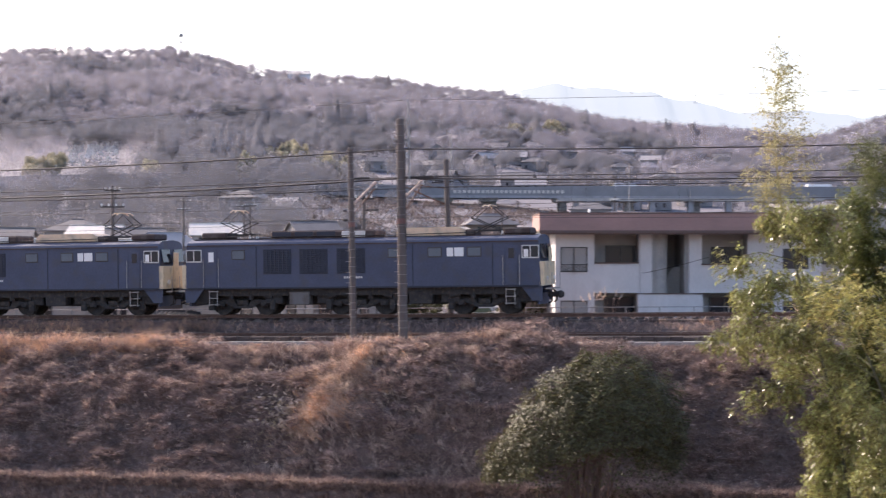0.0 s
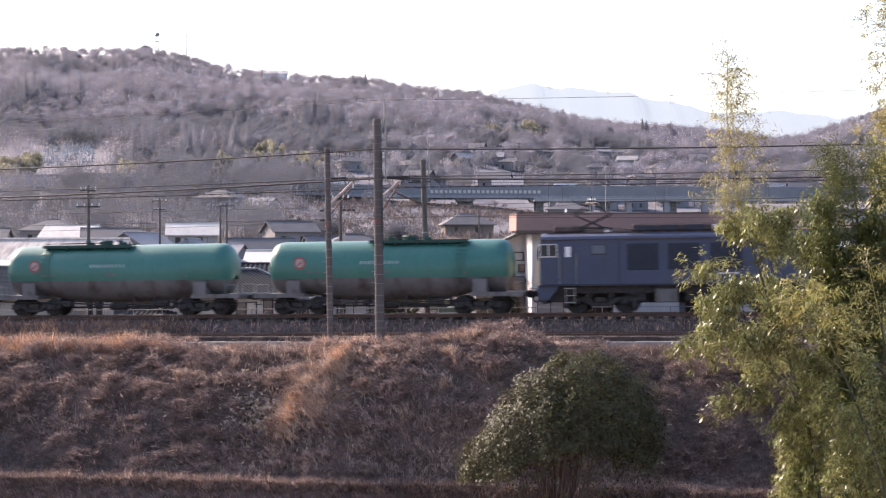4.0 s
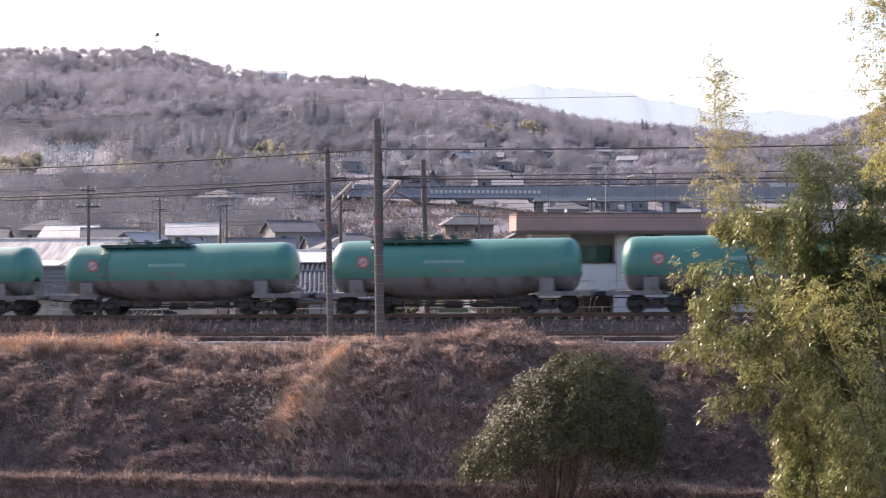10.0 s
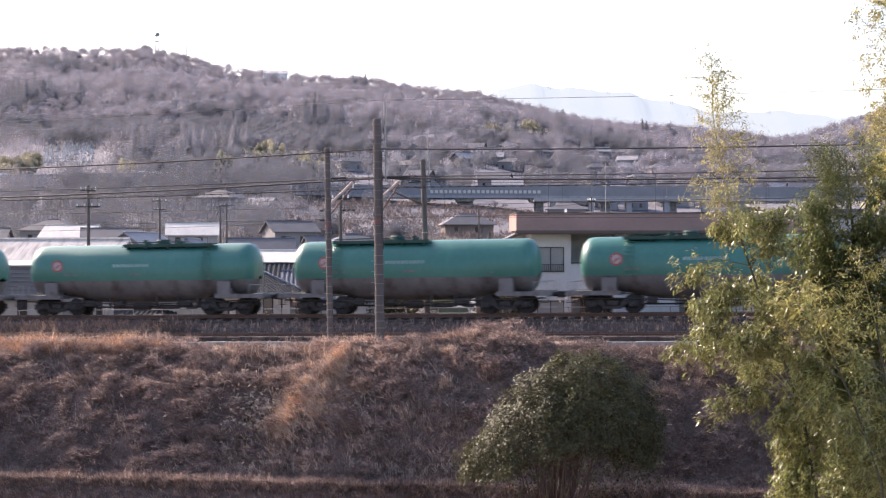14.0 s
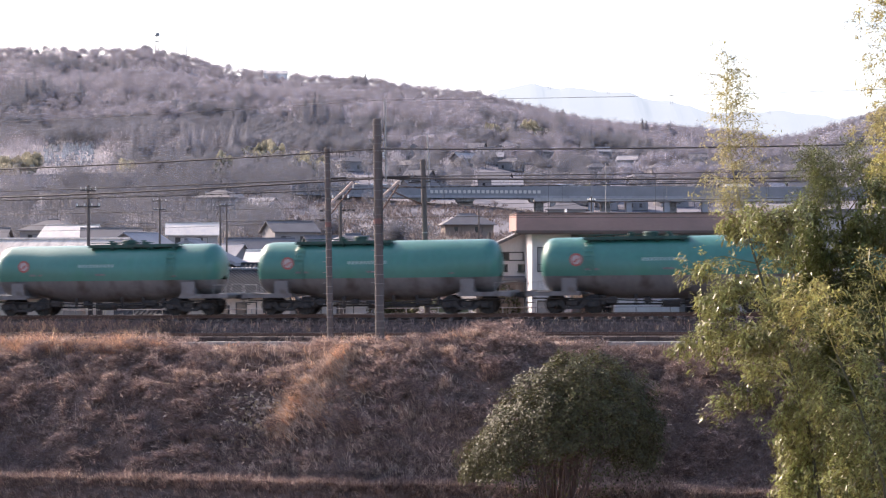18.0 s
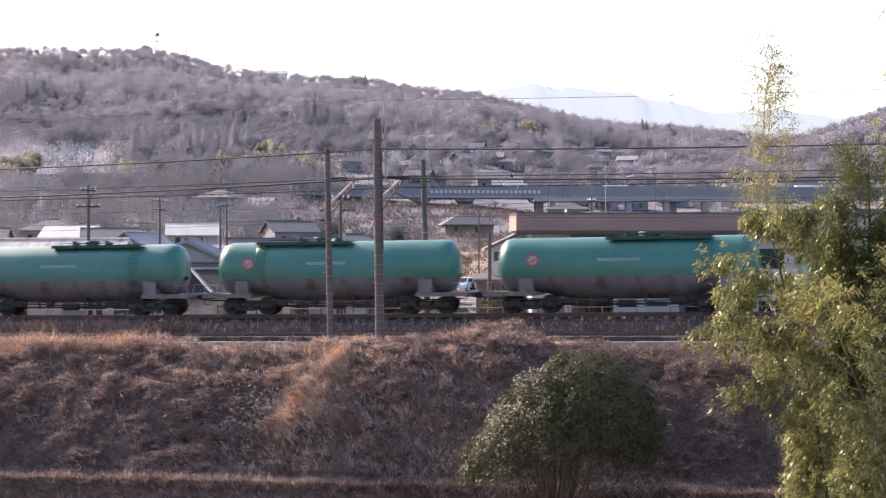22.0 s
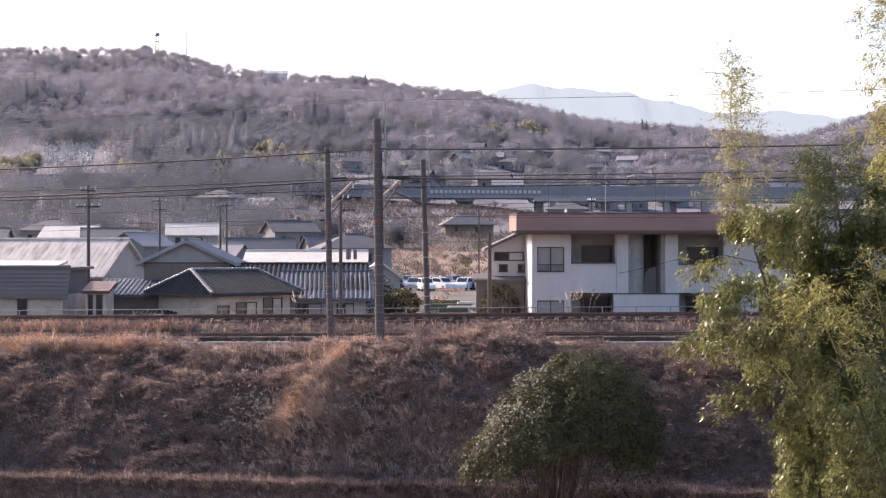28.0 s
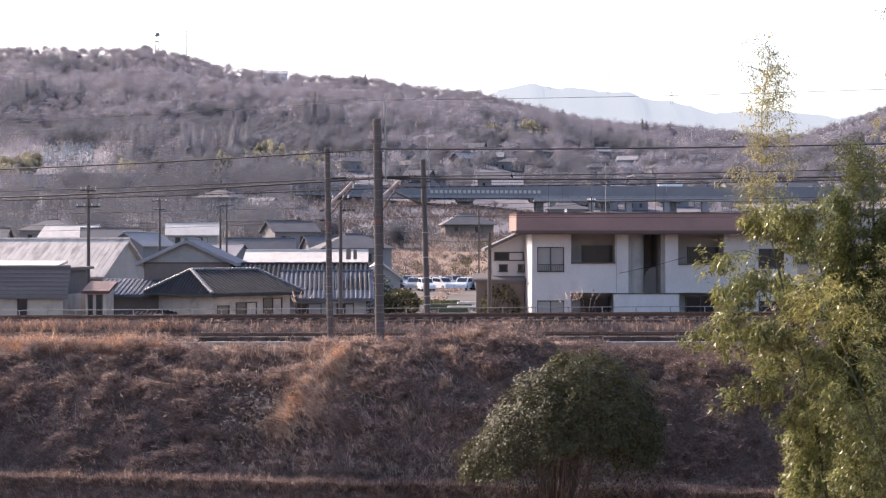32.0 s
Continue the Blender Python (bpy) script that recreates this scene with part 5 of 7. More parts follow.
random.seed(5)
made = {}
spots = [(-63.0, 235, 2, 4), (-59.5, 233, 4, 12), (-59.0, 246, 6, -6), (-51.5, 240, 7, 14), (-44.5, 228, 4, -24), (-41.4, 256, 6, 8), (-40.8, 226, 3, -70), (-35.0, 250, 1, 12), (-33.6, 226, 0, -16), (-72.0, 240, 7, 6),
         (-28.5, 240, 2, 10), (-22.0, 236, 5, -12), (-17.0, 248, 2, 20), (-51.0, 226, 0, 8), (-66.0, 262, 1, -10), (-26.0, 262, 3, 24), (-12, 205, 1, 15),
         (70.0, 693, 0, 6), (80.5, 697, 2, -8), (76.1, 636, 4, 70), (70.0, 618, 0, 12), (112.8, 684, 3, -10), (120.5, 686, 0, 14), (101.0, 641, 2, 8), (18.6, 591, 0, -6), (86.5, 621, 5, 20), (57.5, 639, 2, -14)]
for i in range(52):
    yy = random.uniform(335, 640)
    spots.append((random.uniform(-0.06, 0.24) * yy, yy, random.randrange(6), random.uniform(-40, 40)))
for i in range(6):
    yy = random.uniform(260, 420)
    spots.append((random.uniform(-0.30, -0.05) * yy, yy, random.randrange(6), random.uniform(-40, 40)))
for i in range(24):
    yy = random.uniform(240, 340)
    spots.append((random.uniform(0.03, 0.32) * yy, yy, random.randrange(6), random.uniform(-40, 40)))
HOUSES = [(5.2, 335)]
for x, y, k, r in spots:
    z = ground_z(x, y) - 0.3
    if any((x - a) ** 2 + (y - b) ** 2 < 90 for a, b in HOUSES):
        continue
    HOUSES.append((x, y))
    k = k % 8
    if -0.025 < x / y < 0.062 and 225 < y < 440:
        continue
    if abs(y - 420) < 14:
        continue
    if k not in made:
        label, w, d, e, rise, kind, wm, rm = protos[k]
        made[k] = house("house", label, x, y, r, w, d, e, rise, kind, wm, rm, base=z, over=0.5, group="houses of the town", far=True,
                        wins=((-w * 0.25, 0.9, 1.6, 1.2), (w * 0.2, 0.9, 1.6, 1.2)) + (((-w * 0.25, 3.5, 1.6, 1.1), (w * 0.2, 3.5, 1.6, 1.1)) if e > 5 else ()))
    else:
        copy_thing(made[k], pose(x, y, z, 0, 0, r))


# ---- expressway viaduct across the valley ----
ROAD_Y = 420.0


def road_z(x):
    """Level of the expressway, on piers in the valley and on the ground beyond."""
    return max(17.4 - 0.004 * max(0.0, x), ground_z(x, ROAD_Y) + 1.2)


def build_viaduct():
    root = thing("viaduct", pose(0, ROAD_Y, 0), "long pale concrete expressway viaduct across the valley", "viaduct")
    x = -460.0
    while x < 600:
        w = 20.0
        z0, z1 = road_z(x), road_z(x + w)
        part("deck", Geo().prism([(x, z0 - 0.7), (x + w - 0.15, z1 - 0.7), (x + w - 0.15, z1), (x, z0)], -5.5, 5.5), M["deck"], root)
        part("barrier", Geo().prism([(x, z0), (x + w, z1), (x + w - 0.1, z1 + 2.65), (x, z0 + 2.65)], -5.5, -5.3), M["noisewall"], root, "blue-grey noise barrier panel")
        x += w
    panel = Geo().box((0, 0, 0), (0.8, 0.2, 0.8)).mesh("barrier_panel")
    for i in range(24):
        part("barrier_panel", panel, M["whitemetal"], root, "pale panel on the parapet", at=pose(-3 + i * 1.25, -5.55, road_z(-3 + i * 1.25) + 1.0))
    for x in (-6, 6, 26, 44, 62, 82, 104):
        gz, top = ground_z(x, ROAD_Y), road_z(x) - 0.7
        part("pier", Geo().box((x, 0, (gz + top) / 2 - 0.5), (4.4 if x == 6 else 2.4, 5, top - gz + 0.9), ch=0.3), M["concrete"], root)
        part("pier_head", Geo().prism([(x - 2.3, top - 0.9), (x + 2.3, top - 0.9), (x + 2.8, top - 0.01), (x - 2.8, top - 0.01)], -4.5, 4.5), M["concrete"], root)
    # slip road along the near side
    for i in range(7):
        x = 24 + i * 10.0
        part("slip_road", Geo().box((x + 4.95, -12.0, 15.75), (9.9, 4.0, 0.5)), M["concrete"], root)
        part("parapet", Geo().box((x + 4.95, -14.05, 15.95), (9.9, 0.2, 0.8)), M["greywall"], root)
        gz = ground_z(x + 5, ROAD_Y - 12)
        part("pier", Geo().box((x + 5, -12, (gz + 15.5) / 2 - 0.2), (1.4, 2.4, 15.5 - gz + 0.4)), M["deck"], root)


build_viaduct()


def build_truck(box_l, label):
    root = thing("truck", Matrix.Identity(4), label, "truck", "vehicles on the expressway")
    part("cargo_box", Geo().box((-0.9, 0, 2.15), (box_l, 2.3, 2.4), ch=0.06), M["carwhite"], root)
    front = -0.9 + box_l / 2
    part("cab", Geo().prism([(front + 0.1, 0.6), (front + 1.9, 0.6), (front + 1.9, 1.5), (front + 1.6, 2.5), (front + 0.1, 2.6)], -1.05, 1.05), M["carwhite"], root)
    part("windscreen", Geo().box((front + 1.76, 0, 1.95), (0.12, 1.9, 0.8), Matrix.Rotation(radians(-16), 3, "Y")), M["glass"], root)
    part("chassis", Geo().box((0, 0, 0.75), (box_l + 2.2, 0.9, 0.3)), M["black"], root)
    tyre = Geo().tube((0, -0.14, 0), (0, 0.14, 0), 0.48, seg=14).mesh("wheel")
    for x in (front + 1.1, front - 3.2, front - box_l + 1.2):
        for y in (-0.95, 0.95):
            part("wheel", tyre, M["rubber"], root, at=pose(x, y, 0.48))
    return root


# ---- parked cars ----
def build_car(paint, label):
    root = thing("car", Matrix.Identity(4), label, "car", "cars parked by the field")
    part("body", Geo().prism([(-2.1, 0.3), (2.1, 0.3), (2.12, 0.62), (1.95, 0.82), (1.1, 0.95), (-2.0, 0.98), (-2.12, 0.7)], -0.8, 0.8), M[paint], root)
    part("cabin", Geo().prism([(-1.9, 0.96), (1.05, 0.94), (0.35, 1.5), (-1.55, 1.52)], -0.7, 0.7), M[paint], root)
    for sy in (-1, 1):
        part("side_window", Geo().prism([(-1.6, 1.02), (0.75, 1.0), (0.28, 1.42), (-1.4, 1.44)], sy * 0.705 - 0.008, sy * 0.705 + 0.008), M["glass"], root)
    part("windscreen", Geo().add([(0.95, -0.62, 1.0), (0.95, 0.62, 1.0), (0.40, 0.58, 1.47), (0.40, -0.58, 1.47), (0.98, -0.62, 1.02), (0.98, 0.62, 1.02), (0.43, 0.58, 1.49), (0.43, -0.58, 1.49)], [(4, 5, 6, 7), (0, 3, 2, 1), (0, 1, 5, 4), (2, 3, 7, 6)]), M["glass"], root)
    tyre, rim = Geo().tube((0, -0.1, 0), (0, 0.1, 0), 0.31, seg=14).mesh("tyre"), Geo().tube((0, -0.11, 0), (0, 0.11, 0), 0.19, seg=10).mesh("rim")
    for x in (-1.35, 1.35):
        for y in (-0.72, 0.72):
            wl = part("wheel", tyre, M["rubber"], root, at=pose(x, y, 0.31))
            part("rim", rim, M["steel"], wl)
    for y in (-0.6, 0.6):
        part("headlight", Geo().box((2.1, y, 0.68), (0.06, 0.3, 0.14), ch=0.02), M["insul"], root)
    return root


cars = [build_car("carwhite", "white parked hatchback beside the field"), build_car("carsilver", "silver parked hatchback beside the field"), build_car("cardark", "dark parked hatchback beside the field")]
parked = set()
for x, y, k, r in ((-5.8, 190, 2, 75), (-3.5, 188, 1, 100), (-2.0, 184, 0, 80), (0.05, 188, 0, 62), (2.5, 188, 0, 105), (4.3, 190, 1, 80), (-1.0, 198, 0, 95), (1.6, 200, 1, 70), (-4.5, 200, 0, 100), (6.6, 196, 0, 110)):
    m = pose(x, y, ground_z(x, y), 0, 0, -r)
    if k in parked:
        copy_thing(cars[k], m)
    else:
        cars[k].matrix_basis = m
        parked.add(k)


# vehicles on the expressway: where each is at one moment, and its speed
truck0 = build_truck(6.4, "white box truck driving on the expressway")
van0 = copy_thing(cars[0], Matrix.Identity(4))
tagged(van0, "white car driving on the expressway", "car", "vehicles on the expressway")
TRAFFIC = []
for i, (t0, x0, v) in enumerate(((0.5, 33.0, -18.0), (3.5, 40.0, -15.4), (18.5, 43.3, 16.3), (19.5, 56.1, -15.0), (22.0, 48.0, 15.9), (32.0, 60.5, -16.0))):
    TRAFFIC.append((truck0 if i == 0 else copy_thing(truck0, Matrix.Identity(4)), t0, x0, v))
for i, (t0, x0, v) in enumerate(((10.0, 47.5, -14.0), (24.0, 52.0, -15.0))):
    TRAFFIC.append((van0 if i == 0 else copy_thing(van0, Matrix.Identity(4)), t0, x0, v))


# ---- far blue mountains ----
FAR = [(-0.6, 150), (-0.1, 300), (0.024, 395), (0.036, 418), (0.055, 432), (0.072, 424), (0.08, 426), (0.10, 414), (0.119, 412), (0.137, 388), (0.150, 388), (0.167, 366), (0.178, 357),
       (0.203, 360), (0.218, 366), (0.243, 350), (0.262, 348), (0.32, 360), (0.6, 300)]


def build_mountains():
    g = Geo()
    cols = [(-0.62 + i * 0.004) for i in range(311)]
    d = 4200.0
    for u in cols:
        z = (lerp_table(FAR, u) - 3) * d / 4000 + 9 * noise.fractal(Vector((u * 60, 0, 0)), 1.0, 2.0, 4)
        for k, (back, f) in enumerate(((-900, -0.05), (-450, 0.45), (0, 1.0), (500, 0.4))):
            g.v.append((u * d, d + back, max(-40, z * f)))
    for i in range(len(cols) - 1):
        for k in range(3):
            a = i * 4 + k
            g.f.append((a, a + 4, a + 5, a + 1))
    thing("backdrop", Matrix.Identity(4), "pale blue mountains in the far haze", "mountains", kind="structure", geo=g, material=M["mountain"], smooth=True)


build_mountains()


# ---- woods on the ridge ----
def cluster_at(p, r, n, size, g, up=0.3, flat=0.8):
    """A crown of n small tilted leaves or twig sprays round p."""
    for _ in range(n):
        v = Vector((random.gauss(0, 1), random.gauss(0, 1), random.gauss(0, 1))).normalized()
        c = p + Vector((v.x * r[0], v.y * r[1], v.z * r[2])) * random.uniform(0.45, 1.0) ** 0.6
        a = Vector((random.uniform(-1, 1), random.uniform(-1, 1), random.uniform(-flat, flat) + up)).normalized() * size * random.uniform(0.6, 1.3)
        b = a.cross(Vector((random.uniform(-1, 1), random.uniform(-1, 1), random.uniform(-1, 1)))).normalized() * size * random.uniform(0.3, 0.6)
        g.add([c - a * 0.5 - b * 0.5, c + a * 0.5 - b * 0.2, c + a * 0.35 + b * 0.5, c - a * 0.4 + b * 0.45], [(0, 1, 2, 3)])


def crown(g, c, rx, rz, seg=9, low=-0.5, rough=0.16):
    """The rounded mass of one crown: a lumpy dome."""
    k = len(g.v)
    rings = 4
    for j in range(rings):
        a = low + (1.15 - low) * j / (rings - 1)
        for i in range(seg):
            t = 2 * math.pi * (i + 0.5 * (j % 2)) / seg
            q = 1 + random.uniform(-rough, rough)
            g.v.append((c.x + rx * q * math.cos(a) * math.cos(t), c.y + rx * q * math.cos(a) * math.sin(t), c.z + rz * q * math.sin(a)))
    g.v.append((c.x, c.y, c.z + rz * random.uniform(0.92, 1.08)))
    for j in range(rings - 1):
        for i in range(seg):
            a, b = k + j * seg + i, k + j * seg + (i + 1) % seg
            g.f.append((a, b, b + seg, a + seg))
    top = k + rings * seg
    for i in range(seg):
        g.f.append((top - seg + i, top - seg + (i + 1) % seg, top))


def bare_tree(p, h, g, fringe, n, wide):
    """A leafless tree: trunk, limbs, the soft mass of its twigs and a fringe of sprays round it."""
    r = h * random.uniform(0.34, 0.48)
    c = p + Vector((0, 0, h * 0.52))
    g.tube(p - Vector((0, 0, 0.5)), c, 0.18, 0.08, seg=3, caps=False)
    if p.y > 560:
        crown(g, c, r * 0.68, h * 0.3, rough=0.4)
    for _ in range(3):
        a = random.uniform(0, 6.283)
        g.tube(c - Vector((0, 0, h * 0.12)), c + Vector((r * 0.7 * math.cos(a), r * 0.7 * math.sin(a), h * 0.3)), 0.09, 0.03, seg=3, caps=False)
    for _ in range(n):
        v = Vector((random.gauss(0, 1), random.gauss(0, 1), random.gauss(0.45, 0.8))).normalized()
        q = c + Vector((v.x * r, v.y * r, v.z * h * 0.42)) * random.uniform(0.04, 1.12) ** 0.55
        d = (v + Vector((0, 0, 0.6))).normalized() * random.uniform(0.7, 1.5)
        s = d.cross(Vector((random.uniform(-1, 1), random.uniform(-1, 1), 0.3))).normalized() * random.uniform(0.4, 1.0) * wide
        fringe.add([q - s, q + s, q + d], [(0, 1, 2)])


def conifer(p, h, g, fringe):
    """Ragged tiers of boughs, narrowing to a pointed leader."""
    g.tube(p - Vector((0, 0, 0.5)), p + Vector((0, 0, h * 0.9)), 0.25, 0.05, seg=4, caps=False)
    tiers = 6
    for k in range(tiers):
        t = k / (tiers - 1)
        r = h * (0.25 - 0.19 * t) * random.uniform(0.85, 1.15)
        z0, z1 = h * (0.12 + 0.70 * t), h * (0.36 + 0.64 * t)
        seg = 9
        vs = []
        for i in range(seg):
            a = 2 * math.pi * i / seg + k
            q = r * (1.0 if i % 2 else 0.72) * random.uniform(0.8, 1.15)
            vs.append(p + Vector((q * math.cos(a), q * math.sin(a), z0 - (0.05 * h if i % 2 else 0.0))))
        vs.append(p + Vector((random.uniform(-0.1, 0.1), random.uniform(-0.1, 0.1), z1)))
        g.add(vs, [(i, (i + 1) % seg, seg) for i in range(seg)])
    for _ in range(70):
        t = random.random() ** 1.3
        a = random.uniform(0, 6.283)
        r = h * (0.26 - 0.22 * t) * random.uniform(0.6, 1.05)
        q = p + Vector((r * math.cos(a), r * math.sin(a), h * (0.15 + 0.8 * t)))
        d = Vector((math.cos(a), math.sin(a), -0.25)) * random.uniform(0.5, 1.0)
        s = Vector((-math.sin(a), math.cos(a), 0.4)) * random.uniform(0.3, 0.6)
        fringe.add([q - s, q + s, q + d], [(0, 1, 2)])


def evergreen(p, h, g, fringe):
    """A broad-leaved evergreen: a few rounded masses with loose sprays between."""
    g.tube(p - Vector((0, 0, 0.5)), p + Vector((0, 0, h * 0.5)), 0.2, 0.1, seg=3, caps=False)
    r = h * random.uniform(0.28, 0.42)
    if p.y > 420:
        crown(g, p + Vector((0, 0, h * 0.48)), r * 0.5, h * 0.26, seg=7, rough=0.35)
    for _ in range(4 if p.y > 420 else 7):
        a = random.uniform(0, 6.283)
        cluster_at(p + Vector((r * 0.6 * math.cos(a), r * 0.6 * math.sin(a), h * random.uniform(0.35, 0.75))), (r * 0.5, r * 0.5, h * 0.2), int(20 * min(3.0, 600 / p.y)), 0.0015 * p.y, fringe, up=0.6)
    cluster_at(p + Vector((0, 0, h * 0.52)), (r * 1.02, r * 1.02, h * 0.46), int(50 * min(3.0, 600 / p.y)), 0.0015 * p.y, fringe, up=0.6)


# open ground before the bamboo groves
CLEARINGS = [(-0.295, -0.255, 395, 450), (-0.15, -0.135, 430, 478), (-0.132, -0.096, 495, 528), (-0.098, -0.068, 468, 492), (0.045, 0.068, 690, 742), (0.02, 0.042, 655, 700), (0.097, 0.120, 648, 690), (0.108, 0.124, 590, 634),
             (0.150, 0.180, 628, 682)]


def build_woods():
    random.seed(21)
    twigs, fringe, dark, needles, yellow = Geo(), Geo(), Geo(), Geo(), Geo()
    n = 0
    while n < 6600:
        y = 250 + 670 * random.random() ** 0.72
        u = random.uniform(-0.36, 0.36)
        x = u * y
        if -0.262 < u < -0.222 and 455 < y < 575 or -0.03 < u < 0.21 and 288 < y < 419:
            continue
        if any(a < u < b and c < y < d for a, b, c, d in CLEARINGS):
            continue
        open_town = (y < 288 and u > -0.1) or (y < 340 and u > 0.03) or (u > -0.1 and y < 560 and random.random() < 0.80) or (u > 0.22 and y < 480)
        if open_town and random.random() < 0.93:
            continue
        if y < 290 and u <= -0.1 and random.random() < 0.3:
            continue
        if abs(y - 420) < 9 or y < 262 and u < -0.1:
            continue
        if any(abs(x - a) < 6 and -14 < y - b < 5 for a, b in HOUSES):
            continue
        p = Vector((x, y, ground_z(x, y)))
        h = random.uniform(6.5, 11) * (0.66 if y > 800 else 1.0)
        n += 1
        if (y < 330 and u < 0.0) or (u > 0.02 and y < 760 and noise.noise(Vector((x * 0.02, y * 0.02, 19))) > -0.02) or u < 0.02 and 330 < y < 680 and noise.noise(Vector((x * 0.011, y * 0.011, 9))) > -0.12:
            evergreen(p, h, dark, needles)
            continue
        bare_tree(p, h, twigs, fringe, 110 if y > 450 else 150, 0.17 * y / 800)
    for _ in range(1100):                                 # the tree line on the crest
        y = random.uniform(850, 915)
        x = random.uniform(-0.33, 0.31) * y
        bare_tree(Vector((x, y, ground_z(x, y))), random.uniform(3.0, 6.0), twigs, fringe, 80, 0.17)
    random.seed(22)
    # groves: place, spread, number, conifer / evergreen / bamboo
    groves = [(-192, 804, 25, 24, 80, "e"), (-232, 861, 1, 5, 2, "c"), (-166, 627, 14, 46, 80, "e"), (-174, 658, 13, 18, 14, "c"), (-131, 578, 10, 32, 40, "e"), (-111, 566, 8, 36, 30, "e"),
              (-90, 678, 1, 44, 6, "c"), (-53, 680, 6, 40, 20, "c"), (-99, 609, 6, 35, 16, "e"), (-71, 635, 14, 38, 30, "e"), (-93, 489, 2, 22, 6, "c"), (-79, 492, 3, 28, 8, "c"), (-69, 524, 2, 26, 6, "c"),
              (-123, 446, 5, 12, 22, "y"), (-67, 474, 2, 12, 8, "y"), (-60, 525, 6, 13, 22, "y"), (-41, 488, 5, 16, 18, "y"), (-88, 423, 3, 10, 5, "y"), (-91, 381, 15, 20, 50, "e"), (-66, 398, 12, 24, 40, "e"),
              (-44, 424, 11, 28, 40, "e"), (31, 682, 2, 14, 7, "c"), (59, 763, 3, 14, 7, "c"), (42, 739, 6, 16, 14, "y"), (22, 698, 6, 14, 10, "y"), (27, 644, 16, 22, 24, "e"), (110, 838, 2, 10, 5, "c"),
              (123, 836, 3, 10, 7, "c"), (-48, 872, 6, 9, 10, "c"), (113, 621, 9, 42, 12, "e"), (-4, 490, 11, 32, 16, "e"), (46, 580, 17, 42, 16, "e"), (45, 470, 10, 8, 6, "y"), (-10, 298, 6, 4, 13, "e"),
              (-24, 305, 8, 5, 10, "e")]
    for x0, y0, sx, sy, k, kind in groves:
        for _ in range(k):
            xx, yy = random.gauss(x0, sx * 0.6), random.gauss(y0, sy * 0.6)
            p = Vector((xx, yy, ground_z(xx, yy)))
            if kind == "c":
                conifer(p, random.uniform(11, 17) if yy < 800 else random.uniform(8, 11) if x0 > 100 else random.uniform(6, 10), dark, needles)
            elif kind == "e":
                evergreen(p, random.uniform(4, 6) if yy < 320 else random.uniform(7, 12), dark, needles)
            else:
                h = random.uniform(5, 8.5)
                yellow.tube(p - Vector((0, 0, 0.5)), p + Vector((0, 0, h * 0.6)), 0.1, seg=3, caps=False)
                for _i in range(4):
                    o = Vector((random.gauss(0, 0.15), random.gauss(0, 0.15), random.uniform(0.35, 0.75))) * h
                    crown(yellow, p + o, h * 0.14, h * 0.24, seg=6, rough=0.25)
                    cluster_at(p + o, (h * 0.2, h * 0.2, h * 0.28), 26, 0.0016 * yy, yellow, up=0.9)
    scrub = Geo()
    for _ in range(3600):
        y = random.uniform(195, 430)
        x = random.uniform(-0.13, 0.3) * y
        if 176 < y < 210 and -9 < x < 9 or any(abs(x - a) < 7 and -6 < y - b < 6 for a, b in HOUSES) or abs(y - 420) < 8:
            continue
        p = Vector((x, y, ground_z(x, y)))
        h = random.uniform(0.5, 2.2) * (0.5 if y < 288 and abs(x / y) < 0.04 else 1)
        for _i in range(26):
            q = p + Vector((random.gauss(0, h * 0.5), random.gauss(0, h * 0.5), random.uniform(0, h * 0.7)))
            d = Vector((random.gauss(0, 0.5), random.gauss(0, 0.5), 1)).normalized() * h * random.uniform(0.3, 0.7)
            w = d.cross(Vector((random.uniform(-1, 1), random.uniform(-1, 1), 0.2))).normalized() * 0.0003 * y
            scrub.add([q - w, q + w, q + d], [(0, 1, 2)])
    thing("scrub", Matrix.Identity(4), "low brown scrub and weeds over the valley floor", "scrub", kind="stuff", geo=scrub, material=M["scrub"])
    thing("bare_woodland", Matrix.Identity(4), "leafless mauve-brown winter woods on the ridge, paled for haze", "woodland", kind="stuff", geo=twigs, material=M["baretwigs"], smooth=True)
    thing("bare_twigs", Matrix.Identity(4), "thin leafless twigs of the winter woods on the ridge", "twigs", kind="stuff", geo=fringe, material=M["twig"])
    thing("conifer_groves", Matrix.Identity(4), "dark conifer groves among the bare woods, paled for haze", "conifers", kind="stuff", geo=dark, material=M["conifer"], smooth=True)
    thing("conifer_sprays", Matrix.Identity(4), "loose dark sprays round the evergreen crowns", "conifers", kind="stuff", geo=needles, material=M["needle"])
    thing("bamboo_groves", Matrix.Identity(4), "yellow-green bamboo groves below the ridge", "bamboo grove", kind="stuff", geo=yellow, material=M["grove"])


build_woods()

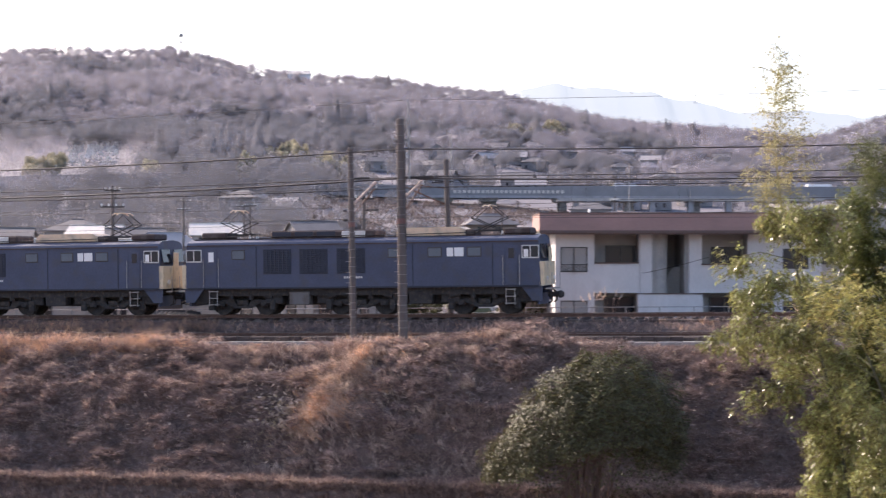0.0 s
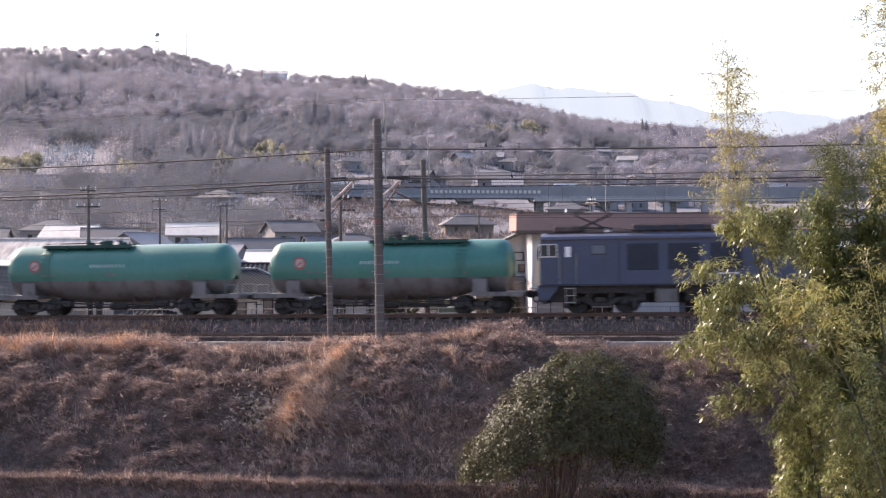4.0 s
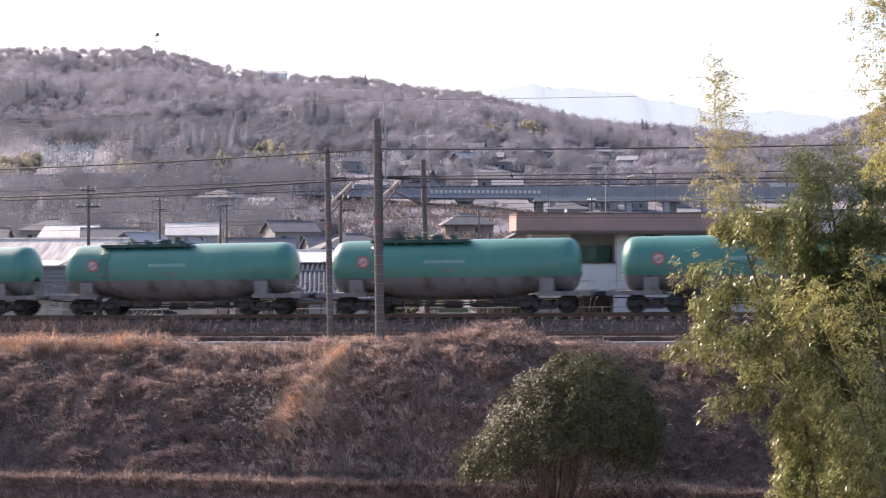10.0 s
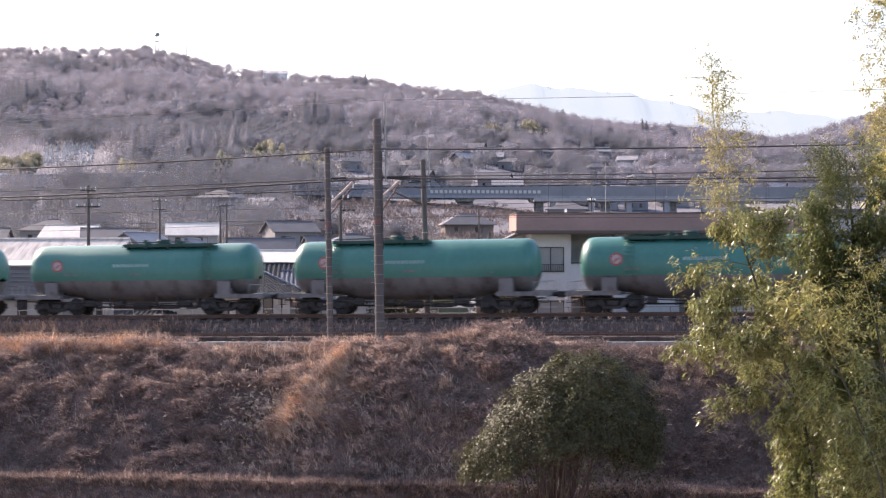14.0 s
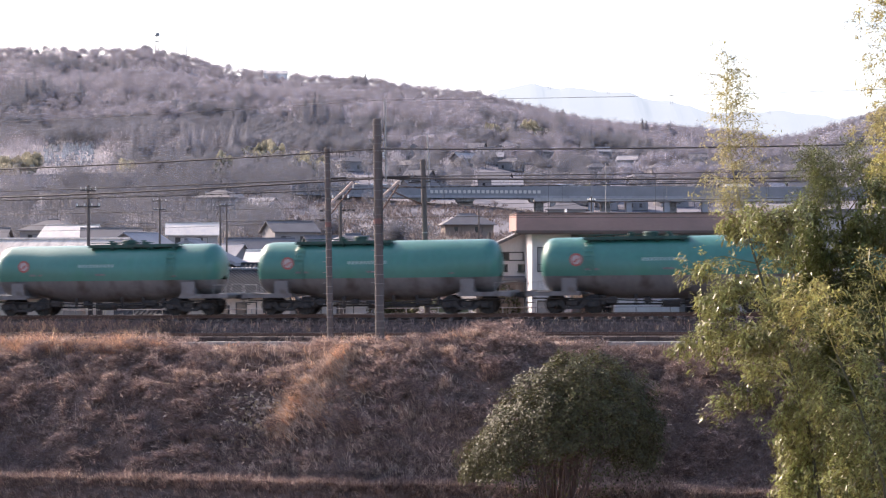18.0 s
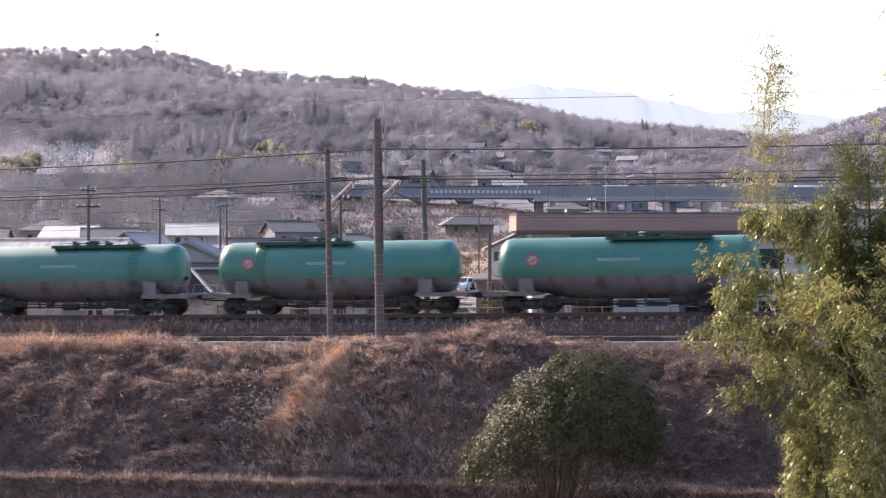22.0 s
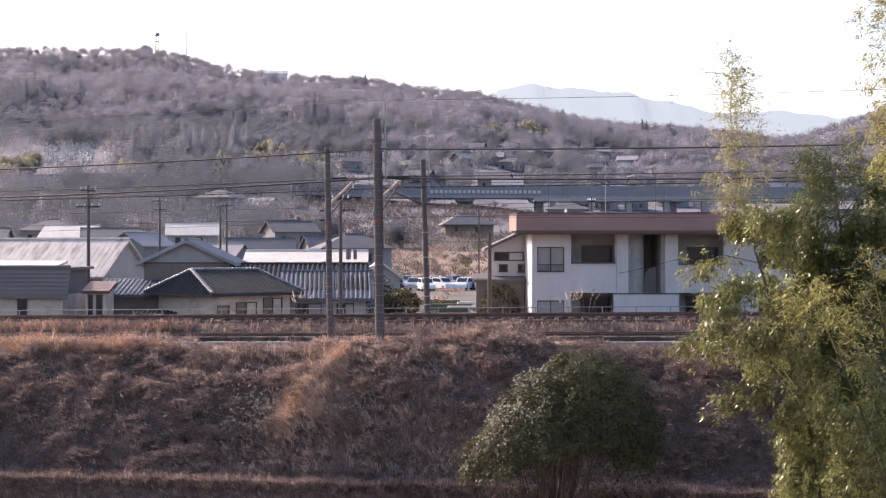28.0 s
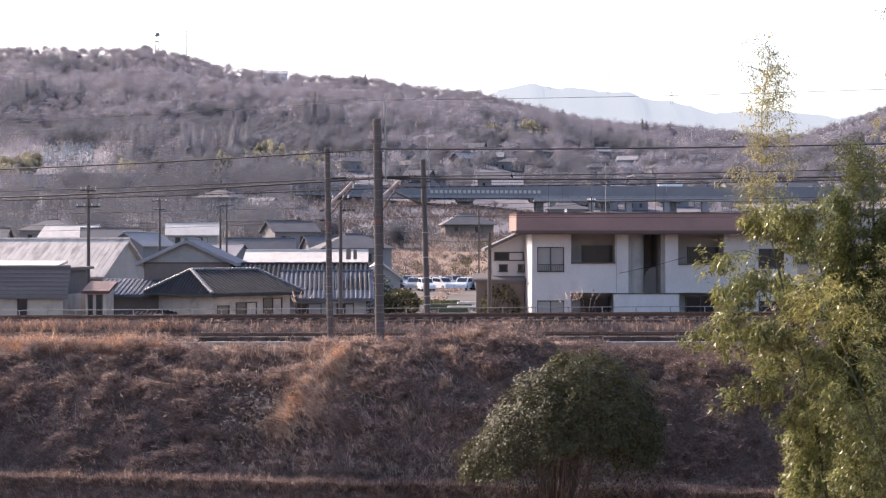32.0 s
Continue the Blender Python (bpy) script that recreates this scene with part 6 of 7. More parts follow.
# masts on the ridge
for x, y, h, lab in ((-167, 902, 12.0, "small steel lattice tower on the ridge"), (-150, 902, 19.0, "thin radio mast on the ridge")):
    m = thing("radio_mast", pose(x, y, ground_z(x, y)), lab, "radio mast")
    w = 0.9 if h < 15 else 0.22
    for sx, sy in ((-1, -1), (1, -1), (1, 1), (-1, 1)):
        part("leg", Geo().tube((sx * w, sy * w, -1), (sx * w * 0.6, sy * w * 0.6, h), 0.2, seg=4), M["steel"], m)
    part("bracing", Geo().line([((-1) ** i * w * 0.9, -w * 0.9, i * h / 9) for i in range(10)], 0.10, 4), M["steel"], m)
    if h < 15:
        part("platform", Geo().box((0, 0, h), (3.0, 3.0, 0.4)).box((0, 0, h * 0.7), (2.6, 2.6, 0.3)).box((0.4, 0, h + 0.9), (2.2, 0.6, 1.2)), M["steel"], m)
lodge = house("lodge", "pale low lodge on the ridge line", -96.5, 890, 5, 13, 8, 3.4, 1.8, "gable", "white", "whitemetal", base=ground_z(-96.5, 890) + 0.4, far=True)


# gravestones on the slope beyond the old town
def build_graves():
    random.seed(3)
    g = Geo()
    for _ in range(190):
        y = random.choice((492, 501, 510, 519, 528, 537, 546, 555, 564)) + random.uniform(-2, 2)
        x = random.uniform(-0.258, -0.226) * y
        z = ground_z(x, y)
        h = random.uniform(0.6, 1.5)
        m = Matrix.Rotation(random.uniform(0, 3), 3, "Z")
        g.box((x, y, z + 0.15), (0.9, 0.9, 0.3), m).box((x, y, z + 0.3 + h / 2), (0.35, 0.35, h), m)
    thing("gravestones", Matrix.Identity(4), "rows of small grey gravestones on the slope", "gravestones", kind="stuff", geo=g, material=M["stone"])


build_graves()


# lattice pylons on the far mountains
for u, h in ((0.0688, 42), (0.107, 52), (0.148, 34), (0.211, 36)):
    x, y = u * 4150, 4150
    py = thing("pylon", pose(x, y, (lerp_table(FAR, u) - 3) * 1.05 - 12), "tiny lattice pylon on the far mountains", "pylon", "pylons on the mountains")
    for sx in (-1, 1):
        part("leg", Geo().tube((sx * 3, 0, 0), (sx * 0.4, 0, h), 0.7, 0.4, seg=4), M["steel"], py)
    for q in (0.7, 0.85):
        part("arm", Geo().tube((-5, 0, h * q), (5, 0, h * q), 0.4, seg=4), M["steel"], py)


# plumes of pampas grass by the fence
random.seed(44)
for s_, n_, k in ((5.2, 4.7, 7), (6.0, 4.9, 6), (-8.5, 4.8, 5), (15.5, -5.9, 5)):
    b = tp(s_, n_, 0)
    b.z = ground_z(b.x, b.y)
    pg = thing("pampas_grass", Matrix.Translation(b), "dry pampas grass with pale plumes", "pampas grass", "pampas clumps by the track")
    for _ in range(k):
        h = random.uniform(1.3, 1.9)
        dx, dy = random.uniform(-0.5, 0.5), random.uniform(-0.3, 0.3)
        part("stalk", Geo().line([(dx * 0.2, dy * 0.2, 0), (dx * 0.6, dy, h * 0.6), (dx, dy, h)], 0.008, 4, 0.004), M["straw"], pg)
        g = Geo()
        for _i in range(30):
            t = random.random()
            leaf_p = Vector((dx * (1 + 0.4 * t), dy, h - 0.1 + 0.3 * t))
            a = random.uniform(0, 6.283)
            g.add([leaf_p, leaf_p + Vector((0.03, 0.01, 0.02)), leaf_p + Vector((0.14 * math.cos(a) * (1 - t) + 0.06, 0.1 * math.sin(a), 0.09))], [(0, 1, 2)])
        part("plume", g, M["bleached"], pg)


# ---- dry grass of the bank ----
UP = Vector((0, 0, 1))
SLOPE = (Vector((0, 0, 0.8)) - E_N * 0.6).normalized()


def tuft(g, p, n, length, width, lean, fall, curl=0.5, up=UP):
    """Blades spreading from p; fall: bend towards a side."""
    for _ in range(n):
        a = random.uniform(0, 6.283)
        L = length * random.uniform(0.55, 1.2)
        out = Vector((math.cos(a), math.sin(a), 0)) * lean * random.uniform(0.3, 1.2) + fall
        d1 = (out + up).normalized() * L * 0.6
        d2 = (out * (1 + curl * 2) + up * (1 - curl)).normalized() * L * 0.5
        s = Vector((-math.sin(a + 0.5), math.cos(a + 0.5), 0)) * width * 0.5
        q = p + Vector((random.uniform(-0.08, 0.08), random.uniform(-0.08, 0.08), -0.03))
        g.add([q - s, q + s, q + d1 + s * 0.8, q + d1 - s * 0.8, q + d1 + d2], [(0, 1, 2, 3), (3, 2, 4)])


def mat(g, p, n, length, width, out):
    """Short matted blades that lie over from p, each one thin triangle."""
    for _ in range(n):
        d = Vector((random.gauss(out.x, 0.7), random.gauss(out.y, 0.7), random.gauss(0.35, 0.4))).normalized() * length * random.uniform(0.5, 1.2)
        w = d.cross(Vector((random.gauss(0, 1), random.gauss(0, 1), random.gauss(0, 1)))).normalized() * width * 0.5
        q = p + Vector((random.uniform(-0.12, 0.12), random.uniform(-0.12, 0.12), random.uniform(-0.04, 0.06)))
        g.add([q - w, q + w, q + d], [(0, 1, 2)])


def on_ground(s, n):
    p = tp(s, n, 0)
    p.z = ground_z(p.x, p.y)
    return p


def build_grass():
    random.seed(8)
    dead, straw, reed, pale, bleach, brush = Geo(), Geo(), Geo(), Geo(), Geo(), Geo()
    down = -E_N
    for _ in range(40000):
        s, n = random.uniform(-27, 20), random.uniform(-12.8, -5.9)
        k = noise.noise(Vector((s * 0.3, n * 0.35, 11))) + 0.5 * noise.noise(Vector((s * 1.1, n * 1.1, 2)))
        p = on_ground(s, n) + Vector((0, 0, 0.04))
        thick = step(3.5, 7.0, s) * step(-11.6, -11.0, n) * (1 - step(-8.0, -7.2, n))
        g = brush if random.random() < 0.75 * thick + 0.12 else dead if random.random() < (0.95 if s < -5 else 0.88) - 0.35 * k else (straw if random.random() < 0.85 else bleach)
        mat(g, p, 9, random.uniform(0.13, 0.32), 0.030, down * random.uniform(-0.4, 0.6) + E_S * random.uniform(-0.9, 0.9))
    # shaggy heads of matted grass, thick on the lower bank
    for _ in range(620):
        s, n = random.uniform(-27, 20), random.uniform(-12.0, -6.6)
        r = random.choice((0.3, 0.45, 0.7)) * random.uniform(0.7, 1.25)
        c = on_ground(s, n)
        tone = random.random()
        for _i in range(int(110 * r)):
            a, t = random.uniform(0, 6.283), random.random() ** 0.5
            p = c + E_S * (r * t * math.cos(a)) + E_N * (r * 0.7 * t * math.sin(a)) + Vector((0, 0, r * 0.9 * (1 - t ** 3) + 0.04))
            out = E_S * math.cos(a) * t + E_N * math.sin(a) * t + down * 0.5 - E_S * 0.2
            mat(straw if random.random() < (0.15 + 0.4 * tone) * (1 - 0.8 * step(3, 7, s)) * (0.6 if s < -5.5 else 1) else brush if random.random() < 0.12 + 0.6 * step(3, 7, s) else dead, p, 5, 0.12 + r * 0.3, 0.026, out * 0.9)
    # hummocks of fine arching grass that hang downhill
    for i in range(130):
        s, n = random.uniform(-26, 19), random.uniform(-11.4, -6.4)
        side = E_S * random.uniform(-0.6, 0.6)
        for _ in range(5):
            p = on_ground(s + random.gauss(0, 0.22), n + random.gauss(0, 0.15)) + Vector((0, 0, 0.12))
            tuft((straw if random.random() < 0.7 else dead) if s < 5 else (dead if random.random() < 0.5 else brush), p, 14, random.uniform(0.4, 0.75), 0.02, 0.8, down * 0.9 + side, 0.95)
    # brush: thin bare twigs in tangles
    for _ in range(2600):
        s, n = random.uniform(-27, 20), random.uniform(-12.2, -6.2)
        tuft((bleach if random.random() < 0.2 else dead) if s < 5 else (dead if random.random() < 0.3 else brush), on_ground(s, n), 5, random.uniform(0.5, 0.9), 0.017, 1.6, down * 0.4, 0.3)
    # orange swathe running down from the near poles, with paler blades for the sun on it
    for _ in range(3600):
        t = random.random() ** 0.7
        s, n = -1.5 - 1.9 * t ** 1.1 + 0.35 * math.sin(9 * t) + random.gauss(0, 0.55 + 0.25 * t), -6.1 - 4.3 * t + random.gauss(0, 0.4)
        if noise.noise(Vector((s * 1.2, n * 1.2, 6))) < -0.14 + 0.32 * math.exp(-((t - 0.5) / 0.16) ** 2) + 0.1 * t:
            continue
        tuft((reed, bleach if t > 0.6 else reed, bleach if t > 0.4 else reed, bleach)[random.randrange(4)], on_ground(s, n) + Vector((0, 0, 0.1)), 7, random.uniform(0.4, 0.95), 0.024, 0.8, down * 0.4 - E_S * 0.7, 0.85)
    for _ in range(420):
        s, n = random.gauss(-3.6, 0.5), random.gauss(-10.1, 0.5)
        tuft(bleach if random.random() < 0.6 else reed, on_ground(s, n) + Vector((0, 0, 0.1)), 7, random.uniform(0.35, 0.7), 0.026, 0.9, down * 0.3 - E_S * 0.3, 0.8)
    # tussocks that arch over and throw a shade under them
    for _ in range(46):
        s0, n0 = random.uniform(-9, 5), random.uniform(-10.8, -6.6)
        # some tussocks take the paler grass as if sunlit
        lit = random.random()
        for _i in range(26):
            p = on_ground(s0 + random.gauss(0, 0.2), n0 + random.gauss(0, 0.12)) + Vector((0, 0, 0.22))
            tuft((bleach if lit > 0.55 else straw) if random.random() < 0.55 else dead, p, 7, random.uniform(0.35, 0.7), 0.02, 0.55, down * 0.75 + E_S * random.uniform(-0.6, 0.2), 1.0)
    # pale stalks that hook over, and curled dry leaves caught among them
    for _ in range(240):
        p = on_ground(random.gauss(-3.6, 2.2), random.uniform(-10.9, -6.4)) + Vector((0, 0, 0.15))
        h, sway = random.uniform(0.25, 0.6), E_S * random.uniform(-0.35, 0.35) + down * random.uniform(0.05, 0.3)
        bleach.line([p, p + Vector((0, 0, h)) + sway * 0.4, p + Vector((0, 0, h * 1.1)) + sway, p + Vector((0, 0, h * 0.75)) + sway * 1.6], 0.009, 4, 0.005)
    for _ in range(420):
        wide = random.random() < 0.3
        p = on_ground(random.uniform(-12, 8) if wide else random.gauss(-5.0, 0.9), random.uniform(-11, -6.4) if wide else random.gauss(-9.7, 0.7)) + Vector((0, 0, random.uniform(0.2, 0.5)))
        d = Vector((random.gauss(0, 1), random.gauss(0, 0.6), random.gauss(0.2, 0.5))).normalized() * random.uniform(0.06, 0.13)
        w = d.cross(down + Vector((random.gauss(0, 0.5), 0, random.gauss(0, 0.5)))).normalized() * d.length * 0.45
        c = down * d.length * 0.25
        bleach.add([p - d, p - w, p + c, p + w, p + d], [(0, 1, 2), (0, 2, 3), (4, 2, 1), (4, 3, 2)])
    # longer pale grass at the foot of the bank, its paleness standing for light there
    for _ in range(900):
        s, n = random.uniform(-6.5, 4.0), random.uniform(-11.9, -10.3)
        tuft(bleach if random.random() < 0.45 else straw, on_ground(s, n) + Vector((0, 0, 0.06)), 7, random.uniform(0.3, 0.6), 0.022, 0.9, down * 0.4 - E_S * 0.3, 0.8)
    # tall grass along the top
    for _ in range(2300):
        s, n = random.uniform(-24.5, -10.6), random.uniform(-7.0, -5.75)
        edge = min(1, (s + 24.5) / 1.5, (-10.6 - s) / 1.6) * (0.55 + 0.9 * max(0, noise.noise(Vector((s * 0.9, n * 1.5, 15))) + 0.35))
        tuft((reed, reed, straw, dead)[random.randrange(4)], on_ground(s, n), 8, (0.4 + 0.5 * edge) * random.uniform(0.5, 1.25), 0.018, random.uniform(0.4, 1.1), E_S * random.uniform(-0.4, 0.2), 0.5)
    for _ in range(1700):
        s, n = random.uniform(-4.2, 8.0), random.uniform(-7.4, -6.0)
        tuft((reed, straw, bleach)[random.randrange(3)], on_ground(s, n), 8, random.uniform(0.3, 0.85) * (1 - 0.35 * step(2, 7, s)), 0.016, 0.45, Vector((0, 0, 0)), 0.35)
    for _ in range(1500):
        s, n = random.uniform(-9, 15), random.uniform(-6.9, -5.8)
        big = 0.8 + 0.8 * max(0, noise.noise(Vector((s * 0.7, 0, 4))))
        tuft(straw if random.random() < 0.8 else reed, on_ground(s, n), 7, random.uniform(0.16, 0.34) * big, 0.017, 0.55, Vector((0, 0, 0)), 0.45)
    # weeds between the tracks and beyond them
    for _ in range(2400):
        s, n = random.uniform(-26, 16), random.choice((random.uniform(-2.6, -1.5), random.uniform(2.2, 4.4)))
        tuft(dead if random.random() < 0.6 else straw, on_ground(s, n), 7, random.uniform(0.1, 0.26) if n < 0 else random.uniform(0.25, 0.5), 0.02, 0.7, Vector((0, 0, 0)), 0.4)
    for _ in range(1300):
        s = random.uniform(-26, 16)
        tuft(reed if random.random() < 0.1 else dead, on_ground(s, random.uniform(-2.6, -1.85)), 4, random.uniform(0.22, 0.5), 0.013, 0.5, Vector((0, 0, 0)), 0.4)
    for _ in range(900):
        s = random.uniform(-26, -11.5)
        tuft(reed if random.random() < 0.3 else dead, on_ground(s, random.uniform(-2.6, -1.85)), 6, random.uniform(0.3, 0.6), 0.015, 0.6, Vector((0, 0, 0)), 0.5)
    # pale big dead leaves
    for _ in range(150):
        t = random.random()
        s, n = -5.0 - 1.0 * t + random.gauss(0, 0.8), -9.2 - 1.3 * t + random.gauss(0, 0.7)
        p = on_ground(s, n) + Vector((0, 0, random.uniform(0.15, 0.4)))
        cluster_at(p, (0.1, 0.1, 0.1), 2, 0.2, pale)
    for _ in range(60):
        p = on_ground(random.uniform(-24, 16), random.uniform(-11.5, -6.5)) + Vector((0, 0, 0.25))
        cluster_at(p, (0.08, 0.08, 0.08), 1, 0.16, pale)
    # terrace edge before the bank
    for _ in range(9000):
        s, n = random.uniform(-24, 17), random.choice((random.uniform(-14.4, -12.9), random.uniform(-14.2, -12.9), random.uniform(-13.1, -12.7), random.uniform(-12.9, -12.0)))
        tuft(dead if random.random() < 0.6 else straw, on_ground(s, n) + Vector((0, 0, 0.04)), 8, random.uniform(0.22, 0.55), 0.022, 0.8, down * 0.8, 0.8)
    for name, g, m, lab in (("matted_grass", dead, "dead", "matted dull brown withered grass on the bank"), ("dry_grass", straw, "straw", "tufts of dry straw-brown grass on the bank"),
                            ("tall_grass", reed, "reed", "tall orange-brown dry grass along the bank top"), ("bleached_grass", bleach, "bleached", "bleached pale dry grass tufts, some paled for sunlight"), ("dead_leaves", pale, "pale", "pale curled dead leaves caught in the grass"),
                            ("dark_brush", brush, "brush", "dark tangled dead brush hanging on the steep bank")):
        thing(name, Matrix.Identity(4), lab, "grass", kind="stuff", geo=g, material=M[m])


build_grass()


# ---- round evergreen bush with many stems ----
def leaf(g, p, d, L, w, droop=0.0):
    """A folded pointed leaf from p along d."""
    d = d.normalized()
    s = d.cross(Vector((random.uniform(-0.5, 0.5), random.uniform(-0.5, 0.5), 1))).normalized() * w * 0.5
    m = p + d * L * 0.45
    t = p + d * L - Vector((0, 0, droop * L))
    g.add([p, m - s, t, m + s], [(0, 1, 2), (0, 2, 3)])


def flat_leaf(g, p, d, nrm, L, w):
    """A leaf from p along d that lies square to nrm."""
    d = d.normalized()
    s = nrm.cross(d).normalized() * w * 0.5
    g.add([p, p + d * L * 0.45 - s, p + d * L - nrm * L * 0.12, p + d * L * 0.45 + s], [(0, 1, 2), (0, 2, 3)])


def build_bush():
    random.seed(14)
    x, y = 3.95, 53.0
    gz = ground_z(x, y)
    root = thing("evergreen_bush", pose(x, y, gz), "large rounded dark evergreen bush with many thin stems", "bush")
    cz = -4.6 - gz
    leaves = Geo()
    for _ in range(88000):
        v = Vector((random.gauss(0, 1), random.gauss(0, 1), random.gauss(0, 1))).normalized()
        hem = -0.10 + 0.36 * step(-0.9, -0.1, v.x) - 0.22 * step(0.45, 0.9, v.x) + 0.16 * noise.noise(v * 4)
        if v.z < -0.14 or v.z < hem and random.random() < 0.93:
            continue
        lump = 1 + 0.12 * noise.noise(v * 3.1 + Vector((5, 0, 0))) + 0.14 * noise.noise(v * 7)
        r = random.choice((random.uniform(0.93, 1.02), random.uniform(0.93, 1.02), random.uniform(0.6, 0.95)))
        p = Vector((v.x * 3.35, v.y * 2.7, v.z * 3.95 * (1 - 0.10 * max(0, -v.x)))) * r * lump + Vector((0, 0, cz))
        nrm = (v + Vector((random.gauss(0, 0.33), random.gauss(0, 0.33), random.gauss(0.1, 0.33)))).normalized()
        d = nrm.cross(Vector((random.gauss(0, 1), random.gauss(0, 1), random.gauss(0, 1))))
        p.x = p.x * (1 + 0.14 * max(0.0, v.z)) + 0.62 * max(0.0, v.z) + 1.5 * max(0.0, v.z) ** 1.2 * max(0.0, -v.x)
        flat_leaf(leaves, p, d, nrm, random.uniform(0.09, 0.155), random.uniform(0.05, 0.08))
    part("crown", leaves, M["bushleaf"], root)
    for i in range(70):
        a, t = random.uniform(0, 6.283), random.uniform(0.1, 1)
        b = Vector((0.5 * t * math.cos(a), 0.4 * t * math.sin(a), -0.2))
        e = Vector((2.0 * t * math.cos(a), 1.7 * t * math.sin(a), cz + random.uniform(0.8, 2.6)))
        m1 = b.lerp(e, 0.4) + Vector((random.uniform(-0.15, 0.15), random.uniform(-0.15, 0.15), 0.4))
        m2 = b.lerp(e, 0.75) + Vector((random.uniform(-0.15, 0.15), random.uniform(-0.15, 0.15), 0.3))
        part("stem", Geo().line([b, b.lerp(m1, 0.5), m1, m2, e], random.uniform(0.03, 0.06), 5, 0.012), M["bark"], root)


build_bush()


# thin saplings and a shrub by the track
def shrub(x, y, h, w, m, label, n):
    z = ground_z(x, y)
    root = thing("shrub", pose(x, y, z), label, "shrub")
    for i in range(5):
        part("stem", Geo().line([(0, 0, -0.1), (random.uniform(-0.2, 0.2) * w, random.uniform(-0.2, 0.2) * w, h * 0.4), (random.uniform(-0.5, 0.5) * w, random.uniform(-0.4, 0.4) * w, h * 0.85)], 0.03, 5, 0.01), M["bark"], root)
    g = Geo()
    cluster_at(Vector((0, 0, h * 0.6)), (w * 0.5, w * 0.5, h * 0.42), n, 0.17, g)
    part("crown", g, M[m], root)


# vegetable rows under pale netting beside the fence
for i, (x, y, w) in enumerate(((0.2, 122, 3.6), (2.2, 126, 3.8), (0.4, 131, 4.2), (2.9, 136, 3.4), (-0.6, 141, 4.4))):
    bed = thing("garden_row", pose(x, y, ground_z(x, y), 0, 0, 6), "low vegetable row under pale garden netting", "garden row", "vegetable rows")
    part("netting", Geo().prism([(-w / 2, 0), (w / 2, 0), (w / 2 - 0.1, 0.35), (-w / 2 + 0.1, 0.35)], -0.35, 0.35), M["whitemetal"] if i % 2 else M["green"], bed)
    for q in range(4):
        part("hoop", Geo().line([(-w / 2 + 0.2 + q * (w - 0.4) / 3, -0.37, 0), (-w / 2 + 0.2 + q * (w - 0.4) / 3, 0, 0.42), (-w / 2 + 0.2 + q * (w - 0.4) / 3, 0.37, 0)], 0.02, 4), M["steel"], bed)

random.seed(31)
shrub(3.0, 81.2, 3.1, 2.2, "bushleaf", "dark shrub beside the white house", 900)
shrub(-2.7, 98, 2.5, 2.6, "bushleaf", "low dark evergreen hedge shrub", 2600)
shrub(-4.2, 96, 3.6, 2.4, "bushleaf", "dark shrub behind the tiled house", 900)
shrub(-7.0, 210, 4.5, 6.0, "twig", "pale leafless shrub in the field", 1500)
for i in range(22):
    yy = random.uniform(100, 290)
    xx = random.uniform(-0.035, 0.032) * yy
    if 176 < yy < 210 and -8 < xx < 8:
        continue
    dark = random.random() < 0.35
    shrub(xx, yy, random.uniform(0.35, 0.8) if yy < 176 else random.uniform(1.5, 4.0), random.uniform(2, 5), "bushleaf" if dark else "straw", "low dark evergreen shrub in the field" if dark else "low tangle of withered brush in the field", 500)


# ---- bamboo that sways before the lens ----
BAMBOO = []


def along(pts, t):
    k = t * (len(pts) - 1)
    i = min(int(k), len(pts) - 2)
    return pts[i].lerp(pts[i + 1], k - i)


def sprays(g, pts, t0, t1, count, reach, leaves, side, sizes=(0.045, 0.085), hang=0.5, bias=1.0, nodes=0, twig=0.008):
    """Side branches, each with twigs that end in drooping fans of leaves."""
    for i in range(count):
        t = t0 + (t1 - t0) * ((i + random.random()) / count) ** bias
        t = min(1.0, (round(t * nodes) + random.uniform(-0.08, 0.08)) / nodes) if nodes else t
        b = along(pts, max(0.0, t))
        a = random.uniform(0, 6.283)
        d = Vector((math.cos(a) + side, 0.8 * math.sin(a), random.uniform(0.0, 0.6))).normalized()
        L = reach(t) * random.uniform(0.45, 1.0)
        path = [b, b + d * L * 0.5 + Vector((0, 0, 0.10 * L)), b + d * L * 0.85, b + d * L + Vector((0, 0, -hang * L * 0.3))]
        g.line(path, twig, 3, twig * 0.25)
        fans = max(2, leaves // 13)
        for f in range(fans):
            k = 0.3 + 0.7 * ((f + random.random()) / fans) ** 0.8
            q0 = along(path, k)
            q = q0 + Vector((random.gauss(0, 0.09), random.gauss(0, 0.09), random.gauss(-0.05, 0.09)))
            e = Vector((random.gauss(d.x * 0.6, 0.5), random.gauss(d.y * 0.5, 0.5), random.gauss(-hang * 0.7, 0.35)))
            g.line([q0, q], 0.003, 3, 0.0015)
            for _ in range(18):
                leaf(g, q + Vector((random.gauss(0, 0.035), random.gauss(0, 0.035), random.gauss(0, 0.035))), e + Vector((random.gauss(0, 0.6), random.gauss(0, 0.6), random.gauss(-0.1, 0.5))), random.uniform(*sizes), random.uniform(0.2, 0.36) * sizes[1], 0.15)


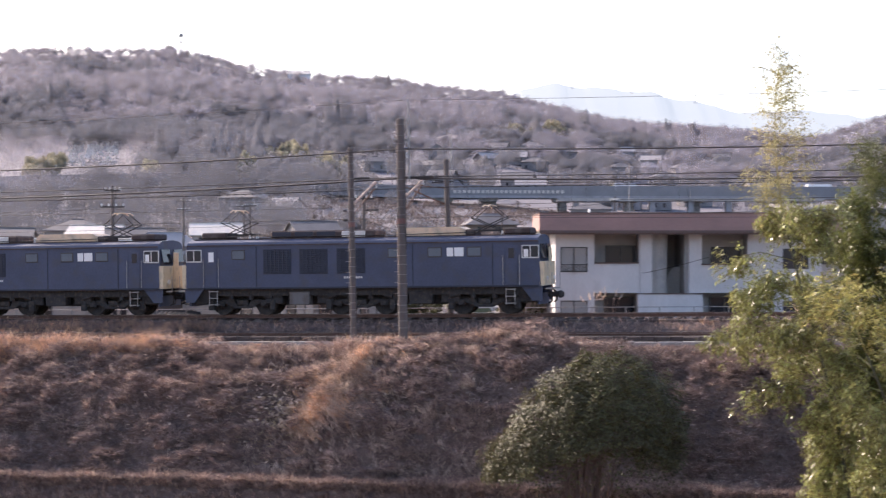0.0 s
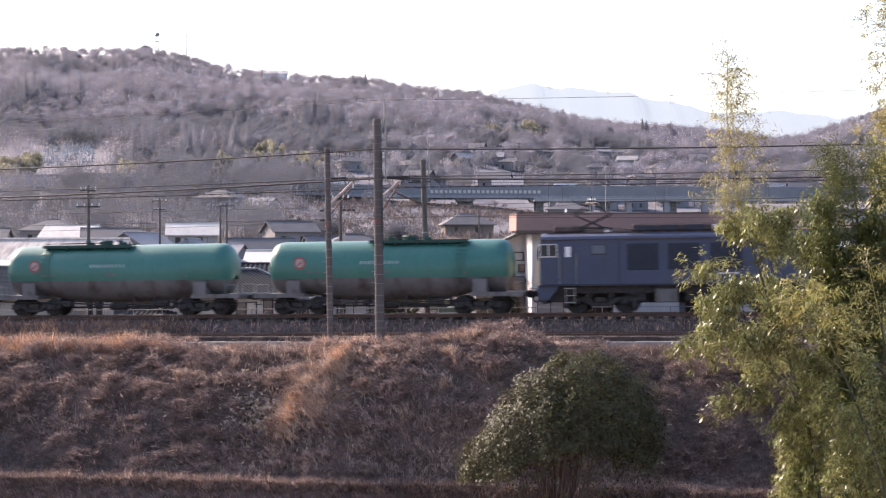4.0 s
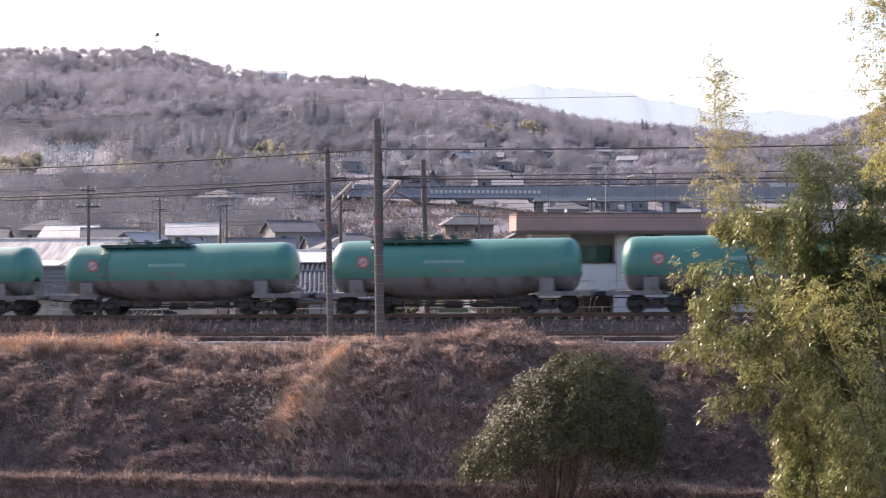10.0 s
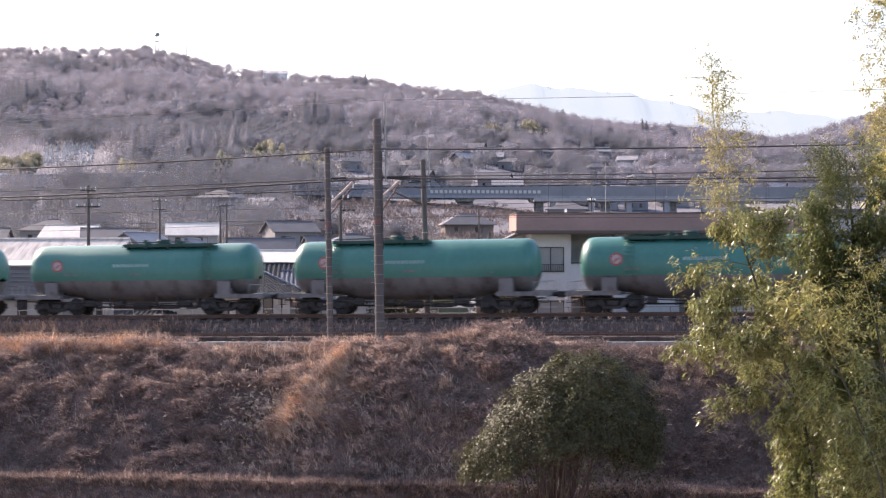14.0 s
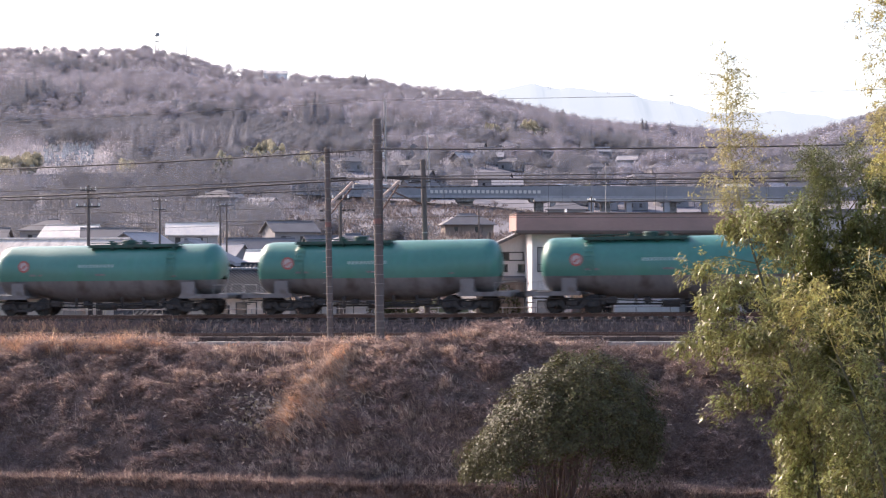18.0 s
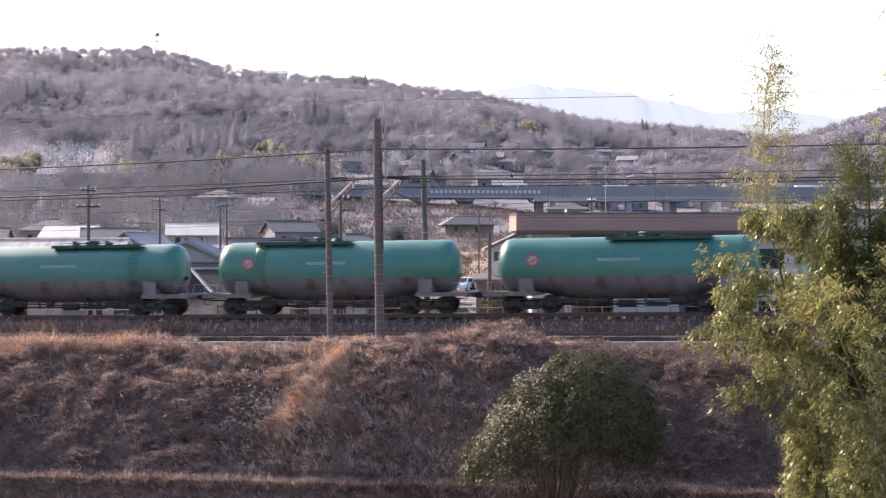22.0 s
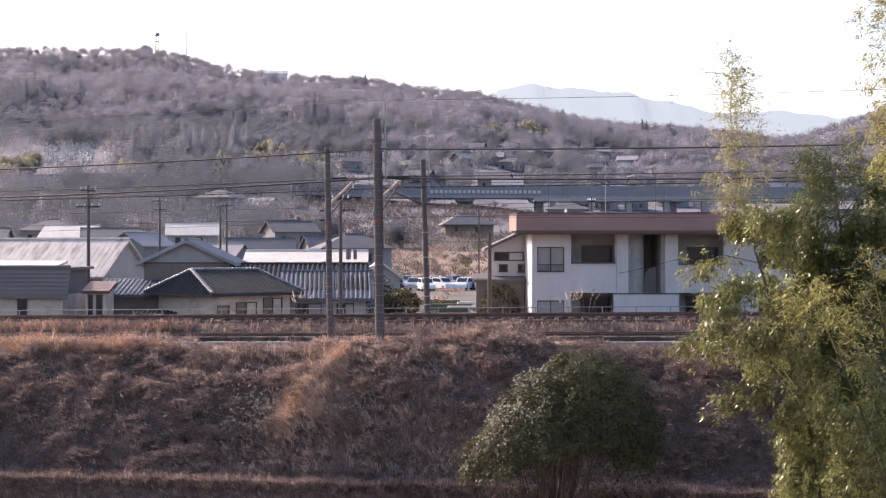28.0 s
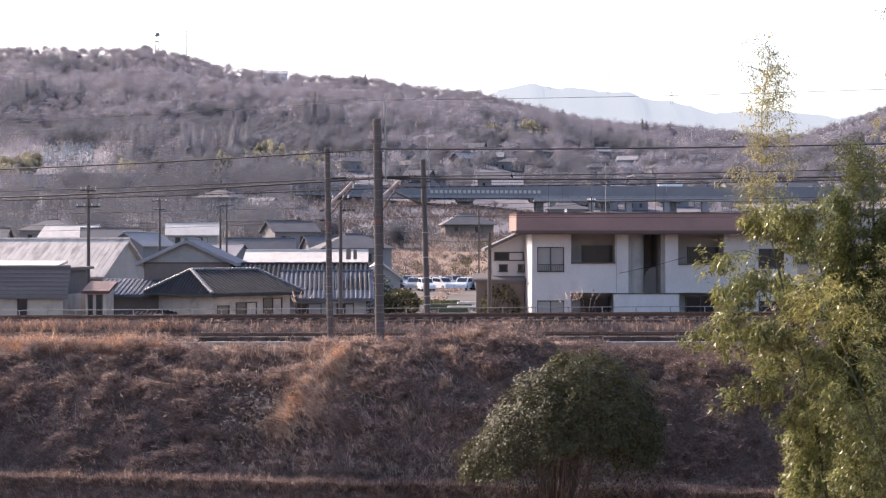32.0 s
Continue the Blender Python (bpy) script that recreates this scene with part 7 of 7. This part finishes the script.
def bamboo(base, lower, upper, top, label, leafm, counts, reach, r0=0.026, side=-0.25, top_m=None, plume=(0.5, 0.3, 7), bias=1.5, low=1.0, shelves=0, tip_sizes=(0.026, 0.05)):
    """Rigid lower culm, upper culm and tip, hinged one on the other."""
    root = thing("bamboo", pose(*base), label, "bamboo", "bamboo culms before the lens")
    B = Vector(base)
    for i, pts in enumerate((lower, upper, top)):
        pts[:] = [Vector(p) - B + Vector((0, 0, 0.08)) for p in pts]
    lo = part("lower_culm", Geo().line(lower, r0, 8, r0 * 0.8), M["culm"], root)
    nodes = Geo()
    for k in range(1, 22):
        q = along(lower, k / 22)
        nodes.tube(q - Vector((0, 0, 0.012)), q + Vector((0, 0, 0.012)), r0 * 1.12, seg=8)
    part("node_rings", nodes, M["culm"], lo)
    g = Geo()
    sprays(g, lower, 0.55, 1.0, counts[0], lambda t: low * reach(t), counts[3], side, nodes=shelves * 3)
    part("lower_foliage", g, M[leafm], lo)
    h1 = upper[0].copy()
    up = part("upper_culm", Geo().line([p - h1 for p in upper], r0 * 0.8, 7, r0 * 0.5), M["culm"], root, at=Matrix.Translation(h1))
    g = Geo()
    sprays(g, [p - h1 for p in upper], 0.0, 1.0, counts[1], reach, counts[3], side, bias=bias, nodes=shelves or 9)
    part("upper_foliage", g, M[leafm], up)
    h2 = top[0].copy()
    g = Geo().line([p - h2 for p in top], r0 * 0.4, 6, 0.004)
    sprays(g, [p - h2 for p in top], 0.05, 1.0, counts[2], lambda t: plume[0] - plume[1] * t, max(6, counts[3] // plume[2]), 0, sizes=tip_sizes, hang=-0.1, twig=0.0035)
    tip = part("tip_foliage", g, M[top_m or "bamboo_pale"], up, "thin leafy yellowing bamboo tip", at=Matrix.Translation(h2 - h1))
    BAMBOO.append((root, up, tip, Vector(base), h1, h2 - h1))


random.seed(77)
bamboo((4.85, 18.0, ground_z(4.85, 18.0)), [(4.85, 18, ground_z(4.85, 18.0) - 0.3), (4.75, 18, -4.5), (4.62, 18, -2.2), (4.45, 18, -0.2), (4.27, 18, 0.9)],
       [(4.27, 18, 0.9), (4.08, 18, 1.6), (3.86, 18, 2.3), (3.60, 18, 3.2)], [(3.60, 18, 3.2), (3.48, 18, 3.85), (3.43, 18, 4.5), (3.47, 18, 5.22)],
       "tall leaning bamboo with sunlit yellow-green leaves", "bamboo_leaf", (22, 34, 32, 400), lambda t: 0.75 + 1.9 * t if t < 0.38 else 1.47 - 1.0 * (t - 0.38), side=-0.75, shelves=6, plume=(0.62, 0.4, 3), bias=1.05, low=0.45)
bamboo((5.65, 19.0, ground_z(5.65, 19.0)), [(5.65, 19, ground_z(5.65, 19.0) - 0.3), (5.58, 19, -4), (5.46, 19, -1.5), (5.34, 19, 0.6)],
       [(5.34, 19, 0.6), (5.22, 19, 2.0), (5.13, 19, 3.3)], [(5.13, 19, 3.3), (5.1, 19, 3.7), (5.08, 19, 4.1)],
       "dense dark-green bamboo with heavy leaf sprays", "bamboo_dark", (72, 104, 44, 300), lambda t: 0.98, r0=0.034, side=-0.1, top_m="bamboo_dark", plume=(0.75, 0.3, 2), bias=0.9)
bamboo((7.07, 20.6, ground_z(7.07, 20.6)), [(7.07, 20.6, ground_z(7.07, 20.6) - 0.3), (7.02, 20.6, -3), (6.92, 20.6, 0), (6.82, 20.6, 1.5)],
       [(6.82, 20.6, 1.5), (6.7, 20.6, 3.0), (6.6, 20.6, 4.2)], [(6.6, 20.6, 4.2), (6.52, 20.6, 5.2), (6.4, 20.6, 6.9)],
       "tall pale yellowing bamboo behind the dense one", "bamboo_gold", (16, 60, 120, 240), lambda t: 1.0, side=-0.15, plume=(1.1, 0.3, 3), tip_sizes=(0.04, 0.075))
bamboo((5.1, 16.6, ground_z(5.1, 16.6)), [(5.1, 16.6, ground_z(5.1, 16.6) - 0.3), (5.06, 16.6, -4), (4.95, 16.6, -1.6), (4.75, 16.6, 0.4)],
       [(4.75, 16.6, 0.4), (4.5, 16.6, 1.2), (4.25, 16.6, 1.8)], [(4.25, 16.6, 1.8), (4.08, 16.6, 2.2), (3.95, 16.6, 2.55)],
       "shorter bamboo with a golden leafy top before the tall ones", "bamboo_leaf", (12, 15, 20, 190), lambda t: 0.6, r0=0.02, side=0.0, top_m="bamboo_gold", plume=(0.52, 0.12, 3), tip_sizes=(0.045, 0.085))
bamboo((5.5, 17.4, ground_z(5.5, 17.4)), [(5.5, 17.4, ground_z(5.5, 17.4) - 0.3), (5.42, 17.4, -4), (5.3, 17.4, -1.6), (5.2, 17.4, 0.2)],
       [(5.2, 17.4, 0.2), (5.1, 17.4, 1.2), (4.98, 17.4, 2.1)], [(4.98, 17.4, 2.1), (4.9, 17.4, 2.5), (4.82, 17.4, 2.9)],
       "leafy bamboo with yellow-green leaves among the taller ones", "bamboo_leaf", (18, 20, 16, 200), lambda t: 0.75, r0=0.02, side=-0.1, top_m="bamboo_gold", plume=(0.45, 0.2, 5))


# ---- what moves ----
# metres the train has run since the start
RUN = [(0, 0.0), (1, 9.07), (2, 18.2), (3.1, 28.3), (6, 55.6), (9, 84.37), (13, 123.15), (19, 181.5), (23, 220.2), (24.6, 235.7), (25.5, 244.5), (32, 308.0)]
# sideways sway of the tall bamboo's tip, in metres, twice a second
SWAY = [(0, 0.18), (0.5, 0.12), (1, 0.0), (1.5, -0.05), (2, -0.13), (2.5, -0.5), (3, -0.4), (3.5, -0.3), (4.2, -0.1), (5, 0.05), (5.5, 0.13), (6, 0.46), (6.5, 0.8), (7, 1.05), (7.5, 0.65), (8, 0.3), (8.5, 0.2),
        (9, 0.55), (9.5, 0.25), (10, -0.3), (10.5, -0.9), (11, -1.05), (11.5, -0.95), (12, -0.55), (12.5, -0.3), (13, -0.43), (13.5, -0.55), (14, -0.35), (14.5, -0.15), (15.5, -0.5), (16.5, -0.9), (17, -0.4),
        (17.5, 0.0), (18, -0.15), (18.5, -0.6), (19, -0.4), (19.5, 0.13), (20, 0.8), (20.5, 1.1), (21, 0.65), (21.5, 0.4), (22, 0.38), (22.5, 0.15), (23, 0.16), (23.5, -0.08), (24, -0.35), (24.5, -0.45), (25, -0.4),
        (25.5, -0.34), (26.5, 0.0), (27.5, 0.12), (28, -0.1), (28.5, -0.75), (29, -1.05), (29.5, -0.85), (30, -0.4), (30.5, 0.22), (31, 0.5), (31.5, 0.32), (32, 0.36)]


def motions():
    for ob, s0 in TRAIN:
        walk(ob, [(t, track_pose(s0 + d)) for t, d in RUN])
    # wheels roll with the run; wheelsets in the same seat share one set of keys
    seats = {}
    for ob, _ in TRAIN:
        for w in ob.children_recursive:
            if not w.name.startswith("wheelset"):
                continue
            x, r = w.matrix_basis.translation.x, w.matrix_basis.translation.z
            key = (round(x, 2), round(r, 2))
            if key not in seats:
                walk(w, [(k / FPS, pose(x, 0, r, 0, math.degrees(lerp_table(RUN, k / FPS) / r) % 360, 0)) for k in range(32 * FPS + 1)])
                seats[key] = w
            else:
                w.rotation_mode = "QUATERNION"
                ad = w.animation_data_create()
                ad.action = seats[key].animation_data.action
                ad.action_slot = seats[key].animation_data.action_slot
    for ob, t0, x0, v in TRAFFIC:
        lane = -2.6 if v < 0 else 2.2
        rows = []
        for t in range(0, 33, 2):
            x = x0 + v * (t - t0)
            tilt = math.degrees(math.atan((road_z(x + 3) - road_z(x - 3)) / 6))
            rows.append((t, pose(x, ROAD_Y + lane, road_z(x), 0, -tilt if v > 0 else tilt, 0 if v > 0 else 180)))
        walk(ob, rows)
    for i, (root, up, tip, base, h1, h2) in enumerate(BAMBOO):
        k = (1.0, 0.85, 0.75, 0.45, 0.6)[i]
        lag = (0.0, -0.3, -0.1, 0.1, 0.0)[i]
        rows = [(t, k * lerp_table(SWAY, t - lag)) for t, _ in SWAY]
        walk(root, [(t, Matrix.Translation(base) @ pose(0, 0, 0, 0.25 * math.sin(t * 1.9 + i), math.degrees(0.30 * d / 11.5), 0)) for t, d in rows])
        walk(up, [(t, Matrix.Translation(h1) @ pose(0, 0, 0, 0.5 * math.sin(t * 2.3 + i), math.degrees(0.50 * d / 4.3), 0)) for t, d in rows])
        walk(tip, [(t, Matrix.Translation(h2) @ pose(0, 0, 0, 0.8 * math.sin(t * 3.1 + i), math.degrees(0.20 * d / 2.05), 0)) for t, d in rows])


motions()
